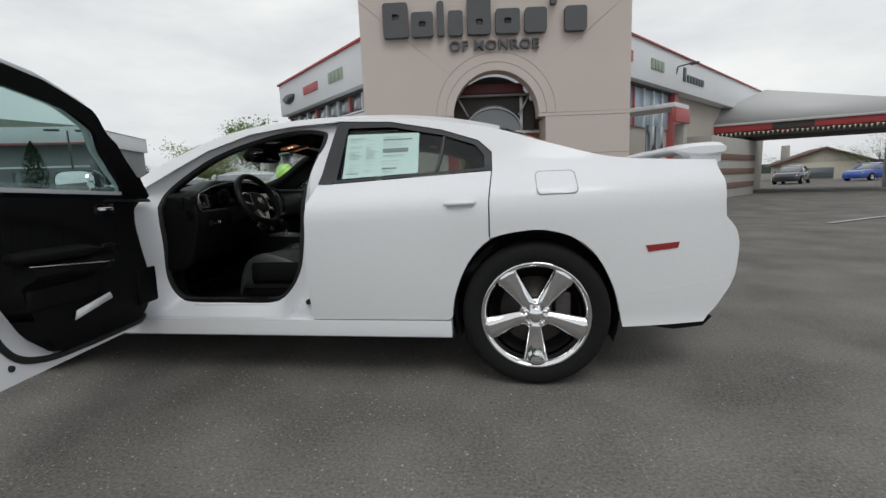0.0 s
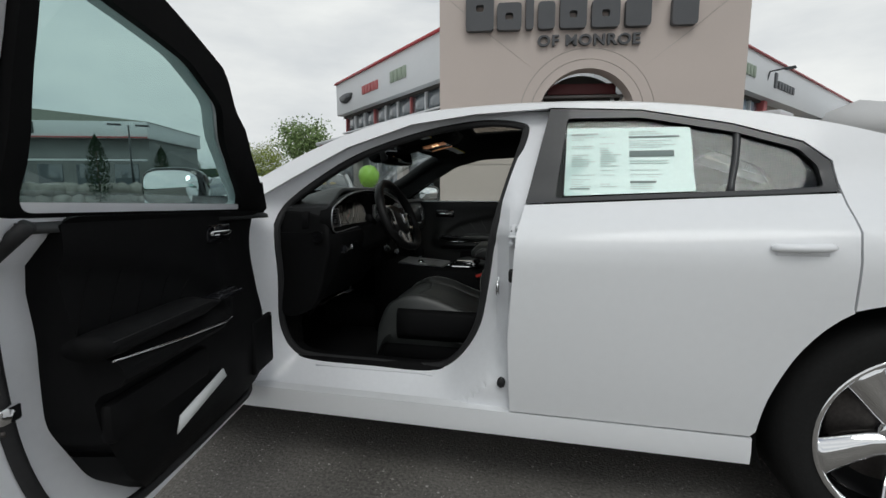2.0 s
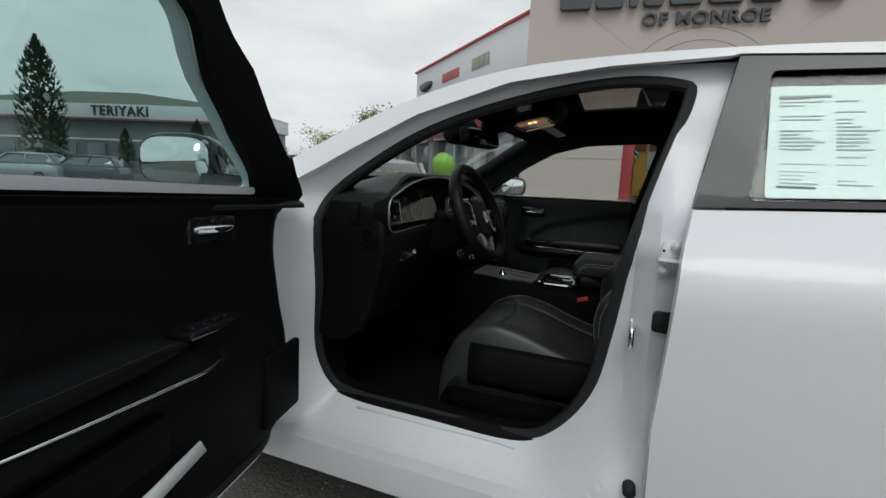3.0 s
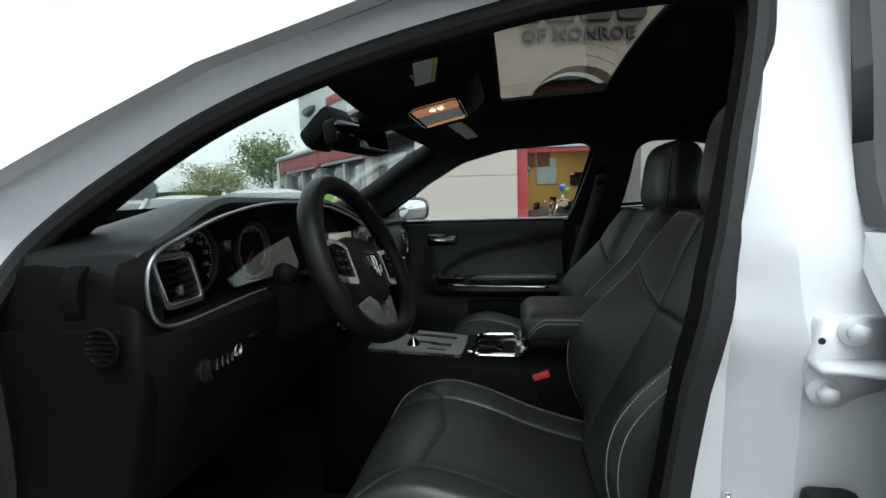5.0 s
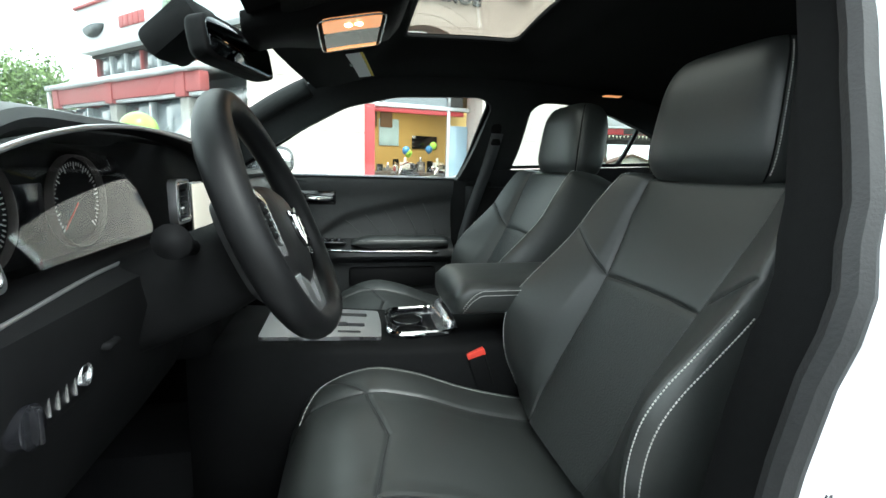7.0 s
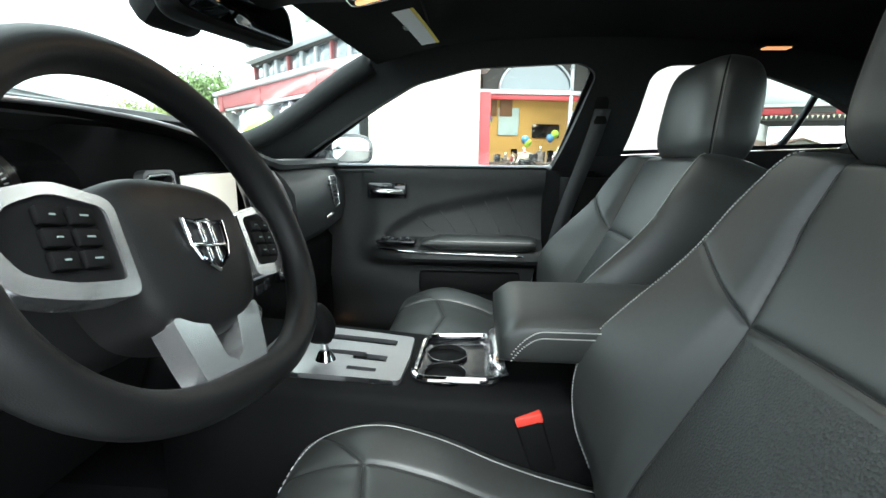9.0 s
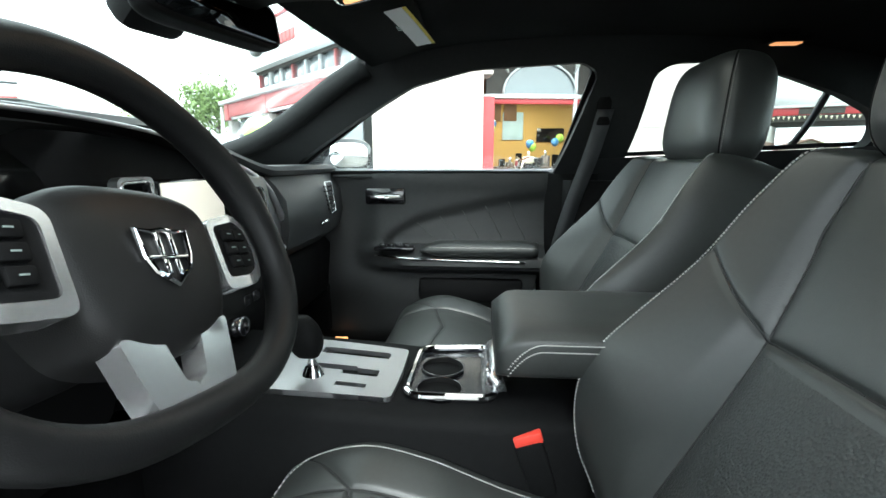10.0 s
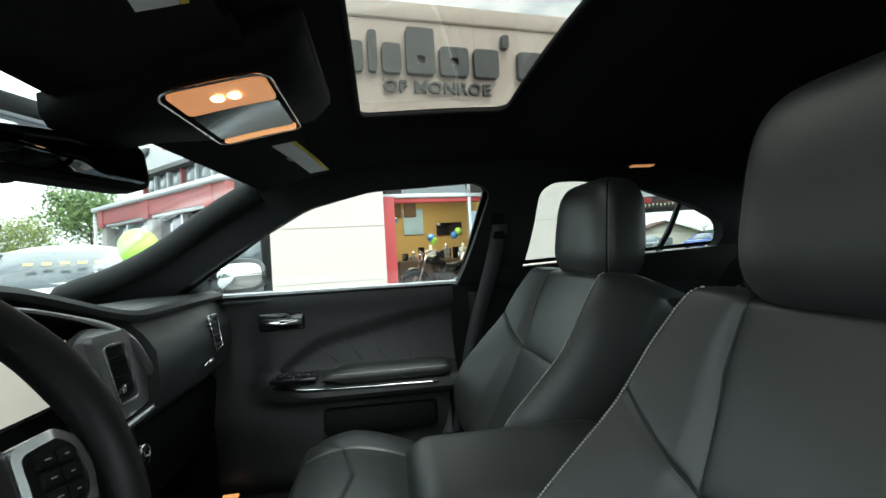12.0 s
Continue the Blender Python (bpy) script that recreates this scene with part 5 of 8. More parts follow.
# instruments
for yc in (-0.510, -0.325):
    m_ = Matrix.Translation((-0.470, yc, 0.992)) @ Matrix.Rotation(radians(90), 4, 'Y') @ Matrix.Rotation(radians(90), 4, 'Z')
    bm = lathe(bmesh.new(), [(0.0585, 0.0), (0.0595, 0.010), (0.0605, 0.011), (0.0612, 0.009), (0.0615, 0.0)], 48, m_)
    g = part("gauge", bm, DARKMETAL, dashboard, "round gauge with a dim metal ring")
    bm = lathe(bmesh.new(), [(0.057, 0.003), (0.0, 0.003)], 40, m_)
    part("gauge_face", bm, BLACK, g)
    bm = bmesh.new()
    for k in range(41):
        a = radians(225 - 270 * k / 40)
        L = 0.010 if k % 4 == 0 else 0.005
        box(bm, ((0.052 - L / 2) * math.cos(a), (0.052 - L / 2) * math.sin(a), 0.004), (L, 0.0014, 0.0008), m=Matrix.Rotation(a, 4, 'Z'))
    bm.transform(m_)
    part("gauge_ticks", bm, GAUGE_INK, g)
    bm = bmesh.new()
    box(bm, (0.026 * math.cos(3.9), 0.026 * math.sin(3.9), 0.006), (0.046, 0.0016, 0.001), m=Matrix.Rotation(3.9, 4, 'Z'))
    bm.transform(m_)
    part("gauge_needle", bm, GAUGE_RED, g)
    if yc < -0.4:
        for i, tx in enumerate(("20", "40", "60", "80", "100", "120", "140")):
            a = radians(198 - 216 * i / 6)
            words_m = m_ @ Matrix.Translation((0.035 * math.cos(a), 0.035 * math.sin(a) - 0.004, 0.0045))
            cu = bpy.data.curves.new("digits", 'FONT')
            cu.body, cu.size, cu.align_x, cu.resolution_u = tx, 0.011, 'CENTER', 2
            tmp = bpy.data.objects.new("digits", cu)
            me = bpy.data.meshes.new_from_object(tmp)
            bpy.data.objects.remove(tmp)
            me.materials.clear()
            me.materials.append(GAUGE_INK)
            ob = new("gauge_digits", me)
            ob.parent = g
            ob.matrix_basis = words_m
bm = bmesh.new()
box(bm, (-0.468, -0.418, 0.985), (0.006, 0.05, 0.07), 0.004)
part("trip_display", bm, GLOSSY, dashboard)
# clear cover leaning over the instruments
lens = rounded([(-0.64, 0.935), (-0.64, 1.02), (-0.56, 1.056), (-0.36, 1.066), (-0.23, 1.05), (-0.205, 1.02), (-0.205, 0.935)], 0.03)
part("gauge_cover", panel(lens, [], lambda y, z: (-0.418 - 0.36 * (z - 0.935), y, z), lambda y, z: (-0.4205 - 0.36 * (z - 0.935), y, z), 0.06), LENS, dashboard, "clear instrument cover").visible_shadow = False
# screen, climate panel
bm = bmesh.new()
box(bm, (-0.418, 0.026, 0.958), (0.02, 0.180, 0.105), 0.006)
scr = part("touch_screen", bm, GLOSSY, dashboard, "touch screen, lit pale beige")
bm = bmesh.new()
box(bm, (-0.407, 0.026, 0.960), (0.004, 0.166, 0.090), 0.001)
part("screen_face", bm, SCREEN, scr)
bm = bmesh.new()
loft(bm, [[(-0.40, y, 0.84), (-0.375, y, 0.835), (-0.365, y, 0.76), (-0.36, y, 0.70), (-0.50, y, 0.68), (-0.50, y, 0.84)] for y in np.linspace(-0.17, 0.222, 5)])
cp = part("climate_panel", bm, BLACK, dashboard, "climate control panel")
for yy, zz, rr in ((-0.135, 0.778, 0.021), (0.186, 0.778, 0.021), (0.026, 0.738, 0.019)):
    bm = bmesh.new()
    cyl(bm, (-0.372, yy, zz), (-0.342, yy, zz + 0.006), rr, rr * 0.9, 24)
    kn = part("dial_knob", bm, GLOSSY, cp)
    bm = lathe(bmesh.new(), [(rr * 0.92, 0), (rr * 1.0, 0.002), (rr * 0.92, 0.004), (rr * 0.8, 0.003)], 24, Matrix.Translation((-0.3425, yy, zz + 0.006)) @ Matrix.Rotation(radians(90), 4, 'Y'))
    part("knob_ring", bm, CHROME, kn)
for k in range(8):
    bm = bmesh.new()
    box(bm, (-0.368, (-0.075, -0.040, 0.092, 0.127)[k % 4], 0.808 - 0.035 * (k // 4)), (0.010, 0.028, 0.022), 0.003)
    part("push_button", bm, GLOSSY, cp)
# column, stalk, lamp switches
WC = Vector((-0.194, -0.368, 0.955))
rt = radians(23)
WM = Matrix(((0, -math.sin(rt), math.cos(rt), WC.x), (1, 0, 0, WC.y), (0, math.cos(rt), math.sin(rt), WC.z), (0, 0, 0, 1)))
CM = WM.copy()
bm = bmesh.new()
rows = []
for z, hw, hh in ((-0.30, 0.075, 0.06), (-0.16, 0.075, 0.062), (-0.10, 0.072, 0.06), (-0.05, 0.060, 0.052), (-0.045, 0.03, 0.03)):
    rows.append([CM @ Vector((hw * math.copysign(abs(math.cos(a)) ** 0.6, math.cos(a)), hh * math.copysign(abs(math.sin(a)) ** 0.6, math.sin(a)) - 0.01, z)) for a in np.linspace(0, 2 * math.pi, 28, endpoint=False)])
loft(bm, rows)
col = part("steering_column", bm, BLACK, dashboard)
bm = bmesh.new()
tube(bm, [CM @ Vector(p) for p in ((-0.05, 0.030, -0.10), (-0.12, 0.040, -0.090), (-0.150, 0.045, -0.082), (-0.189, 0.049, -0.0725))], [0.010, 0.010, 0.017, 0.018], 16)
part("signal_stalk", bm, BLACK, col)
bm = bmesh.new()
box(bm, (-0.372, -0.635, 0.848), (0.03, 0.160, 0.052), 0.010)
sw = part("lamp_switch_panel", bm, BLACK, dashboard)
for k in range(4):
    bm = bmesh.new()
    box(bm, (-0.356, -0.650 + 0.015 * k, 0.848), (0.006, 0.003, 0.022), 0.001)
    part("switch_bar", bm, SATIN, sw)
bm = lathe(bmesh.new(), [(0.0, 0.004), (0.0085, 0.004), (0.0085, 0.007), (0.0115, 0.007), (0.0115, 0.0)], 24, Matrix.Translation((-0.358, -0.588, 0.851)) @ Matrix.Rotation(radians(90), 4, 'Y'))
part("dimmer_wheel", bm, SATIN, sw)
bm = lathe(bmesh.new(), [(0.0, 0.014), (0.015, 0.014), (0.018, 0.012), (0.019, 0.0)], 28, Matrix.Translation((-0.358, -0.690, 0.848)) @ Matrix.Rotation(radians(90), 4, 'Y'))
box(bm, (-0.342, -0.690, 0.848), (0.006, 0.006, 0.030), 0.002)
part("lamp_knob", bm, GLOSSY, sw)
bm = bmesh.new()
tube(bm, [(-0.36, -0.56, 0.868), (-0.346, -0.555, 0.866), (-0.345, -0.535, 0.866), (-0.36, -0.53, 0.868)], 0.005, 8)
part("hood_release", bm, BLACK, dashboard)

# ---------------------------------------------------------------- steering wheel
SWR = 0.190
# the wheel stands turned a little to the right
WM = CM @ Matrix.Rotation(radians(-11), 4, 'Z')
bm = bmesh.new()
ring = []
for a in np.linspace(0, 2 * math.pi, 72, endpoint=False):
    fat = 0.0175 + 0.0022 * (math.exp(-((a - 0.5) / 0.25) ** 2) + math.exp(-((a - 2.64) / 0.25) ** 2))
    ca_, sa_ = math.cos(a), math.sin(a)
    rr = SWR * (1 - 0.30 * max(0, -sa_) ** 2.0 - 0.05 * max(0, sa_) ** 2)
    ring.append([WM @ Vector((ca_ * (rr + fat * math.cos(b_)), sa_ * (rr + fat * math.cos(b_)), 1.12 * fat * math.sin(b_))) for b_ in np.linspace(0, 2 * math.pi, 20, endpoint=False)])
ring.append(ring[0])
loft(bm, ring, True, False)
bmesh.ops.remove_doubles(bm, verts=bm.verts[:], dist=1e-6)
whl = part("steering_wheel", bm, surface("wheel_leather", (0.006, 0.006, 0.0064), 0.46, spec=0.22, vary=0.15, bump=0.08, bump_scale=800, cells=True), car, "three-spoke leather steering wheel with silver spokes")
bm = bmesh.new()
hubp = spline([(-0.082, 0.050), (-0.05, 0.066), (0.0, 0.070), (0.05, 0.066), (0.082, 0.050), (0.088, 0.01), (0.078, -0.035), (0.055, -0.068), (0.0, -0.082), (-0.055, -0.068), (-0.078, -0.035), (-0.088, 0.01)], 5, True)
rows = []
for k, z in ((1.0, -0.045), (1.0, -0.005), (0.985, 0.006), (0.93, 0.014), (0.80, 0.020), (0.5, 0.025), (0.15, 0.027)):
    rows.append([WM @ Vector((x * k, y * k, z - 0.012)) for x, y in hubp])
loft(bm, rows)
bmesh.ops.recalc_face_normals(bm, faces=bm.faces[:])
part("hub_pad", bm, surface("hub_skin", (0.0085, 0.0082, 0.0085), 0.5, spec=0.25, vary=0.15, bump=0.08, bump_scale=900, cells=True), whl, "black hub pad")
for sg in (-1, 1):
    sp = rounded([(sg * 0.078, 0.040), (sg * 0.125, 0.050), (sg * 0.160, 0.040), (sg * 0.172, 0.010), (sg * 0.160, -0.022), (sg * 0.125, -0.034), (sg * 0.078, -0.036)], 0.012)
    hole = rounded([(sg * 0.086, 0.033), (sg * 0.126, 0.041), (sg * 0.150, 0.032), (sg * 0.159, 0.009), (sg * 0.150, -0.012), (sg * 0.124, -0.022), (sg * 0.086, -0.023)], 0.008)
    sk_ = part("spoke", panel(sp, [hole], lambda x, y: WM @ Vector((x, y, 0.006 - 0.25 * max(0, abs(x) - 0.12))), lambda x, y: WM @ Vector((x, y, -0.02)), 0.02), SATIN, whl, "satin silver spoke")
    part("button_pad", panel(hole, [], lambda x, y: WM @ Vector((x, y, 0.0035 - 0.25 * max(0, abs(x) - 0.12))), lambda x, y: WM @ Vector((x, y, -0.015)), 0.02), BLACK, sk_)
    for r_ in range(3):
        for c_ in range(2):
            bm = bmesh.new()
            box(bm, (sg * (0.107 + 0.021 * c_), 0.025 - 0.0155 * r_, 0.0045 - 0.25 * max(0, 0.105 + 0.019 * c_ - 0.12)), (0.0185, 0.0130, 0.006), 0.002)
            bm.transform(WM)
            part("wheel_button", bm, BLACK, sk_)
            bm = bmesh.new()
            box(bm, (sg * (0.107 + 0.021 * c_), 0.025 - 0.0155 * r_, 0.0080 - 0.25 * max(0, 0.105 + 0.019 * c_ - 0.12)), (0.006 - 0.002 * c_, 0.0012, 0.0006))
            bm.transform(WM)
            part("button_mark", bm, INK, sk_)
    prong = rounded([(sg * 0.022, -0.064), (sg * 0.060, -0.058), (sg * 0.052, -0.094), (sg * 0.045, -0.120), (sg * 0.0, -0.125), (sg * 0.0, -0.107), (sg * 0.012, -0.104)], 0.006)
    part("lower_spoke", panel(prong, [], lambda x, y: WM @ Vector((x, y, 0.004 - 0.05 * max(0, -0.12 - y))), lambda x, y: WM @ Vector((x, y, -0.02)), 0.02), SATIN, whl, "satin silver lower spoke")
# plain shield badge
bm = bmesh.new()
shield = [(-0.027, 0.022), (-0.013, 0.020), (0.0, 0.022), (0.013, 0.020), (0.027, 0.022), (0.024, 0.000), (0.018, -0.013), (0.0, -0.026), (-0.018, -0.013), (-0.024, 0.000)]
tube(bm, [WM @ Vector((x, y, 0.017)) for x, y in shield], 0.0026, 8, True)
bd = part("shield_badge", bm, CHROME, whl, "chrome shield badge")
for x0, y0, w_, h_ in ((-0.007, 0.009, 0.005, 0.022), (0.007, 0.009, 0.005, 0.022), (0.0, -0.002, 0.042, 0.0035), (-0.006, -0.011, 0.005, 0.014), (0.006, -0.011, 0.005, 0.014)):
    bm = bmesh.new()
    box(bm, (x0, y0, 0.017), (w_, h_, 0.004), 0.001)
    bm.transform(WM)
    part("badge_bar", bm, CHROME, bd)

# ---------------------------------------------------------------- centre console
bm = bmesh.new()
rows = []
for x, w, z in ((-0.42, 0.135, 0.715), (-0.30, 0.132, 0.708), (-0.10, 0.128, 0.695), (-0.04, 0.127, 0.690), (0.10, 0.126, 0.686), (0.42, 0.120, 0.690)):
    rows.append([(x, -w - 0.012, 0.34), (x, -w - 0.006, 0.58), (x, -w, z - 0.02), (x, -w + 0.012, z), (x, w - 0.012, z), (x, w, z - 0.02), (x, w + 0.006, 0.58), (x, w + 0.012, 0.34)])
loft(bm, rows)
con = part("center_console", bm, BLACK, car, "black centre console")
con.location = (0.015, -0.03, 0)
plate = rounded([(-0.300, -0.106), (-0.060, -0.094), (-0.055, -0.01), (-0.057, 0.078), (-0.300, 0.090)], 0.010)
conz = fnpiece([-0.42, -0.30, -0.10, -0.04, 0.10, 0.42], [0.715, 0.708, 0.695, 0.690, 0.686, 0.690])
slots = [rounded([(-0.205, 0.032), (-0.085, 0.030), (-0.085, 0.054), (-0.205, 0.056)], 0.005), rounded([(-0.205, -0.024), (-0.150, -0.024), (-0.150, -0.036), (-0.092, -0.036), (-0.092, -0.014), (-0.130, -0.014), (-0.130, -0.008), (-0.205, -0.008)], 0.003), rounded([(-0.150, -0.074), (-0.102, -0.074), (-0.102, -0.062), (-0.150, -0.062)], 0.003)]
part("shifter_plate", panel(plate, slots, lambda x, y: (x, y, conz(x) + 0.008), lambda x, y: (x, y, conz(x) - 0.001), 0.02), BRUSHED, con, "brushed silver shifter plate")
bm = bmesh.new()
tube(bm, [(-0.19, -0.045, 0.69), (-0.192, -0.047, 0.735), (-0.195, -0.05, 0.765)], [0.007, 0.007, 0.009], 10)
sh = part("gear_lever", bm, CHROME, con, "gear lever with black knob")
bm = bmesh.new()
rows = []
for t in np.linspace(0, 1, 12):
    k = math.sin(math.pi * (0.12 + 0.80 * t)) ** 0.5
    rows.append([(-0.195 - 0.012 * t + 0.027 * k * math.copysign(abs(math.cos(a)) ** 0.7, math.cos(a)), -0.05 + 0.022 * k * math.copysign(abs(math.sin(a)) ** 0.7, math.sin(a)), 0.742 + 0.062 * t) for a in np.linspace(0, 2 * math.pi, 20, endpoint=False)])
loft(bm, rows)
part("gear_knob", bm, BLACK, sh)
bm = bmesh.new()
lathe(bm, [(0.021, 0.0), (0.016, 0.010), (0.009, 0.022)], 20, Matrix.Translation((-0.192, -0.046, 0.703)))
part("lever_boot", bm, CHROME, sh)
# cup holders
tray = rounded([(-0.042, -0.084), (0.090, -0.076), (0.100, -0.04), (0.100, 0.07), (0.085, 0.106), (-0.034, 0.088)], 0.03)
cups = [[(0.009 + 0.035 * math.cos(a), yy + 0.035 * math.sin(a)) for a in np.linspace(0, 2 * math.pi, 28, endpoint=False)] for yy in (-0.052, 0.022)]
part("cup_tray", panel(tray, cups, lambda x, y: (x, y, conz(x) + 0.004), lambda x, y: (x, y, conz(x) - 0.004), 0.02), GLOSSY, con)
bm = bmesh.new()
tube(bm, [(x, y, conz(x) + 0.010) for x, y in tray], 0.006, 8, True)
part("cup_bezel", bm, CHROME, con, "chrome cup holder bezel")
for yy in (-0.052, 0.022):
    bm = lathe(bmesh.new(), [(0.0350, 0.006), (0.0335, 0.006), (0.032, -0.02), (0.030, -0.06), (0.0, -0.06)], 28, Matrix.Translation((0.009, yy, 0.690)))
    part("cup_holder", bm, BLACK, con)
    bm = lathe(bmesh.new(), [(0.0365, 0.004), (0.037, 0.0065), (0.035, 0.0075), (0.0335, 0.005)], 28, Matrix.Translation((0.009, yy, 0.690)))
    part("cup_ring", bm, GLOSSY, con)
bm = bmesh.new()
loft(bm, [[(0.074, y, 0.690), (0.084, y, 0.716), (0.100, y, 0.728), (0.112, y, 0.70)] for y in np.linspace(-0.062, 0.085, 5)])
part("console_cap", bm, SATIN, con)
bm = bmesh.new()
box(bm, (0.083, -0.035, 0.716), (0.006, 0.022, 0.012), 0.002)
part("latch_button", bm, CHROME, con)
bm = bmesh.new()
rows = []
for t in np.linspace(0, 1, 26):
    x = 0.092 + 0.33 * t
    k = min(1.0, t / 0.09) ** 0.45 if t > 0 else 0.35
    k2 = 1 - 0.5 * max(0, (t - 0.93) / 0.07) ** 2
    rows.append([(x, 0.120 * (0.93 + 0.07 * k) * math.copysign(abs(math.cos(a)) ** 0.38, math.cos(a)), 0.775 + (0.040 * k * k2 if math.sin(a) > 0 else 0.034) * math.copysign(abs(math.sin(a)) ** 0.42, math.sin(a))) for a in np.linspace(0, 2 * math.pi, 36, endpoint=False)])
loft(bm, rows)
arm = part("armrest", bm, LEATHER, con, "padded leather armrest lid")
bm = bmesh.new()
for sg in (-1, 1):
    for o in (0.0, 0.010):
        for k in range(95):
            x = 0.108 + 0.28 * k / 95
            z = 0.799 - o - 0.040 * max(0, 1 - (x - 0.105) / 0.05) ** 2
            box(bm, (x, sg * 0.1203, z), (0.0026, 0.0014, 0.0013))
part("armrest_stitching", bm, STITCH, arm)["kind"] = "stuff"
for y_, x_, z_ in ((-0.122, 0.150, 0.650), (0.150, 0.19, 0.615)):
    bm = bmesh.new()
    box(bm, (x_, y_, z_ - 0.03), (0.040, 0.022, 0.085), 0.006, m=Matrix.Rotation(radians(-18), 4, 'Y'))
    bk = part("belt_buckle", bm, BLACK, con, "seat belt buckle with red button")
    bm = bmesh.new()
    box(bm, (x_ - 0.013, y_, z_ + 0.014), (0.040, 0.018, 0.016), 0.003, m=Matrix.Rotation(radians(-18), 4, 'Y'))
    part("release_button", bm, RED_KEY, bk, "red release button")

# ---------------------------------------------------------------- overhead
bm = bmesh.new()
rows = []
for t in np.linspace(0, 1, 14):
    x = -0.30 + 0.31 * t
    w = 0.085 + 0.060 * sstep(0.1, 0.6, t)
    zz = top(x, 0) - 0.075
    dp = 0.030 + 0.018 * sstep(0.0, 0.5, t) - 0.03 * sstep(0.90, 1.0, t)
    rows.append([(x, -w, zz + 0.005), (x, -w * 0.97, zz - dp * 0.6), (x, -w * 0.8, zz - dp), (x, 0, zz - dp - 0.003), (x, w * 0.8, zz - dp), (x, w * 0.97, zz - dp * 0.6), (x, w, zz + 0.005)])
loft(bm, rows)
oc = part("overhead_console", bm, BLACK, car, "black overhead console with lit map lamps")
oz = lambda x: top(x, 0) - 0.075 - 0.0505
for y0, y1, mt in ((-0.106, -0.030, WARM), (0.094, 0.114, WARM_DIM)):
    bm = bmesh.new()
    poly = rounded([(-0.155, y0), (-0.044, y0), (-0.044, y1), (-0.155, y1)], 0.010)
    bm.free()
    part("map_lamp", panel(poly, [], lambda x, y: (x, y, oz(x) - 0.004), lambda x, y: (x, y, oz(x) + 0.006), 0.03), mt, oc, "warm glowing map lamp")
for x_ in (-0.108, -0.088):
    bm = bmesh.new()
    lathe(bm, [(0.0, -0.003), (0.006, -0.0025), (0.009, 0.0)], 16, Matrix.Translation((x_, -0.070, oz(x_) - 0.0045)))
    part("bulb", bm, BULB, oc)
part("switch_field", panel(rounded([(-0.155, -0.026), (-0.044, -0.026), (-0.044, 0.090), (-0.155, 0.090)], 0.008), [], lambda x, y: (x, y, oz(x) - 0.003), lambda x, y: (x, y, oz(x) + 0.006), 0.03), GLOSSY, oc)
bm = bmesh.new()
tube(bm, [(x, y, oz(x) - 0.003) for x, y in rounded([(-0.164, -0.114), (-0.036, -0.114), (-0.036, 0.120), (-0.164, 0.120)], 0.025)], 0.0016, 6, True)
part("lamp_rim", bm, SATIN, oc)
ml = new("map_light", bpy.data.lights.new("map_light", 'AREA'))
ml.data.energy, ml.data.size, ml.data.color = 0.02, 0.05, (1.0, 0.60, 0.30)
ml.matrix_world = pose(-0.10, -0.06, oz(-0.10) - 0.012)
# rear reading lamps
for s in (-1, 1):
    bm = bmesh.new()
    zc = top(0.83, 0.52) - 0.084
    box(bm, (0.83, s * 0.525, zc), (0.09, 0.045, 0.016), 0.006)
    rl = part("reading_lamp", bm, BLACK, car, "small lit reading lamp")
    bm = bmesh.new()
    box(bm, (0.83, s * 0.523, zc - 0.009), (0.065, 0.026, 0.006), 0.003)
    part("lamp_lens", bm, WARM, rl)
# footwell lamp
bm = bmesh.new()
box(bm, (-0.376, 0.695, 0.446), (0.044, 0.012, 0.010), 0.003)
part("footwell_lamp", bm, WARM_DIM, car, "small amber courtesy lamp low on the door")
# sun visors with labels
for s in (-1, 1):
    vz = lambda x, y: top(x, y) - 0.090 - 0.012
    vp = rounded([(-0.225, s * 0.115), (-0.055, s * 0.115), (-0.045, s * 0.47), (-0.175, s * 0.50)], 0.03)
    vi = part("sun_visor", panel(vp, [], lambda x, y: (x, y, vz(x, y)), lambda x, y: (x, y, vz(x, y) + 0.014), 0.05), LINER, car, "black sun visor with a paper label")
    lp_ = [(-0.114, s * 0.243), (-0.078, s * 0.243), (-0.038, s * 0.445), (-0.074, s * 0.445)]
    part("visor_label", panel(lp_, [], lambda x, y: (x, y, vz(x, y) - 0.002), lambda x, y: (x, y, vz(x, y) - 0.0005), 0.05), PAPER, vi, "white paper label")
    part("label_band", panel([(-0.077, s * 0.243), (-0.070, s * 0.243), (-0.030, s * 0.445), (-0.037, s * 0.445)], [], lambda x, y: (x, y, vz(x, y) - 0.002), lambda x, y: (x, y, vz(x, y) - 0.0005), 0.05), LABEL_YELLOW, vi)
    bm = bmesh.new()
    for k in range(3):
        box(bm, (-0.098, s * (0.32 + 0.012 * k), vz(-0.098, 0.33) - 0.0032), (0.010, 0.004, 0.0008))
    part("label_print", bm, GREYINK, vi)
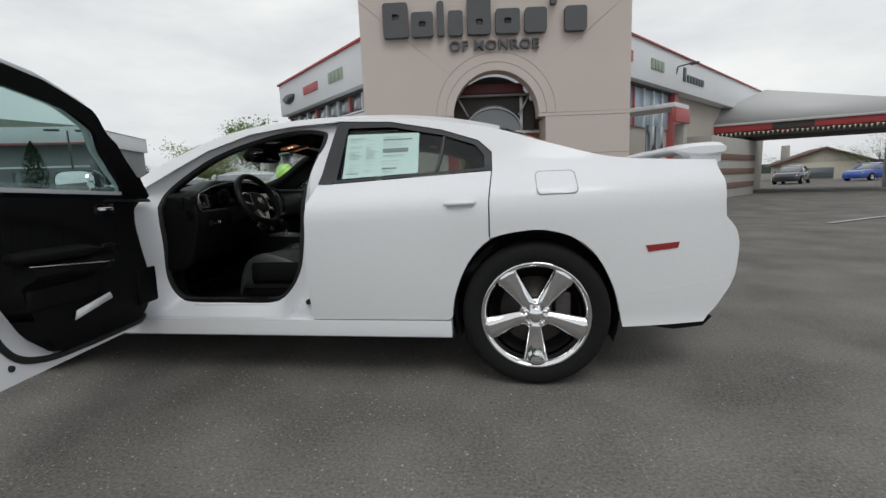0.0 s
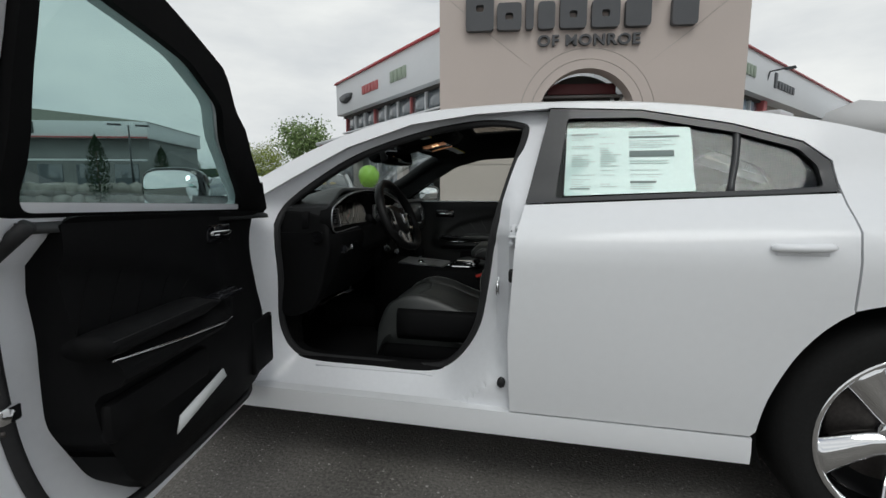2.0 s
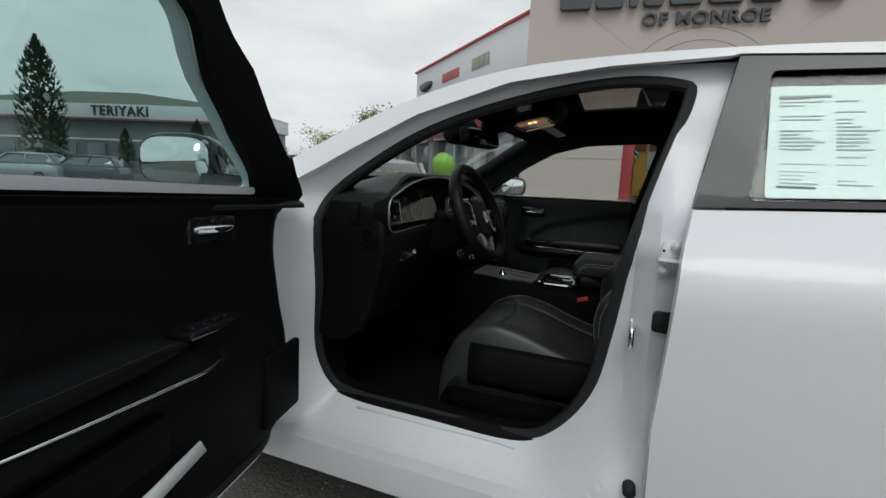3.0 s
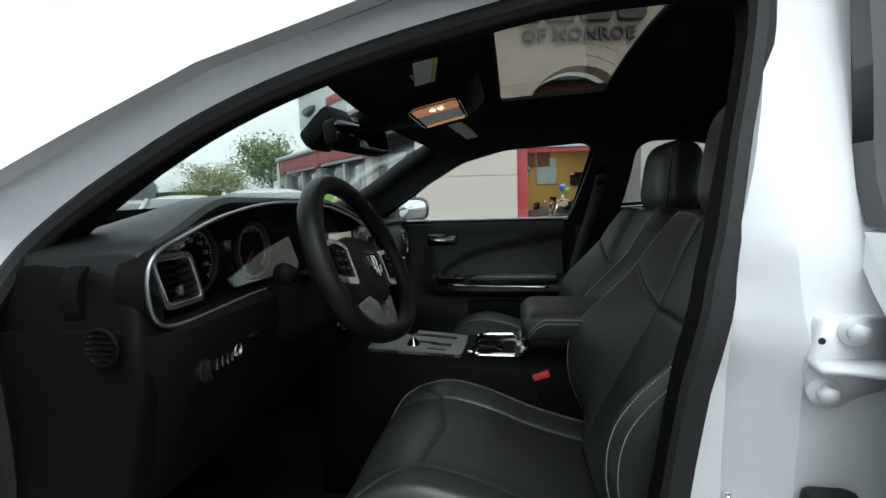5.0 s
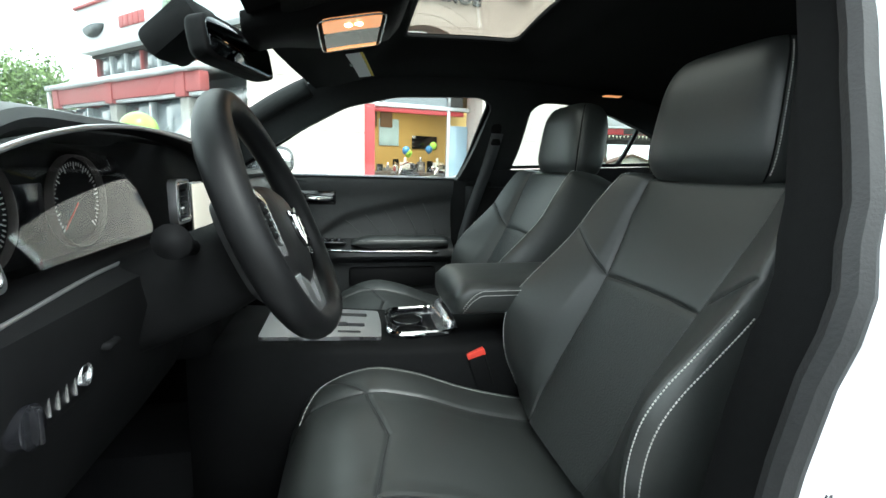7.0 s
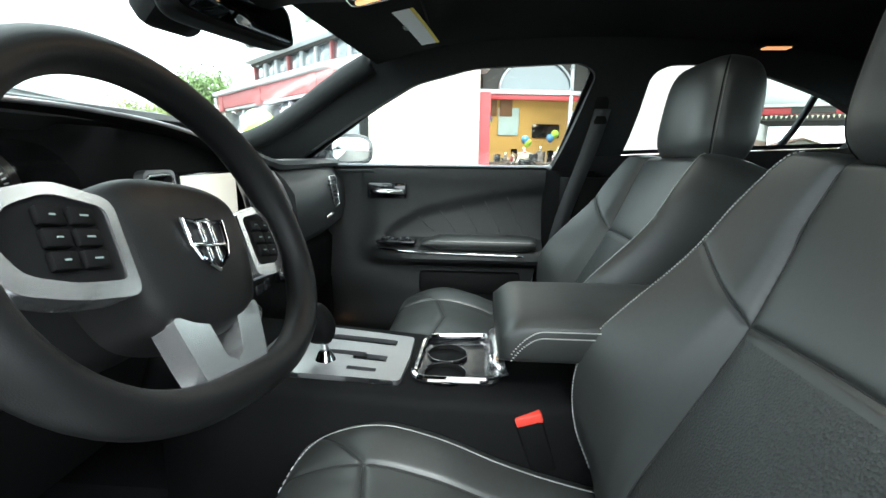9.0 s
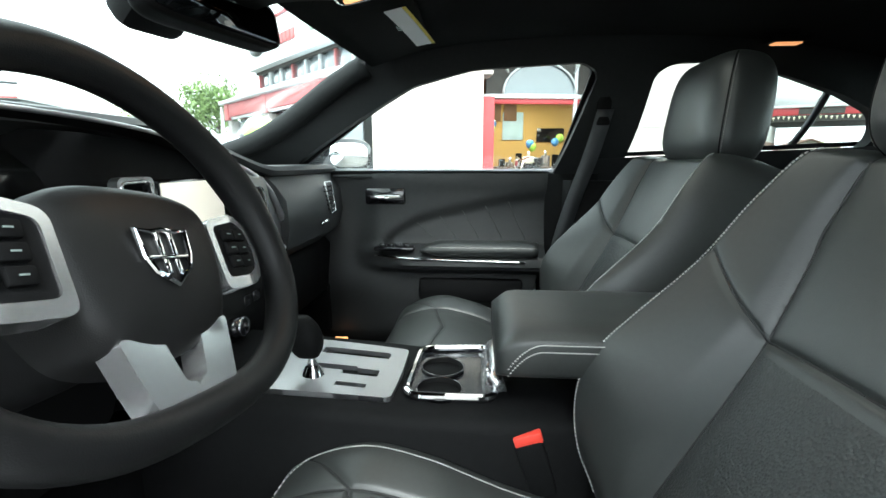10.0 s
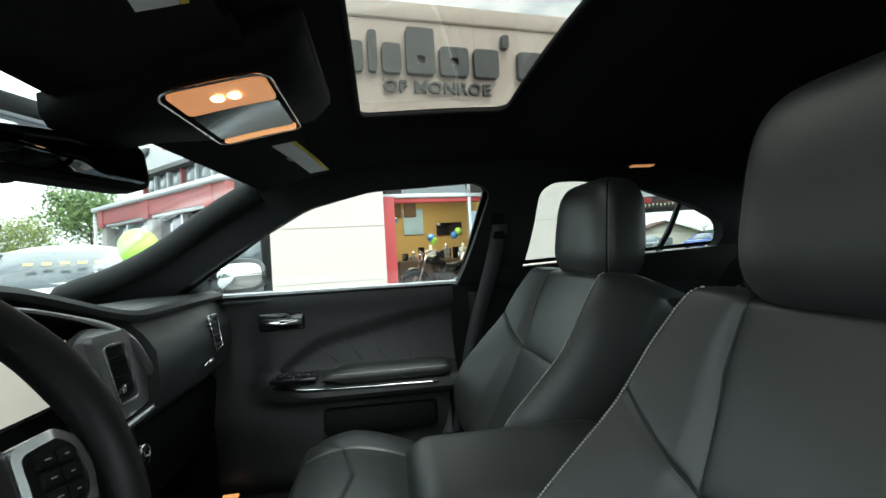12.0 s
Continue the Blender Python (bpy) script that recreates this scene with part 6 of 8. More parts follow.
# rear-view mirror
bm = bmesh.new()
rows = []
for t in np.linspace(0, 1, 9):
    x = -0.335 + 0.055 * t
    k = (0.45, 0.75, 0.9, 0.97, 1.0, 1.0, 1.0, 1.0, 0.985)[int(round(t * 8))]
    rows.append([(x, 0.128 * k * math.copysign(abs(math.cos(a)) ** 0.3, math.cos(a)), 1.268 + 0.040 * k * math.copysign(abs(math.sin(a)) ** 0.4, math.sin(a))) for a in np.linspace(0, 2 * math.pi, 32, endpoint=False)])
loft(bm, rows)
rv = part("rear_view_mirror", bm, BLACK, car, "rear-view mirror on the windshield")
bm = bmesh.new()
loft(bm, [[(x, 0.120 * math.copysign(abs(math.cos(a)) ** 0.3, math.cos(a)), 1.268 + 0.033 * math.copysign(abs(math.sin(a)) ** 0.4, math.sin(a))) for a in np.linspace(0, 2 * math.pi, 32, endpoint=False)] for x in (-0.281, -0.2785)])
part("mirror_glass", bm, DIMMED, rv, "dimmed mirror glass")
bm = bmesh.new()
tube(bm, [(-0.33, 0, 1.27), (-0.37, 0, 1.30), (-0.40, 0, 1.335)], [0.014, 0.012, 0.02], 10)
box(bm, (-0.395, 0.0, 1.318), (0.13, 0.11, 0.065), 0.02, m=Matrix.Rotation(radians(-28), 4, 'Y'))
part("mirror_mount", bm, BLACK, rv)
rv.matrix_basis = Matrix.Translation((-0.322, -0.006, 1.266)) @ Matrix.Rotation(radians(-16), 4, 'Z') @ Matrix.Rotation(radians(-9), 4, 'Y') @ Matrix.Translation((0.29, 0, -1.268))
# floor paper and pedals
bm = bmesh.new()
box(bm, (-0.20, -0.52, 0.358), (0.05, 0.035, 0.003), 0.001, m=Matrix.Rotation(0.4, 4, 'Z'))
part("floor_tag", bm, PAPER, car, "small white paper tag on the carpet")
for y_, w_ in ((-0.40, 0.10), (-0.26, 0.05)):
    bm = bmesh.new()
    box(bm, (-0.72, y_, 0.48), (0.02, w_, 0.09), 0.008, m=Matrix.Rotation(radians(25), 4, 'Y'))
    tube(bm, [(-0.73, y_, 0.50), (-0.82, y_, 0.66)], 0.01, 8)
    part("pedal", bm, BLACK, car)
# the dash ends inside the deep door seal
for ob in (dashboard, *dashboard.children_recursive):
    if ob.type == 'MESH' and ob.name.split(".")[0] != "gauge_digits":
        for v in ob.data.vertices:
            if v.co.y < -0.45:
                v.co.y = -0.45 + (v.co.y + 0.45) * 0.83

# ---------------------------------------------------------------- the place: materials
ASPHALT = surface("asphalt", (0.162, 0.153, 0.141), 0.9, vary=0.62, scale=1.3, fine=75, bump=1.0, bump_scale=95, spec=0.25)
ASPHALT.node_tree.nodes["Bump"].inputs["Distance"].default_value = 0.006
STUCCO = surface("beige_stucco", (0.60, 0.525, 0.485), 0.9, vary=0.05, scale=0.8, fine=60, bump=0.4, bump_scale=90, spec=0.2)
SIGN_DARK = surface("dark_grey_sign_letters", (0.085, 0.088, 0.095), 0.55, vary=0.15, scale=3)
SIDING = surface("white_metal_fascia", (0.72, 0.74, 0.76), 0.5, vary=0.04, scale=0.6, fine=20)
REDPAINT = surface("red_painted_metal", (0.42, 0.045, 0.05), 0.45, vary=0.10, scale=2)
PINKRED = surface("faded_red_trim", (0.45, 0.12, 0.12), 0.5, vary=0.12, scale=2)
ALU = surface("aluminium_frame", (0.62, 0.64, 0.66), 0.4, metal=0.6, vary=0.06)
PANE = surface("building_window_pane", (0.10, 0.12, 0.135), 0.04, vary=0.25, scale=0.5, coat=1.0, spec=0.9)
SHOWROOM = surface("showroom_yellow_wall", (0.55, 0.37, 0.13), 0.8, vary=0.12)
ROOFMETAL = surface("pale_metal_roof", (0.50, 0.50, 0.50), 0.45, vary=0.06, scale=0.8, fine=20)
CONCRETE = surface("concrete", (0.40, 0.385, 0.36), 0.9, vary=0.15, scale=2, bump=0.4, bump_scale=80)
DARKWOOD = surface("dark_soffit", (0.06, 0.055, 0.05), 0.8, vary=0.2)
LINE = surface("worn_line_paint", (0.42, 0.42, 0.41), 0.8, vary=0.3, scale=14, fine=120)
LEAF = surface("leaves_green", (0.17, 0.25, 0.085), 0.6, vary=0.25, island=0.45)
LEAF_Y = surface("leaves_yellow_green", (0.22, 0.27, 0.055), 0.6, vary=0.25, island=0.45)
LEAF_D = surface("leaves_dark", (0.022, 0.045, 0.020), 0.7, vary=0.3, island=0.5)
BARK = surface("bark", (0.09, 0.07, 0.05), 0.9, vary=0.3, bump=0.8, bump_scale=60)
ROCK = surface("grey_rock", (0.22, 0.21, 0.195), 0.9, vary=0.3, scale=2, bump=0.8, bump_scale=20, island=0.35)
HILL = surface("wooded_hill", (0.030, 0.048, 0.034), 0.95, vary=0.5, scale=0.06, fine=1.2, spec=0.1)
BALLOON_G = surface("lime_balloon_rubber", (0.42, 0.80, 0.12), 0.25, vary=0.04, coat=0.4)
BALLOON_B = surface("blue_balloon_rubber", (0.10, 0.30, 0.70), 0.25, vary=0.04, coat=0.4)
# glass with the sky's blue reflection painted into its base colour
SKYPANE = surface("sky_reflection_pane", (0.30, 0.40, 0.48), 0.05, vary=0.2, scale=0.7, coat=1.0)

# ---------------------------------------------------------------- ground
bm = bmesh.new()
n = 60
grid = []
for i in range(n + 1):
    row = []
    for j in range(n + 1):
        u, v = 2 * i / n - 1, 2 * j / n - 1
        x, y = 900 * u * abs(u) ** 2, 900 * v * abs(v) ** 2
        row.append(bm.verts.new((x, y, 0.012 * noise.noise(Vector((x * 0.2, y * 0.2, 0))) * min(1, (abs(x) + abs(y)) / 8))))
    grid.append(row)
for i in range(n):
    for j in range(n):
        bm.faces.new((grid[i][j], grid[i + 1][j], grid[i + 1][j + 1], grid[i][j + 1]))
tagged(link("ground", bm, ASPHALT), "worn grey asphalt car park with fine stones", "ground", kind="structure")
# loose grit on the asphalt
bm = bmesh.new()
rg = random.Random(4)
for k in range(26000):
    x, y = rg.uniform(-2.5, 5), rg.uniform(-3.2, -0.4)
    r = rg.uniform(0.0015, 0.0038) + 0.0035 * rg.random() ** 8
    vs = [bm.verts.new((x + r * math.cos(a) * rg.uniform(0.7, 1.2), y + r * math.sin(a) * rg.uniform(0.7, 1.2), 0.001)) for a in (0, 1.6, 3.1, 4.7)]
    t = bm.verts.new((x, y, r * 0.9))
    for i in range(4):
        bm.faces.new((vs[i], vs[(i + 1) % 4], t))
tagged(link("loose_grit", bm, surface("pale_grit", (0.24, 0.23, 0.215), 0.9, island=0.8), smooth=False), "scattered pale stone grit on the asphalt", "grit", kind="stuff")
for k, (x, y, a, ln) in enumerate(((9.4, 7.6, 32, 4.5), (12.5, 7.2, 30, 4.5), (15.6, 6.8, 28, 4.5), (6.2, 14.5, 34, 4.5))):
    bm = bmesh.new()
    box(bm, (0, 0, 0), (ln, 0.10, 0.004))
    ob = tagged(link("parking_line", bm, LINE), "worn white parking line painted on the asphalt", "parking line", "parking lines")
    ob.matrix_world = Matrix.Translation((x, y, 0.014)) @ Matrix.Rotation(radians(a), 4, 'Z')

# ---------------------------------------------------------------- entrance tower
TA = math.atan2(0.133, 0.991)
TW = Matrix.Translation((1.195, 6.775, 0)) @ Matrix.Scale(1.015, 4) @ Matrix.Rotation(TA, 4, 'Z')
tower = empty("entrance_tower", "beige stucco entrance tower with arched doorway and dark sign", "building")
tower.matrix_world = TW
W0, W1, TH = -2.745, 2.78, 5.16
AR, AZ = 0.885, 2.40


def tower_part(name, bm, mt, label="", parent=None):
    return part(name, bm, mt, parent if parent is not None else tower, label)


arch = [(-AR, -0.05)] + [(-AR * math.cos(a), AZ + AR * math.sin(a)) for a in np.linspace(0, math.pi, 33)] + [(AR, -0.05)]
# panels of the front, joints recessed between them
zs_j = [-0.05, 0.70, 1.55, 2.33]


def block(poly, nm="facade_panel"):
    tower_part(nm, panel(poly, [], lambda x, z: (x, 0, z), lambda x, z: (x, 0.35, z), 0.35), STUCCO)


for xa, xb in ((W0, -AR), (AR, W1)):
    block([(xa, 2.336), (xb, 2.336), (xb, AZ), (xa, AZ)])
tower_part("core", panel([(W0 + 0.02, -0.05), (-1.05, -0.05), (-1.05, 2.33), (-AR - 0.02, 2.33)] + [(-(AR + 0.02) * math.cos(a), AZ + (AR + 0.02) * math.sin(a)) for a in np.linspace(0, math.pi, 33)] + [(AR + 0.02, 2.33), (1.05, 2.33), (1.05, -0.05), (W1 - 0.02, -0.05), (W1 - 0.02, TH - 0.02), (W0 + 0.02, TH - 0.02)], [], lambda x, z: (x, 0.012, z), lambda x, z: (x, 0.4, z), 0.5), CONCRETE)
for za, zb in zip(zs_j, zs_j[1:]):
    for xa, xb in ((W0, -1.03), (1.03, W1)):
        block([(xa, za + 0.006), (xb, za + 0.006), (xb, zb - 0.006), (xa, zb - 0.006)])
# arch rings
for r0, r1, dy in ((AR, 1.040, 0.0), (1.052, 1.235, 0.004)):
    ring = [(-r1 * math.cos(a), AZ + 0.006 + r1 * math.sin(a)) for a in np.linspace(0, math.pi, 37)] + [(r0 * math.cos(a), AZ + 0.006 + r0 * math.sin(a)) for a in np.linspace(0, math.pi, 37)]
    tower_part("arch_ring", panel(ring, [], lambda x, z: (x, dy - 0.010, z), lambda x, z: (x, 0.35, z), 0.3), STUCCO)
ro = 1.247
q = math.radians(45)
pl = (-ro * math.cos(math.radians(42)), AZ + ro * math.sin(math.radians(42)))
pr = (-pl[0], pl[1])
left_arc = [(-ro * math.cos(a), AZ + 0.006 + ro * math.sin(a)) for a in np.linspace(0, math.radians(42), 12)]
top_arc = [(-ro * math.cos(a), AZ + 0.006 + ro * math.sin(a)) for a in np.linspace(math.radians(42), math.radians(138), 24)]
right_arc = [(-ro * math.cos(a), AZ + 0.006 + ro * math.sin(a)) for a in np.linspace(math.radians(138), math.pi, 12)]
block([(W0, AZ + 0.006)] + left_arc + [(pl[0] - 0.9, pl[1] + 0.70), (W0, pl[1] + 0.70 + 0.78)])
block([(W0, pl[1] + 0.712 + 0.78), (pl[0] - 0.893, pl[1] + 0.708)] + top_arc + [(pr[0] + 0.893, pr[1] + 0.708), (W1, pr[1] + 0.712 + 0.78), (W1, 4.86), (W0, 4.86)])
block([(W1, AZ + 0.006), (W1, pr[1] + 0.70 + 0.78), (pr[0] + 0.9, pr[1] + 0.70)] + right_arc)
bm = bmesh.new()
box(bm, ((W0 + W1) / 2, 0.16, 5.02), (W1 - W0 + 0.06, 0.42, 0.28), 0.02)
box(bm, ((W0 + W1) / 2, 0.15, 4.885), (W1 - W0 + 0.02, 0.36, 0.03), 0.005)
tower_part("cornice", bm, STUCCO)
for s_, xw in ((-1, W0), (1, W1)):
    bm = bmesh.new()
    box(bm, (xw - s_ * 0.125, 2.3, TH / 2), (0.25, 3.9, TH), 0.01)
    tower_part("side_wall", bm, STUCCO)
bm = bmesh.new()
box(bm, ((W0 + W1) / 2, 2.2, TH - 0.2), (W1 - W0 - 0.1, 3.8, 0.2), 0.01)
tower_part("roof_slab", bm, CONCRETE)
bm = bmesh.new()
for x in (-1.12, 1.12):
    box(bm, (x, 0.57, 1.16), (0.16, 0.36, 2.32))
tower_part("door_reveal", bm, STUCCO)
# name over the arch: plain blocks the size of each letter, and the town's name in letters
sign = tower_part("name_sign", bmesh.new(), SIGN_DARK, "raised dark grey sign of plain letter blocks")


def letter(x0, x1, z0, z1, r=0.06, hole=None):
    bm = bmesh.new()
    poly = rounded([(x0, z0), (x1, z0), (x1, z1), (x0, z1)], r, 4)
    panel_bm = panel(poly, [rounded([(hole[0], hole[2]), (hole[1], hole[2]), (hole[1], hole[3]), (hole[0], hole[3])], 0.04, 3)] if hole else [], lambda x, z: (x, -0.13, z), lambda x, z: (x, -0.02, z), 0.25)
    bm.free()
    part("letter_block", panel_bm, SIGN_DARK, sign)


BZ = 3.965
for x0, x1, h, hl in ((-2.25, -1.74, 0.66, 1), (-1.68, -1.24, 0.47, 1), (-1.16, -1.02, 0.66, 0), (-0.94, -0.64, 0.47, 0), (-0.55, -0.08, 0.75, 2), (0.01, 0.50, 0.47, 1), (0.60, 1.04, 0.47, 0), (1.12, 1.24, -0.2, 0), (1.40, 1.84, 0.47, 0)):
    if h < 0:
        letter(x0, x1, BZ + 0.52, BZ + 0.74, 0.03)
    else:
        xm, zm = (x0 + x1) / 2, BZ + 0.235
        letter(x0, x1, BZ, BZ + h, 0.07, (xm - 0.07, xm + 0.07, zm - 0.06 + (0.15 if h == 0.66 else 0), zm + 0.06 + (0.15 if h == 0.66 else 0)) if hl else None)


def words(text, size, mt, m, depth=0.02, name="lettering", parent=None, label="", spacing=1.0, sx=1.0):
    cu = bpy.data.curves.new(name, 'FONT')
    cu.body, cu.size, cu.extrude, cu.align_x = text, size, depth, 'CENTER'
    cu.space_character = spacing
    cu.resolution_u = 3
    cu.offset = size * 0.018
    tmp = bpy.data.objects.new(name, cu)
    me = bpy.data.meshes.new_from_object(tmp)
    bpy.data.objects.remove(tmp)
    me.materials.clear()
    me.materials.append(mt)
    ob = new(name, me)
    if parent is not None:
        ob.parent = parent
    ob.matrix_basis = m @ Matrix.Diagonal((sx, 1, 1, 1))
    if label:
        ob["label"] = label
    return ob


for tx, x_ in (("OF", -0.745), ("MONROE", 0.225)):
    words(tx, 0.265, SIGN_DARK, pose(x_, -0.045, 3.685, 90, 0, 0), 0.03, "town_lettering", tower, "dark raised capital letters", 1.08, 1.12)
# door in the arch: red frame, glass above
bm = bmesh.new()
box(bm, (-0.915, 0.46, 1.02), (0.23, 0.30, 2.06), 0.01)
box(bm, (0.06, 0.62, 2.01), (1.72, 0.06, 0.08), 0.008)
tower_part("door_frame", bm, REDPAINT, "red door frame")
bm = bmesh.new()
box(bm, (0.0, 0.60, 2.09), (2.06, 0.08, 0.07), 0.008)
box(bm, (0.62, 0.60, 1.6), (0.06, 0.06, 3.2), 0.008)
tower_part("transom_bar", bm, ALU, "pale transom bar")
fan = [(-0.60 * math.cos(a), 2.13 + 0.56 * math.sin(a)) for a in np.linspace(0, math.pi, 24)]
around = [(-0.90, 2.128), (-0.601, 2.128)] + [(-0.601 * math.cos(a), 2.13 + 0.562 * math.sin(a)) for a in np.linspace(0, math.pi, 24)] + [(0.601, 2.128), (0.90, 2.128)] + [(0.90 * math.cos(a), AZ + 0.90 * math.sin(a)) for a in np.linspace(0, math.pi, 24)]
tower_part("arch_infill", panel(around, [], lambda x, z: (x, 0.61, z), lambda x, z: (x, 0.66, z), 0.3), DARKWOOD, "dark panel round the half-round window")
bm = bmesh.new()
box(bm, (0, 0.52, 3.02), (1.30, 0.10, 0.20), 0.01)
tower_part("red_beam", bm, surface("dark_red_beam", (0.10, 0.02, 0.022), 0.6))
bm = bmesh.new()
box(bm, (0, 0.50, 2.88), (1.60, 0.08, 0.05), 0.008)
tower_part("arch_rail", bm, surface("grey_rail", (0.20, 0.19, 0.18), 0.6))
tower_part("fan_light", panel(fan, [], lambda x, z: (x, 0.60, z), lambda x, z: (x, 0.615, z), 0.4), PANE, "dark arched glass above the door")
bm = bmesh.new()
tube(bm, [(-0.62 * math.cos(a), 0.56, 2.13 + 0.50 * math.sin(a)) for a in np.linspace(0, math.pi, 20)], 0.02, 6)
tube(bm, [(-0.80, 0.50, 2.9), (-0.55, 0.50, 2.45)], 0.02, 6)
tube(bm, [(0.55, 0.50, 2.45), (0.80, 0.50, 2.9)], 0.02, 6)
tower_part("fan_bars", bm, ALU)
tower_part("glass_door", panel([(0.66, 0.02), (1.02, 0.02), (1.02, 1.80), (0.66, 1.80)], [], lambda x, z: (x, 0.62, z), lambda x, z: (x, 0.63, z), 0.5), SKYPANE, "glass side pane")

# showroom behind the door
room = empty("showroom_interior", "yellow-walled showroom with a counter seen through the doorway", "room", kind="structure")
room.matrix_world = TW
bm = bmesh.new()
box(bm, (0.2, 5.2, 1.5), (6.0, 0.1, 3.4))
part("back_wall", bm, SHOWROOM, room)
bm = bmesh.new()
box(bm, (-1.15, 2.6, 1.5), (0.12, 3.6, 3.4))
part("red_side_wall", bm, REDPAINT, room)
bm = bmesh.new()
box(bm, (-0.42, 3.1, 1.3), (0.10, 0.10, 2.6))
part("post", bm, surface("orange_wood", (0.42, 0.20, 0.06), 0.6), room)
bm = bmesh.new()
box(bm, (0.4, 3.2, 2.72), (4.2, 5.0, 0.12))
part("ceiling_slab", bm, DARKWOOD, room)
bm = bmesh.new()
box(bm, (0.2, 3.2, 0.02), (6.0, 5.0, 0.05))
part("room_floor", bm, CONCRETE, room)
tagged(room)
# unseen fill light added under the ceiling to brighten the showroom
lamp = new("showroom_lamp", bpy.data.lights.new("showroom_lamp", 'AREA'))
lamp.data.energy, lamp.data.size, lamp.data.color = 24, 1.6, (1.0, 0.87, 0.66)
lamp.matrix_world = TW @ pose(0.5, 3.4, 2.6)


def board(name, c, s, mt, label, cat, bevel=0.01, m=TW):
    bm = bmesh.new()
    box(bm, (0, 0, 0), s, bevel)
    ob = tagged(link(name, bm, mt), label, cat)
    ob.matrix_world = m @ Matrix.Translation(c)
    return ob


board("wall_poster", (0.52, 5.12, 1.95), (0.56, 0.02, 0.72), surface("pale_blue_poster", (0.42, 0.58, 0.68), 0.6, vary=0.35, scale=4), "pale blue printed poster on the yellow wall", "poster")
board("dark_wall_sign", (1.55, 5.12, 1.72), (0.75, 0.03, 0.36), GLOSSY, "black framed sign on the yellow wall", "sign")
board("reception_counter", (0.9, 3.9, 0.45), (2.2, 0.6, 0.9), surface("counter_laminate", (0.10, 0.065, 0.04), 0.5), "dark brown reception counter in the showroom", "counter", 0.03)
for k in range(2):
    board("wall_cabinet_panel", (0.02 + 0.42 * k, 5.10, 2.30), (0.34, 0.04, 0.44), surface("brown_panel", (0.16, 0.09, 0.05), 0.6), "brown square panel high on the yellow wall", "wall panel")


def balloon(c, r, mt, label, group, string=0.5):
    bm = lathe(bmesh.new(), [(0.001, 1.0 * r)] + [(r * math.sin(a), r * math.cos(a) * (1.0 if a < math.pi / 2 else 1.22)) for a in np.linspace(0.15, math.pi - 0.12, 16)] + [(0.03 * r, -1.26 * r), (0.12 * r, -1.36 * r), (0.001, -1.34 * r)], 24)
    tube(bm, [(0.01 * math.sin(6 * t), 0.0, -1.34 * r - string * t) for t in np.linspace(0, 1, 8)], 0.0015, 4)
    ob = tagged(link("balloon", bm, mt), label, "balloon", group)
    ob.matrix_world = Matrix.Translation(c)
    return ob


rb = random.Random(3)
for k, (x, y, z, g) in enumerate(((-0.52, 2.4, 1.70, 1), (-0.48, 2.5, 1.80, 0), (0.72, 4.0, 1.45, 0), (0.78, 4.0, 1.38, 1), (1.5, 4.5, 1.52, 0), (1.62, 4.5, 1.62, 1))):
    balloon(TW @ Vector((x, y, z)), 0.10, BALLOON_G if g else BALLOON_B, "lime green party balloon inside the showroom" if g else "blue party balloon inside the showroom", "showroom balloons")
for k in range(9):
    bm = bmesh.new()
    w_, d_, h_ = rb.uniform(0.08, 0.3), rb.uniform(0.1, 0.25), rb.uniform(0.1, 0.32)
    box(bm, (0, 0, h_ / 2), (w_, d_, h_), 0.015)
    if k % 2:
        cyl(bm, (0, 0, h_), (0, 0, h_ + 0.12), 0.04, 0.03, 10)
    ob = tagged(link("counter_item", bm, (GLOSSY, SATIN, BLACK, PAPER)[k % 4]), "small dark item of desk equipment on the counter", "desk item", "counter items")
    ob.matrix_world = TW @ Matrix.Translation((0.0 + 0.22 * k, 3.85 + 0.05 * (k % 3), 0.9)) @ Matrix.Rotation(rb.uniform(-0.5, 0.5), 4, 'Z')


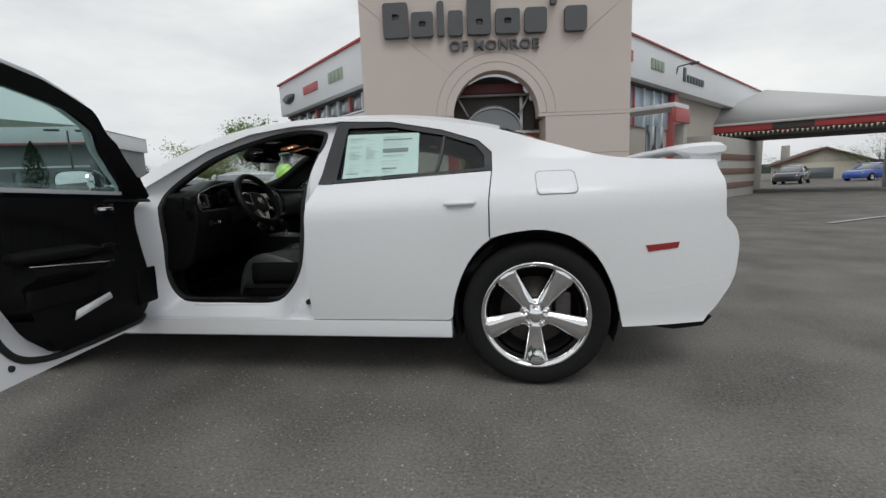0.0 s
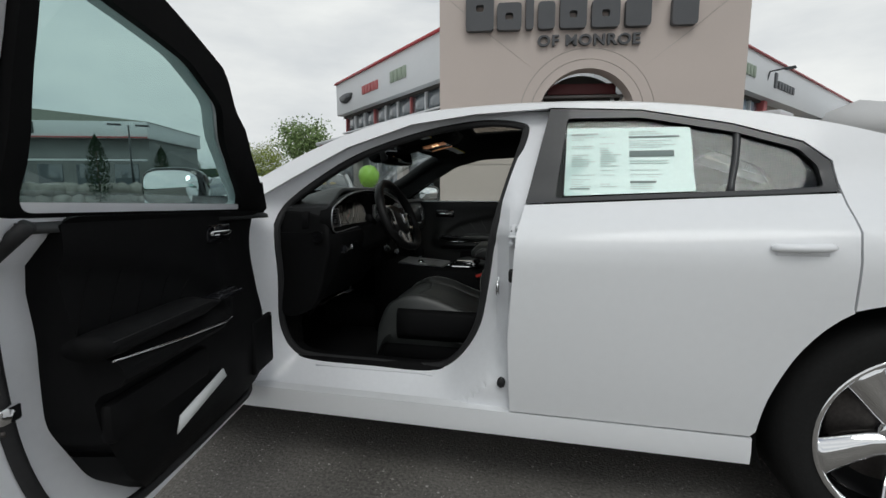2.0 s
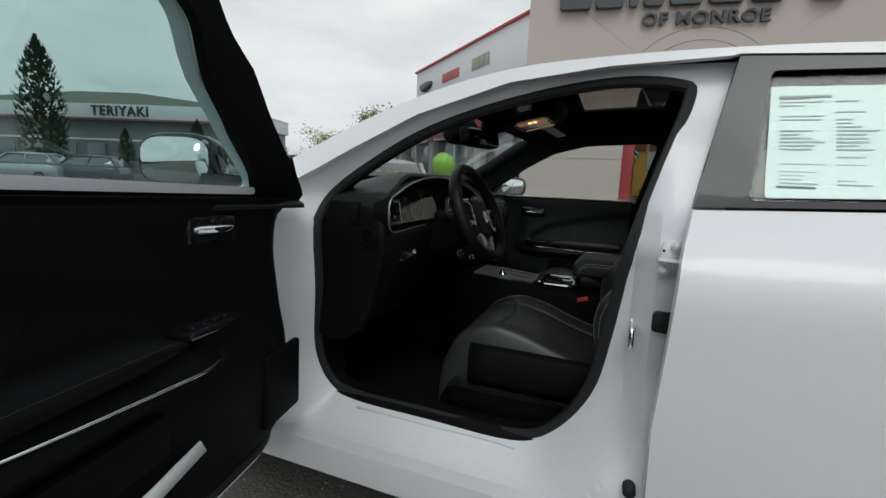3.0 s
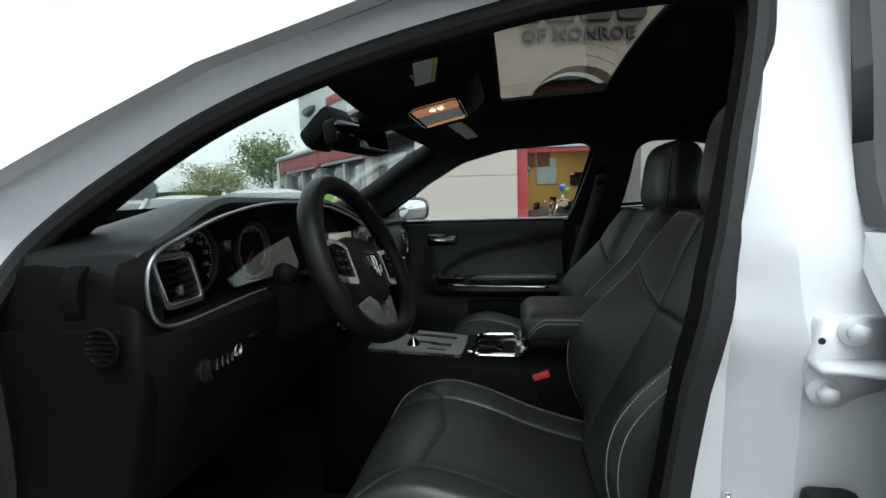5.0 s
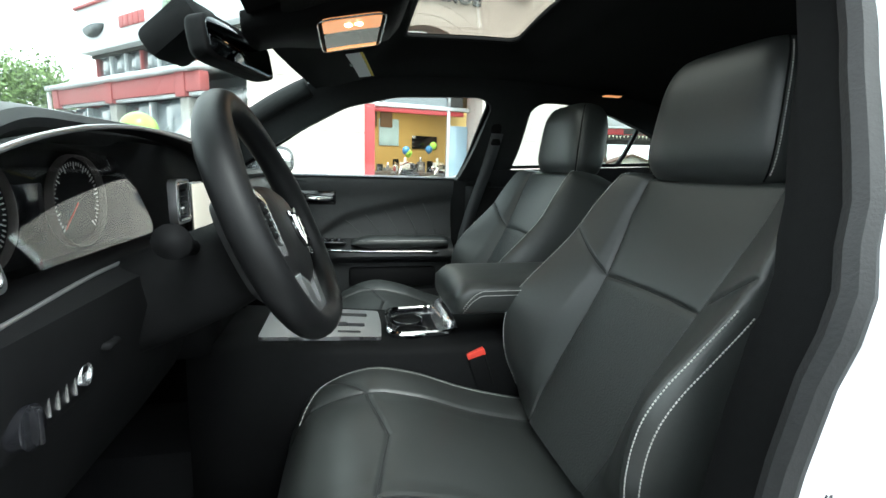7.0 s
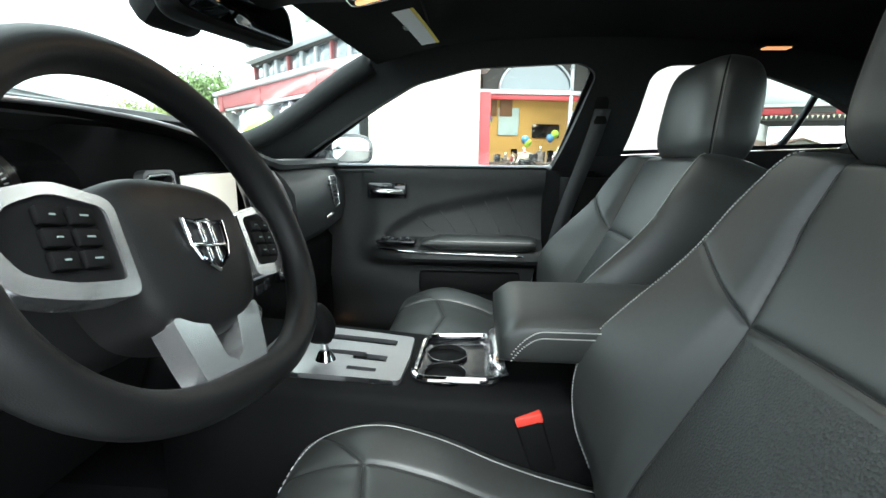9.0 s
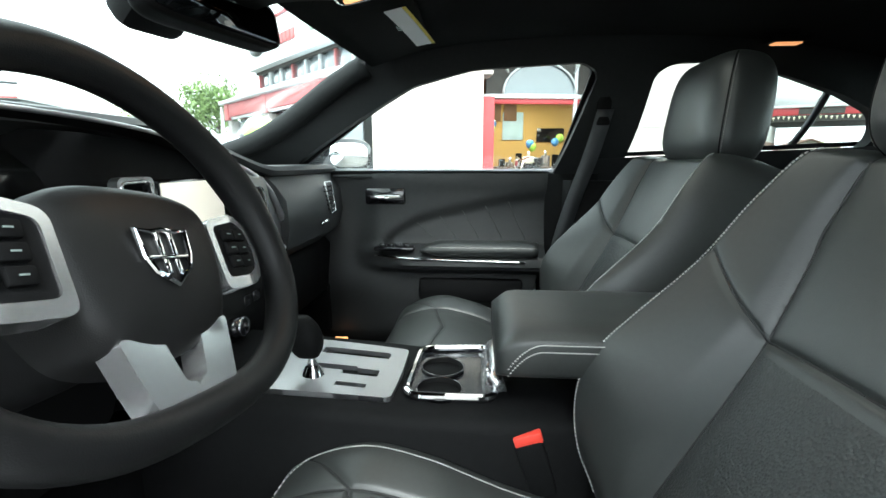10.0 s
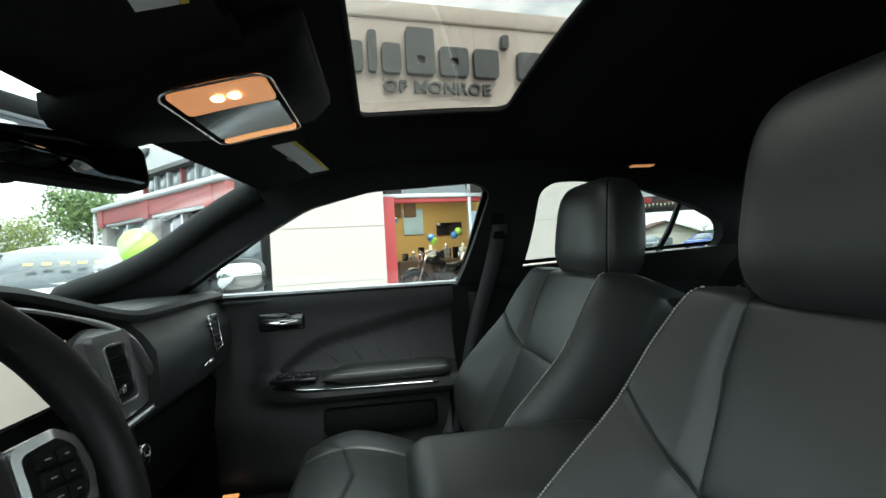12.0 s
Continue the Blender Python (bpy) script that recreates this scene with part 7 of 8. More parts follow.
def motorcycle(at, yaw, label):
    """A parked motorcycle: wheels, fork, tank, seat, engine, bars, lamp."""
    mc = empty("motorcycle", label, "motorcycle", "motorcycles in the showroom")
    mc.matrix_world = TW @ Matrix.Translation(at) @ Matrix.Rotation(radians(yaw), 4, 'Z')
    for x in (-0.72, 0.70):
        bm = bmesh.new()
        tube(bm, [(x + 0.27 * math.cos(a), 0, 0.33 + 0.27 * math.sin(a)) for a in np.linspace(0, 2 * math.pi, 28, endpoint=False)], 0.06, 10, True)
        wh = part("wheel", bm, TYRE, mc)
        bm = lathe(bmesh.new(), [(0.225, -0.02), (0.21, 0.0), (0.225, 0.02)], 24, Matrix.Translation((x, 0, 0.33)) @ Matrix.Rotation(radians(90), 4, 'X'))
        for k in range(10):
            a = 2 * math.pi * k / 10
            cyl(bm, (x, 0, 0.33), (x + 0.22 * math.cos(a), 0, 0.33 + 0.22 * math.sin(a)), 0.006, 0.006, 6)
        part("rim", bm, CHROME, wh)
        bm = bmesh.new()
        tube(bm, [(x + 0.35 * math.cos(a), 0, 0.33 + 0.35 * math.sin(a)) for a in np.linspace(0.4, 2.6, 12)], 0.07, 8, flat=0.5)
        part("mudguard", bm, GLOSSY, mc)
    bm = bmesh.new()
    for y in (-0.09, 0.09):
        cyl(bm, (-0.72, y, 0.33), (-0.44, y, 0.98), 0.022, 0.025, 10)
    part("fork", bm, CHROME, mc)
    bm = bmesh.new()
    tube(bm, [(-0.30, -0.40, 1.04), (-0.40, -0.25, 1.08), (-0.46, 0, 1.00), (-0.40, 0.25, 1.08), (-0.30, 0.40, 1.04)], 0.016, 8)
    part("handlebar", bm, CHROME, mc)
    bm = bmesh.new()
    loft(bm, [[(x, w * math.cos(a), zc + h * math.sin(a)) for a in np.linspace(0, 2 * math.pi, 16, endpoint=False)] for x, w, h, zc in ((-0.44, 0.04, 0.04, 0.90), (-0.36, 0.13, 0.10, 0.87), (-0.15, 0.15, 0.11, 0.85), (0.05, 0.10, 0.07, 0.80), (0.12, 0.04, 0.03, 0.77))])
    part("fuel_tank", bm, GLOSSY, mc)
    bm = bmesh.new()
    loft(bm, [[(x, w * math.cos(a), zc + 0.05 * math.sin(a)) for a in np.linspace(0, 2 * math.pi, 14, endpoint=False)] for x, w, zc in ((0.06, 0.08, 0.74), (0.25, 0.15, 0.71), (0.45, 0.14, 0.75), (0.75, 0.10, 0.80), (0.84, 0.04, 0.81))])
    part("saddle", bm, LEATHER, mc)
    bm = bmesh.new()
    box(bm, (-0.05, 0, 0.42), (0.46, 0.26, 0.30), 0.06)
    for sg in (-1, 1):
        cyl(bm, (-0.05, 0, 0.50), (-0.05 + 0.16 * sg, 0, 0.76), 0.075, 0.07, 14)
    part("engine", bm, DARKMETAL, mc)
    bm = bmesh.new()
    tube(bm, [(-0.22, -0.12, 0.48), (-0.10, -0.17, 0.28), (0.30, -0.18, 0.26), (0.95, -0.18, 0.30)], [0.025, 0.03, 0.04, 0.045], 10)
    part("exhaust", bm, CHROME, mc)
    bm = lathe(bmesh.new(), [(0.0, -0.10), (0.07, -0.06), (0.095, 0.0), (0.09, 0.015), (0.0, 0.03)], 20, Matrix.Translation((-0.58, 0, 0.93)) @ Matrix.Rotation(radians(-90), 4, 'Y'))
    part("headlamp", bm, CHROME, mc)


motorcycle((0.62, 2.75, 0.045), 20, "black motorcycle with chrome parts standing in the showroom")
motorcycle((1.75, 3.05, 0.045), -25, "dark motorcycle with a chrome headlamp beside the counter")

# ---------------------------------------------------------------- wings of the building


def wing(origin, end, height, parts, label, name):
    """A facade from origin to end, seen from its right-hand side when walking that way; x runs along it, y into the building."""
    o, e = Vector((*origin, 0)), Vector((*end, 0))
    a = math.atan2(e.y - o.y, e.x - o.x)
    ob = empty(name, label, "building")
    ob.matrix_world = Matrix.Translation(o) @ Matrix.Rotation(a, 4, 'Z')
    L = (e - o).length
    return ob, L


# left wing: x from the far corner towards the tower
lw, LL = wing((-7.93, 15.62), (-1.9, 9.95), 5.37, None, "white two-storey showroom wing with a red-edged canopy and strip windows", "showroom_wing")


def bar(parent, name, c, s, mt, bevel=0.008, label=""):
    bm = bmesh.new()
    box(bm, c, s, bevel)
    return part(name, bm, mt, parent, label)


bar(lw, "wall", (LL / 2, 3.2, 1.7), (LL, 6.0, 3.4), SIDING)
bar(lw, "fascia", (LL / 2, 3.0, 4.75), (LL, 6.4, 1.24), SIDING)
bar(lw, "roof_edge", (LL / 2 - 0.02, 2.98, 5.40), (LL + 0.1, 6.5, 0.07), REDPAINT)
bar(lw, "window_head", (LL / 2, 0.14, 4.09), (LL, 0.12, 0.09), DARKWOOD)
# block behind the upper windows, the room's dimness put into its colour
bar(lw, "clerestory_back", (LL / 2, 3.4, 3.75), (LL - 0.1, 6.0, 0.75), surface("room_shade", (0.14, 0.14, 0.14), 0.8))
nw = 9
for k in range(nw):
    x0 = 0.12 + k * (LL - 0.2) / nw
    w = (LL - 0.2) / nw
    bar(lw, "window", (x0 + w / 2, 0.22, 3.76), (w - 0.09, 0.03, 0.58), PANE)
    bar(lw, "mullion", (x0, 0.19, 3.76), (0.08, 0.10, 0.62), PINKRED if k in (0, 3, 6) else SIDING)
bar(lw, "window_sill", (LL / 2, 0.10, 3.44), (LL, 0.18, 0.06), SIDING)
# canopy of the left wing: sloped white roof, red band, glazing beneath
cx0, cx1, cd = 3.55, LL + 1.3, 2.35
bm = bmesh.new()
loft(bm, [[(x, 0.15, 3.40), (x, -cd, 2.62), (x, -cd, 2.53), (x, -cd + 0.12, 2.53), (x, 0.15, 3.0)] for x in (cx0, cx1)])
part("canopy_roof", bm, SIDING, lw, "sloped white metal canopy roof")
bar(lw, "canopy_band", ((cx0 + cx1) / 2 + 0.06, -cd + 0.18, 2.36), (cx1 - cx0 - 0.1, 0.16, 0.32), PINKRED, label="faded red band")
bar(lw, "canopy_end", (cx0 + 0.12, -1.1, 2.36), (0.14, 2.2, 0.32), PINKRED)
bar(lw, "gutter_pipe", (cx0 + 0.04, -cd + 0.06, 1.25), (0.07, 0.07, 2.5), SIDING, 0.02)
bar(lw, "white_rail", ((cx0 + cx1) / 2 + 0.1, -cd + 0.20, 2.17), (cx1 - cx0 - 0.2, 0.10, 0.06), SIDING)
for k, x in enumerate((0.45, 1.65, 3.0, 4.3, 5.6)):
    if cx0 + x < cx1:
        bar(lw, "column", (cx0 + x - 0.15, -cd + 0.28, 1.05), (0.07 if k % 2 else 0.26, 0.12 if k % 2 else 0.26, 2.14), ALU if k % 2 else CONCRETE)
        bar(lw, "showroom_window", (cx0 + x + 0.45, -cd + 0.34, 1.10), (1.12, 0.03, 2.05), PANE)
        if k % 2 == 0:
            bar(lw, "red_pilaster", (cx0 + x - 0.15, -cd + 0.14, 2.34), (0.30, 0.12, 0.42), PINKRED)
# added solid block whose dark colour stands in for the unlit showroom's shade
bar(lw, "inner_dark", ((cx0 + cx1) / 2 + 0.2, -0.6, 1.2), (cx1 - cx0 - 0.5, 1.6, 2.3), surface("showroom_shade", (0.12, 0.13, 0.13), 0.8, vary=0.5, scale=1.5))
# signs on the fascia: plain shapes in their colours
lm = surface("dark_badge", (0.05, 0.055, 0.06), 0.4)


def badge(parent, kind, x, z, w, h, mt, label):
    bm = bmesh.new()
    if kind == "wing":
        loft(bm, [[(x - w / 2 + w * t, yy, z + h * (0.15 + 0.35 * math.sin(math.pi * t) * 0.4)) for t in np.linspace(0, 1, 11)] + [(x + w / 2 - w * t, yy, z - h * 0.5 * math.sin(math.pi * t) ** 0.7) for t in np.linspace(0.05, 0.95, 9)] for yy in (-0.26, -0.18)])
    else:
        for i in range(kind):
            box(bm, (x - w / 2 + w * (i + 0.5) / kind, -0.22, z), (w / kind * 0.78, 0.06, h), 0.02)
            if i < kind - 1:
                part("sign_block", bm, mt, parent, label)
                bm = bmesh.new()
    part("sign_block", bm, mt, parent, label)


badge(lw, "wing", 1.05, 4.72, 1.25, 0.46, lm, "dark winged badge shape")
badge(lw, 5, 3.25, 4.70, 1.35, 0.30, PINKRED, "red letter block")
badge(lw, 4, 5.35, 4.72, 1.10, 0.36, surface("faded_green_sign", (0.30, 0.36, 0.28), 0.5), "faded green letter block")

# right wing: x from the tower towards the far end
rw, RL = wing((4.75, 11.9), (17.2, 27.4), 5.37, None, "white showroom wing with strip windows and a beige wall", "showroom_wing")
bar(rw, "fascia", (RL / 2, 3.0, 4.75), (RL, 6.4, 1.24), SIDING)
bar(rw, "roof_edge", (RL / 2, 2.98, 5.39), (RL + 0.1, 6.5, 0.05), PINKRED)
bar(rw, "wall", (RL / 2, 3.25, 2.06), (RL, 6.0, 4.13), surface("beige_block_wall", (0.40, 0.37, 0.33), 0.9, vary=0.08, scale=1, bump=0.3, bump_scale=20))
bar(rw, "window_head", (2.4, 0.14, 4.09), (4.8, 0.12, 0.09), DARKWOOD)
for k in range(6):
    x0 = 0.1 + k * 0.78
    bar(rw, "window", (x0 + 0.39, 0.20, 3.40), (0.70, 0.04, 1.30), SKYPANE)
    bar(rw, "mullion", (x0, 0.17, 3.40), (0.07, 0.10, 1.34), PINKRED if k in (0, 2) else SIDING)
bar(rw, "red_pier", (4.95, 0.12, 2.06), (0.34, 0.3, 4.1), PINKRED)
bar(rw, "canopy_roof", (-0.12, -1.2, 2.92), (1.04, 1.6, 0.12), SIDING)
bar(rw, "canopy_band", (-0.12, -1.98, 2.66), (1.04, 0.12, 0.38), PINKRED)
bar(rw, "canopy_column", (0.26, -1.85, 1.24), (0.26, 0.26, 2.48), CONCRETE)
for k in range(3):
    bar(rw, "showroom_window", (-0.50 + 0.62 * k, -1.3 if k < 2 else 0.1, 1.25), (0.56, 0.03, 2.4), PANE)
lowall = bar(rw, "low_wall", (9.0, -0.6, 1.25), (6.5, 0.9, 2.5), CONCRETE, label="banded masonry wall under the canopy")
for zz in (0.5, 1.1, 1.7):
    bar(lowall, "brick_band", (9.0, -1.06, zz), (6.4, 0.04, 0.26), surface("brown_brick_band", (0.17, 0.11, 0.085), 0.9, vary=0.2))
bar(rw, "notice_board", (5.45, -1.09, 1.55), (0.6, 0.05, 0.9), SIDING, label="white notice board")
badge(rw, 4, 2.6, 4.75, 1.1, 0.34, surface("faded_green_sign", (0.30, 0.36, 0.28), 0.5), "faded green letter block")
badge(rw, 1, 0.4, 4.75, 0.7, 0.34, PINKRED, "red letter block")
badge(rw, 1, 5.1, 4.78, 0.30, 0.50, lm, "dark badge shape")
badge(rw, 6, 6.3, 4.68, 1.9, 0.26, lm, "dark letter block")
bm = bmesh.new()
tube(bm, [(4.35, -0.05, 4.2), (4.35, -0.25, 4.95), (4.35, -0.7, 4.98)], 0.03, 6)
box(bm, (4.35, -0.8, 4.96), (0.16, 0.3, 0.08), 0.02)
part("wall_lamp", bm, lm, rw)

# ---------------------------------------------------------------- drive-through canopy
dc = empty("drive_canopy", "service canopy with pale hip roof, red fascia and pennants", "canopy")
CA, CB = Vector((9.9, 20.6, 0)), Vector((19.42, 17.20, 0))
ca = math.atan2(CB.y - CA.y, CB.x - CA.x)
dc.matrix_world = Matrix.Translation(CA) @ Matrix.Rotation(ca, 4, 'Z')
CL, CW, CZ = (CB - CA).length, 7.5, 2.92
bm = bmesh.new()
b = [(-0.1, -0.1), (CL + 0.1, -0.1), (CL + 0.1, CW), (-0.1, CW)]
vb = [bm.verts.new((x, y, CZ + 0.36)) for x, y in b]
r1, r2 = bm.verts.new((CL * 0.34, 2.2, CZ + 2.05)), bm.verts.new((CL * 0.34, CW - 1.9, CZ + 2.05))
bm.faces.new((vb[0], vb[1], r1))
bm.faces.new((vb[1], vb[2], r2, r1))
bm.faces.new((vb[2], vb[3], r2))
bm.faces.new((vb[3], vb[0], r1, r2))
bm.faces.new((vb[3], vb[2], vb[1], vb[0]))
part("hip_roof", bm, ROOFMETAL, dc, "pale metal hip roof")
bar(dc, "gutter", (CL / 2, -0.02, CZ + 0.32), (CL + 0.24, 0.2, 0.10), ROOFMETAL, 0.02)
bar(dc, "fascia", (CL / 2, 0.05, CZ + 0.13), (CL, 0.12, 0.30), REDPAINT)
bar(dc, "fascia", (CL - 0.02, CW / 2, CZ + 0.13), (0.12, CW - 0.2, 0.30), REDPAINT)
bar(dc, "dark_panel", (CL * 0.42, -0.02, CZ + 0.13), (1.5, 0.03, 0.26), DARKWOOD)
bar(dc, "white_panel", (CL - 0.75, -0.02, CZ + 0.16), (0.62, 0.03, 0.20), SIDING)
bar(dc, "soffit", (CL / 2, CW / 2, CZ - 0.04), (CL - 0.1, CW - 0.2, 0.08), DARKWOOD)
bar(dc, "beam", (CL / 2, 0.25, CZ - 0.16), (CL - 0.2, 0.3, 0.22), DARKWOOD)
for x, y in ((CL - 0.40, 0.45), (0.5, CW - 0.6), (CL - 0.40, CW - 0.6)):
    bar(dc, "pillar", (x, y, CZ / 2), (0.5, 0.5, CZ), CONCRETE, 0.02)
bar(dc, "red_base", (CL - 0.40, 0.45, 0.48), (0.62, 0.62, 0.95), surface("dark_red_base", (0.10, 0.02, 0.025), 0.6), 0.02)
bm = bmesh.new()
tube(bm, [(0.15 + k * (CL - 0.3) / 28, -0.08, CZ - 0.05 - 0.04 * math.sin(k * 1.6) ** 2) for k in range(29)], 0.008, 5)
ps = part("pennant_string", bm, lm, dc, "string of small pale pennants")
PENNANT = surface("faded_pennants", (0.62, 0.58, 0.42), 0.7)
for k in range(56):
    x = 0.15 + k * (CL - 0.3) / 56
    z = CZ - 0.05 - 0.04 * math.sin(k * 0.8) ** 2
    bm = bmesh.new()
    loft(bm, [[(x, y, z), (x + 0.10, y, z), (x + 0.05, y - 0.005, z - 0.15)] for y in (-0.082, -0.085)])
    part("pennant", bm, PENNANT, ps)

# ---------------------------------------------------------------- far surroundings
AZ_ = lambda az, d, z=0.0, e=(0.4, -2.1): Vector((e[0] + d * math.sin(radians(az)), e[1] + d * math.cos(radians(az)), z))


def tree(at, h, w, mt, leaves, seed, label, name="tree", trunk=0.28):
    r = random.Random(seed)
    ob = empty(name, label, "tree", at=at)
    bm = bmesh.new()
    pts = [(0.05 * h * 0.2 * math.sin(3 * t), 0.02 * h * math.cos(2 * t) - 0.02 * h, h * 0.8 * t) for t in np.linspace(0, 1, 8)]
    tube(bm, pts, [h * 0.020 * (1 - 0.75 * t) for t in np.linspace(0, 1, 8)], 8)
    tips = []
    for k in range(16):
        a, z0 = r.uniform(0, 6.28), r.uniform(trunk, 0.75) * h
        L = w * r.uniform(0.35, 0.55) * (1.15 - 0.5 * z0 / h)
        p = [(0, 0, z0), (L * 0.5 * math.cos(a), L * 0.5 * math.sin(a), z0 + L * 0.30), (L * math.cos(a), L * math.sin(a), z0 + L * r.uniform(0.5, 0.9))]
        tube(bm, p, [h * 0.007, h * 0.005, h * 0.002], 5)
        tips += [Vector(p[1]), Vector(p[2]), (Vector(p[1]) + Vector(p[2])) / 2]
    tips.append(Vector((0, 0, h * 0.9)))
    part("trunk", bm, BARK, ob)
    bm = bmesh.new()
    s_ = h * 0.013
    for k in range(leaves):
        c = r.choice(tips) + Vector((r.gauss(0, w * 0.085), r.gauss(0, w * 0.085), r.gauss(0, h * 0.055)))
        a = Vector((r.gauss(0, 1), r.gauss(0, 1), r.gauss(0, 1))).normalized() * s_ * r.uniform(0.7, 1.4)
        b_ = a.orthogonal().normalized() * a.length * 0.6
        bm.faces.new([bm.verts.new(c + v) for v in (-a, b_, a, -b_)])
    part("crown", bm, mt, ob)
    return ob


def conifer(at, h, w, seed, label, name="cypress"):
    r = random.Random(seed)
    ob = empty(name, label, "tree", "columnar evergreens", at=at)
    bm = bmesh.new()
    cyl(bm, (0, 0, 0), (0, 0, h * 0.95), h * 0.015, h * 0.003, 8)
    part("trunk", bm, BARK, ob)
    bm = bmesh.new()
    for k in range(1100):
        t = r.random() ** 0.8
        rad = w * 0.5 * (math.sin(math.pi * min(1, 0.16 + t * 0.86)) ** 0.7) * r.uniform(0.6, 1.08)
        a = r.uniform(0, 6.28)
        c = Vector((rad * math.cos(a), rad * math.sin(a), h * (0.04 + 0.95 * t)))
        d = Vector((math.cos(a) * 0.5, math.sin(a) * 0.5, 1)).normalized() * h * 0.035
        n = Vector((-math.sin(a), math.cos(a), 0)) * h * 0.014
        bm.faces.new([bm.verts.new(c + v) for v in (-n, d, n)])
    part("crown", bm, LEAF_D, ob)
    return ob


tree(AZ_(-29.2, 26), 4.9, 3.4, LEAF, 5200, 2, "slender young tree with thin light green foliage")
tree(AZ_(-35.2, 33), 3.9, 4.2, LEAF_Y, 6500, 5, "small yellow-green tree beside the lot")
for k, y in enumerate((-6.0, 1.5, 8.5)):
    tree((44 + 2 * k, y, 0), 6.5 - k, 7.0, (LEAF, LEAF_D, LEAF_Y)[k], 2500, 60 + k, "broad green tree behind the parked cars")
tree(AZ_(-41.5, 60), 5.8, 1.5, LEAF_D, 1500, 7, "narrow dark evergreen beside the lot", "evergreen")
for k, (az, d, h, w, mt) in enumerate(((38.4, 52, 3.3, 5.5, LEAF_D), (36.0, 60, 3.2, 6.0, LEAF), (41.5, 55, 3.8, 6.5, LEAF_D), (33.0, 62, 2.7, 4.5, LEAF_D), (45, 50, 3.4, 6.0, LEAF), (29.2, 70, 2.6, 5.0, LEAF), (50, 48, 4.0, 6.0, LEAF_D))):
    tree(AZ_(az, d, 0.0, (1.1, -3)), h, w, mt, 2200, 20 + k, "broad green shrub tree at the edge of the lot", "shrub_tree", 0.1)

# wooded hills all round
bm = bmesh.new()
rows = []
for k in range(181):
    a = 2 * math.pi * k / 180
    hgt = 17 + 7 * noise.noise(Vector((2.2 * math.cos(a), 2.2 * math.sin(a), 0.3))) + 2.2 * noise.noise(Vector((14 * math.cos(a), 14 * math.sin(a), 2.1))) + 1.6 * noise.noise(Vector((60 * math.cos(a), 60 * math.sin(a), 5)))
    azd = math.degrees(math.atan2(math.cos(a), math.sin(a)))
    hgt *= 0.35 + 0.65 * sstep(-15, -32, azd) if -120 < azd else 0.6
    rows.append([(330 * math.cos(a), 330 * math.sin(a), -2), (345 * math.cos(a), 345 * math.sin(a), hgt * 0.7), (365 * math.cos(a), 365 * math.sin(a), hgt), (420 * math.cos(a), 420 * math.sin(a), hgt * 0.8)])
loft(bm, rows, False)
tagged(link("backdrop", bm, HILL, smooth=False), "dark wooded hills beyond the town", "hills", kind="structure")

# long low restaurant building with its sign
rest = empty("restaurant_building", "low grey and white restaurant building with a pale sign band", "building")
RA, RB = AZ_(-68.5, 66), AZ_(-45.6, 48)
ra = math.atan2(RB.y - RA.y, RB.x - RA.x)
rest.matrix_world = Matrix.Translation(RA) @ Matrix.Rotation(ra, 4, 'Z') @ Matrix.Diagonal((1, 1, 1.12, 1))
RLn = (RB - RA).length
bar(rest, "wall", (RLn / 2, 5.2, 2.6), (RLn, 10, 5.2), surface("grey_shopfront", (0.22, 0.23, 0.23), 0.8, vary=0.3, scale=0.4))
bar(rest, "sign_band", (RLn / 2, 4.9, 5.6), (RLn + 0.6, 11.0, 1.25), SIDING, label="pale sign band")
bar(rest, "red_edge", (RLn / 2, -0.62, 5.02), (RLn + 0.6, 0.06, 0.12), PINKRED)
bm = bmesh.new()
vb = [bm.verts.new(p) for p in ((-0.5, -0.6, 6.22), (RLn + 0.4, -0.6, 6.22), (RLn + 0.4, 10.5, 6.22), (-0.5, 10.5, 6.22))]
tp_ = [bm.verts.new(p) for p in ((8, 5, 8.0), (RLn * 0.52, 5, 8.0))]
bm.faces.new((vb[0], vb[1], tp_[1], tp_[0]))
bm.faces.new((vb[1], vb[2], tp_[1]))
bm.faces.new((vb[2], vb[3], tp_[0], tp_[1]))
bm.faces.new((vb[3], vb[0], tp_[0]))
part("roof", bm, surface("mossy_roof", (0.15, 0.16, 0.13), 0.9, vary=0.2, scale=1), rest)
for k in range(9):
    bar(rest, "shop_window", (1.6 + k * (RLn - 3) / 8.2, 0.15, 1.9), (2.0, 0.06, 2.2), PANE)
bar(rest, "white_rail", (RLn / 2, -0.4, 3.3), (RLn, 0.1, 0.14), SIDING)
words("TERIYAKI", 1.15, lm, pose(RLn * 0.600, -0.66, 5.28, 90, 0, 0), 0.05, "sign_lettering", rest, "dark capital letters", 1.1, 1.1)
for k, (az, d, h) in enumerate(((-62, 44, 5.0), (-56.6, 42, 4.0), (-50.1, 40, 4.9), (-44.5, 46, 4.8), (-68, 45, 4.6), (-62.9, 52, 11.5))):
    conifer(AZ_(az, d), h, h * 0.30, 40 + k, "dark columnar evergreen in front of the rock wall")
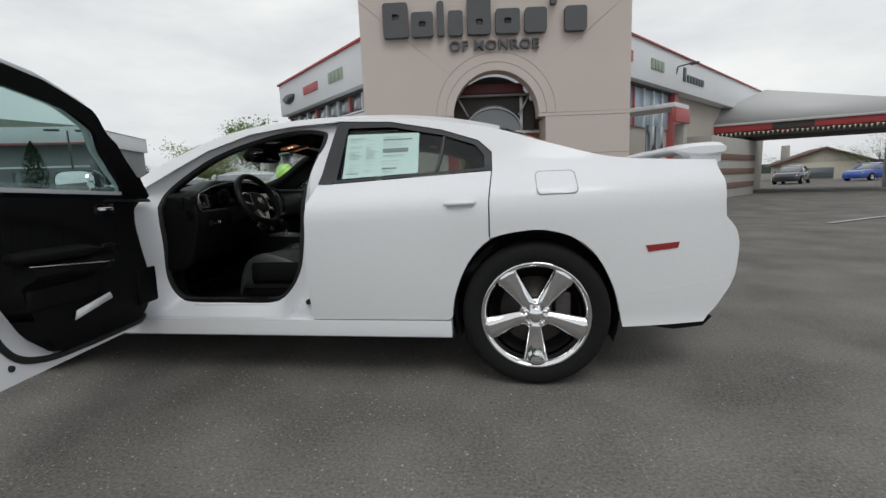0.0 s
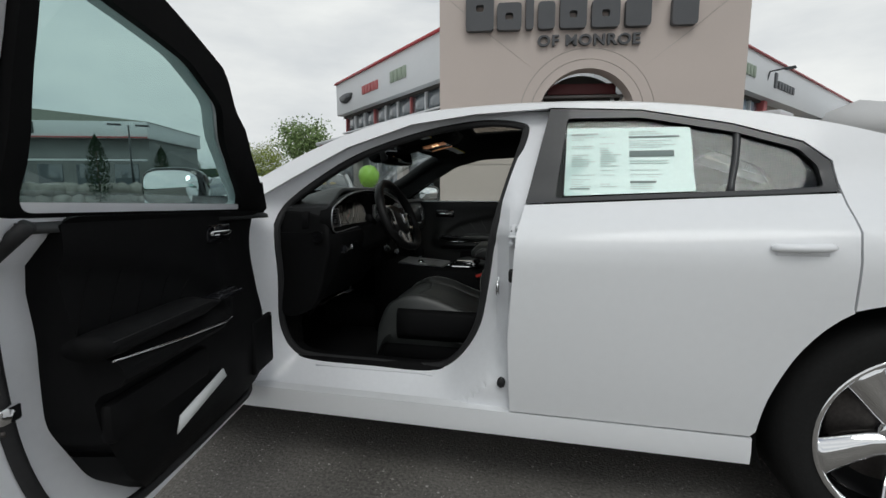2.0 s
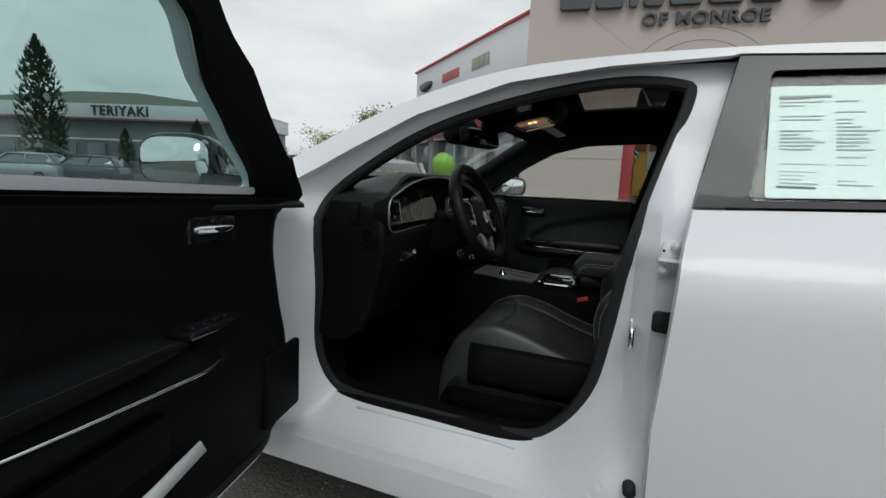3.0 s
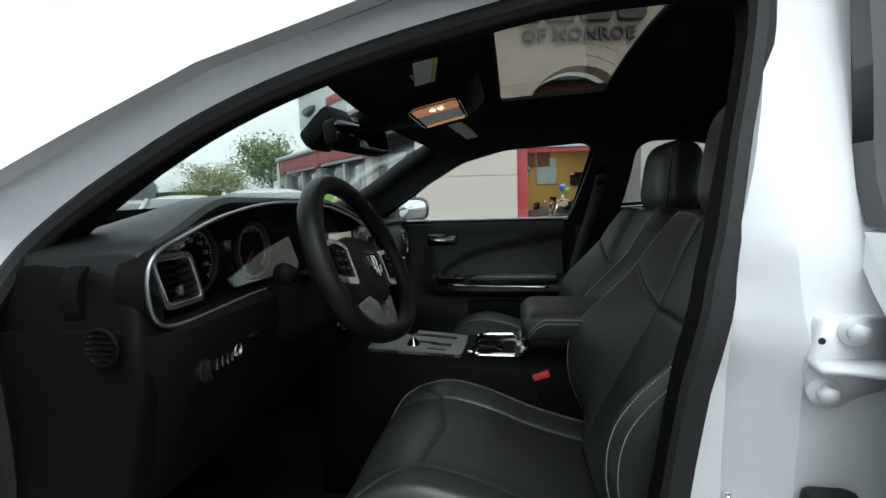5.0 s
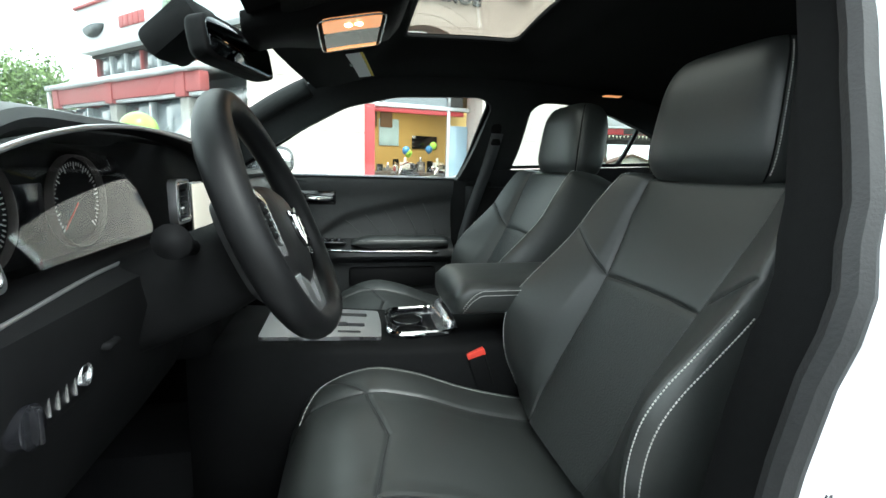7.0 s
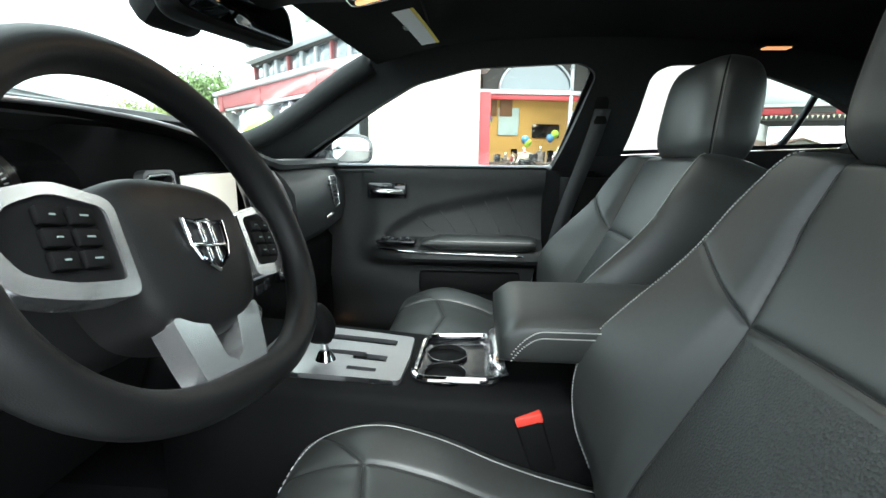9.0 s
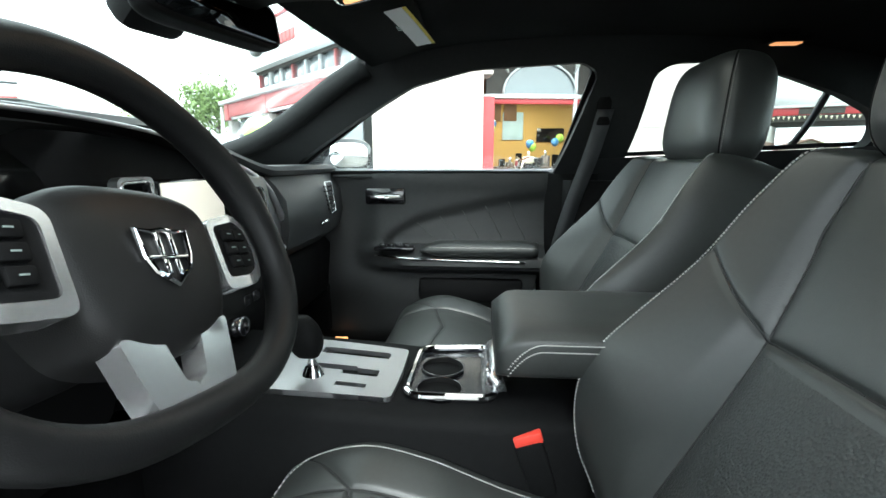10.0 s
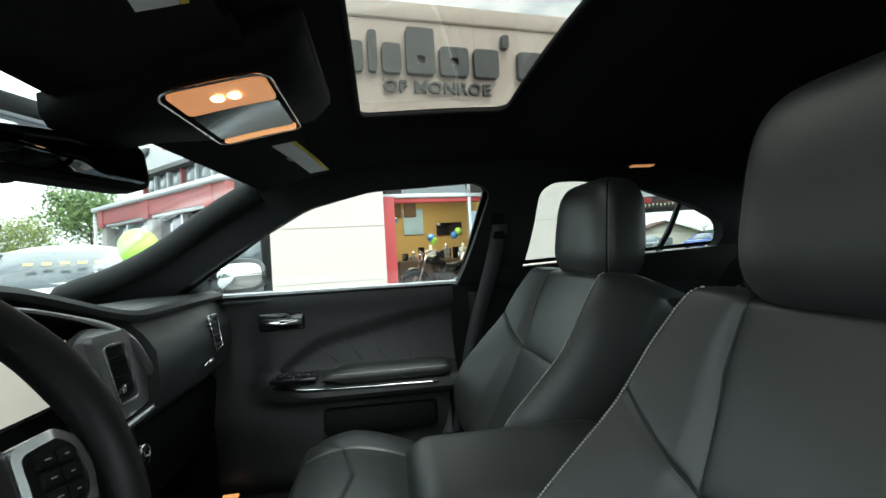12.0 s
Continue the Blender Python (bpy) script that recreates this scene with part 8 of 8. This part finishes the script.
# rock wall in front of it
rw_ = random.Random(9)
wall_o = empty("rock_wall", "retaining wall of rough grey boulders", "wall")
for k in range(120):
    t = k / 120
    p = AZ_(-72, 48) * (1 - t) + AZ_(-46.5, 42) * t
    for lay in range(2):
        bm = bmesh.new()
        bmesh.ops.create_icosphere(bm, subdivisions=2, radius=rw_.uniform(0.35, 0.58))
        sd = rw_.uniform(0, 99)
        for v in bm.verts:
            v.co *= 1 + 0.35 * noise.noise(v.co * 2.2 + Vector((sd, 0, 0)))
            v.co.x *= 1.25
        bm.transform(Matrix.Translation(p + Vector((rw_.uniform(-0.25, 0.25), rw_.uniform(-0.2, 0.2), 0.35 + 0.75 * lay))))
        part("boulder", bm, ROCK, wall_o)

# street lamp
sl = empty("street_lamp", "tall twin-arm car park lamp post", "street lamp", at=AZ_(-47.2, 46))
bm = bmesh.new()
cyl(bm, (0, 0, 0), (0, 0, 6.4), 0.09, 0.06, 10)
part("post", bm, lm, sl)
for s_ in (-1, 1):
    bm = bmesh.new()
    box(bm, (s_ * 0.75, s_ * 0.6, 6.42), (0.95, 0.35, 0.14), 0.03, m=Matrix.Rotation(radians(38), 4, 'Z'))
    part("lamp_head", bm, lm, sl)

# house beyond the lot
hs = empty("house", "pale house with a brown gable roof", "house")
hs.matrix_world = Matrix.Translation(AZ_(32.2, 60, -0.6, (1.1, -3))) @ Matrix.Rotation(radians(-20), 4, 'Z')
bar(hs, "wall", (0, 3, 1.2), (7, 6, 2.4), surface("cream_siding", (0.60, 0.56, 0.47), 0.8))
bm = bmesh.new()
loft(bm, [[(-4.2, y, 2.3), (0, y, 3.9), (4.2, y, 2.3), (4.2, y, 2.15), (0, y, 3.7), (-4.2, y, 2.15)] for y in (-0.5, 6.5)])
part("roof", bm, surface("brown_shingles", (0.16, 0.10, 0.08), 0.9), hs)
bm = bmesh.new()
loft(bm, [[(-3.5, 0.02, 2.4), (3.5, 0.02, 2.4), (0, 0.02, 3.72)], [(-3.5, 0.2, 2.4), (3.5, 0.2, 2.4), (0, 0.2, 3.72)]])
part("gable", bm, surface("cream_siding", (0.60, 0.56, 0.47), 0.8), hs)
bar(hs, "garage_window", (-0.4, -0.04, 1.3), (2.4, 0.1, 1.1), PANE)
bar(hs, "chimney", (-2.6, 4, 3.6), (0.7, 0.7, 1.6), CONCRETE)

# ---------------------------------------------------------------- other parked cars


def parked(at, yaw, mt, label, kind="sedan", group="parked cars"):
    ob = empty("parked_car", label, "car", group)
    ob.matrix_world = Matrix.Translation(at) @ Matrix.Rotation(radians(yaw), 4, 'Z')
    suv = kind == "suv"
    H_ = 1.78 if suv else 1.44
    belt = 1.05 if suv else 0.92
    st_x = [-2.32, -2.25, -1.9, -1.0, -0.85, 0.0, 1.2, 1.9, 2.25, 2.33]
    topz_ = [0.62, 0.74, 0.86, belt, belt + 0.02, belt + 0.04, belt + 0.05, belt + 0.04, belt, 0.80]
    hw_ = [0.62, 0.74, 0.84, 0.89, 0.90, 0.91, 0.91, 0.88, 0.80, 0.70]
    bm = bmesh.new()
    rows = []
    for x, z, w in zip(st_x, topz_, hw_):
        rows.append([(x, -w * 0.9, 0.22), (x, -w, 0.35), (x, -w, z - 0.14), (x, -w * 0.95, z - 0.03), (x, -w * 0.8, z), (x, w * 0.8, z), (x, w * 0.95, z - 0.03), (x, w, z - 0.14), (x, w, 0.35), (x, w * 0.9, 0.22)])
    loft(bm, rows)
    part("body", bm, mt, ob)
    x0, x1, x2, x3 = (-1.0, -0.35, 1.75, 2.22) if suv else (-0.95, -0.2, 0.95, 1.75)
    bm = bmesh.new()
    rows = []
    for z, a, b_, w in ((belt - 0.02, x0, x3, 0.80), (belt + 0.2 * (H_ - belt), x0 + 0.2 * (x1 - x0), x3 + 0.2 * (x2 - x3), 0.77), (belt + 0.88 * (H_ - belt), x1 - 0.03, x2 + 0.06, 0.62)):
        rows.append([(a, -w * 0.9, z), (a + 0.12, -w, z), (b_ - 0.15, -w, z), (b_, -w * 0.9, z), (b_, w * 0.9, z), (b_ - 0.15, w, z), (a + 0.12, w, z), (a, w * 0.9, z)])
    loft(bm, rows)
    part("glasshouse", bm, PANE, ob, "dark car windows")
    bm = bmesh.new()
    rows = []
    zr = belt + 0.86 * (H_ - belt)
    for y in np.linspace(-0.64, 0.64, 9):
        e = 1 - (y / 0.66) ** 4
        rows.append([(x1 - 0.06, y, zr - 0.01), (x1 + 0.1, y, zr + 0.06 * e), ((x1 + x2) / 2, y, zr + 0.11 * e), (x2 - 0.1, y, zr + 0.07 * e), (x2 + 0.10, y, zr - 0.02), ((x1 + x2) / 2, y, zr - 0.03)])
    loft(bm, rows)
    part("roof", bm, mt, ob)
    for sgn in (-1, 1):
        for (xa, za), (xb, zb) in (((x0, belt), (x1, zr)), ((x3, belt), (x2, zr)), (((x0 + x3) / 2, belt), ((x1 + x2) / 2, zr))):
            bm = bmesh.new()
            tube(bm, [(xa, sgn * 0.76, za), ((xa + xb) / 2, sgn * 0.71, (za + zb) / 2), (xb, sgn * 0.64, zb)], 0.045, 6)
            part("pillar", bm, mt, ob)
        for x in (-1.42, 1.42):
            bm = lathe(bmesh.new(), [(0.20, -0.10), (0.32, -0.10), (0.335, -0.05), (0.335, 0.05), (0.32, 0.10), (0.20, 0.10)], 24, Matrix.Translation((x, sgn * 0.82, 0.335)) @ Matrix.Rotation(radians(90), 4, 'X'))
            wh = part("wheel", bm, TYRE, ob)
            bm = lathe(bmesh.new(), [(0.205, 0.09), (0.19, 0.07), (0.06, 0.085), (0.0, 0.085)] if sgn < 0 else [(0.205, -0.09), (0.19, -0.07), (0.06, -0.085), (0.0, -0.085)], 20, Matrix.Translation((x, sgn * 0.82, 0.335)) @ Matrix.Rotation(radians(90), 4, 'X'))
            part("rim", bm, SATIN, wh)
        bm = bmesh.new()
        box(bm, (-2.2, sgn * 0.62, 0.66), (0.14, 0.28, 0.11), 0.03)
        part("headlamp", bm, SATIN, ob)
        bm = bmesh.new()
        box(bm, (2.26, sgn * 0.62, 0.80), (0.10, 0.26, 0.13), 0.03)
        part("tail_lamp", bm, RED_LENS, ob)
        bm = bmesh.new()
        box(bm, (x0 + 0.25, sgn * 0.98, belt + 0.05), (0.10, 0.18, 0.12), 0.03)
        part("side_mirror", bm, mt, ob)
    return ob


DK = surface("dark_car_paint", (0.03, 0.035, 0.04), 0.25, coat=1.0)
BL = surface("blue_car_paint", (0.04, 0.10, 0.45), 0.25, coat=1.0)
SV = surface("silver_car_paint", (0.45, 0.46, 0.47), 0.3, metal=0.5, coat=1.0)
wc1 = parked((-4.1, 6.0, 0), 118, WHITE, "white sedan with yellow windshield writing facing the lot")
parked((-7.0, 7.6, 0), 122, WHITE, "white sedan parked in the row by the showroom")
parked((-10.2, 9.6, 0), 122, SV, "silver sedan parked in the row by the showroom")
for k, (az, d, yaw, mt, kd, lb) in enumerate(((-60.0, 36, 30, DK, "suv", "dark sport utility vehicle by the rock wall"), (-64.5, 37, 30, SV, "suv", "silver van by the rock wall"), (-39, 44, 60, WHITE, "sedan", "white car parked far across the lot"), (-36, 41, 60, DK, "sedan", "dark car parked far across the lot"), (-42.3, 46, 60, SV, "sedan", "silver car parked far across the lot"))):
    parked(AZ_(az, d), yaw, mt, lb, kd)
for k, (az, d, yaw, mt, lb) in enumerate(((35.6, 52, 25, BL, "blue car parked at the far edge of the lot"), (29.9, 46, 50, DK, "dark car parked at the far edge of the lot"), (40.5, 46, 15, SV, "silver car parked at the far edge of the lot"))):
    parked(AZ_(az, d, 0, (1.1, -3)), yaw, mt, lb)
for x, y, mt, lb in ((23.0, -0.6, SV, "silver sedan parked behind in the lot"), (23.6, 2.4, WHITE, "white sedan parked behind in the lot"), (24.2, 5.4, DK, "dark sedan parked behind in the lot")):
    parked((x, y, 0), 5, mt, lb)
# writing on the near windshield, and its balloon
bm = bmesh.new()
for k in range(5):
    box(bm, (-0.60 + 0.02 * (k % 2), -0.36 + 0.17 * k, 1.215), (0.075, 0.10, 0.004), 0.001, m=Matrix.Rotation(radians(-31), 4, 'Y'))
part("windshield_writing", bm, surface("faded_yellow_writing", (0.55, 0.46, 0.26), 0.7), wc1, "yellow painted marks")
balloon(Vector((-1.60, 2.75, 1.26)), 0.125, BALLOON_G, "lime green balloon tied to a parked white car", "lot balloons", 0.4)
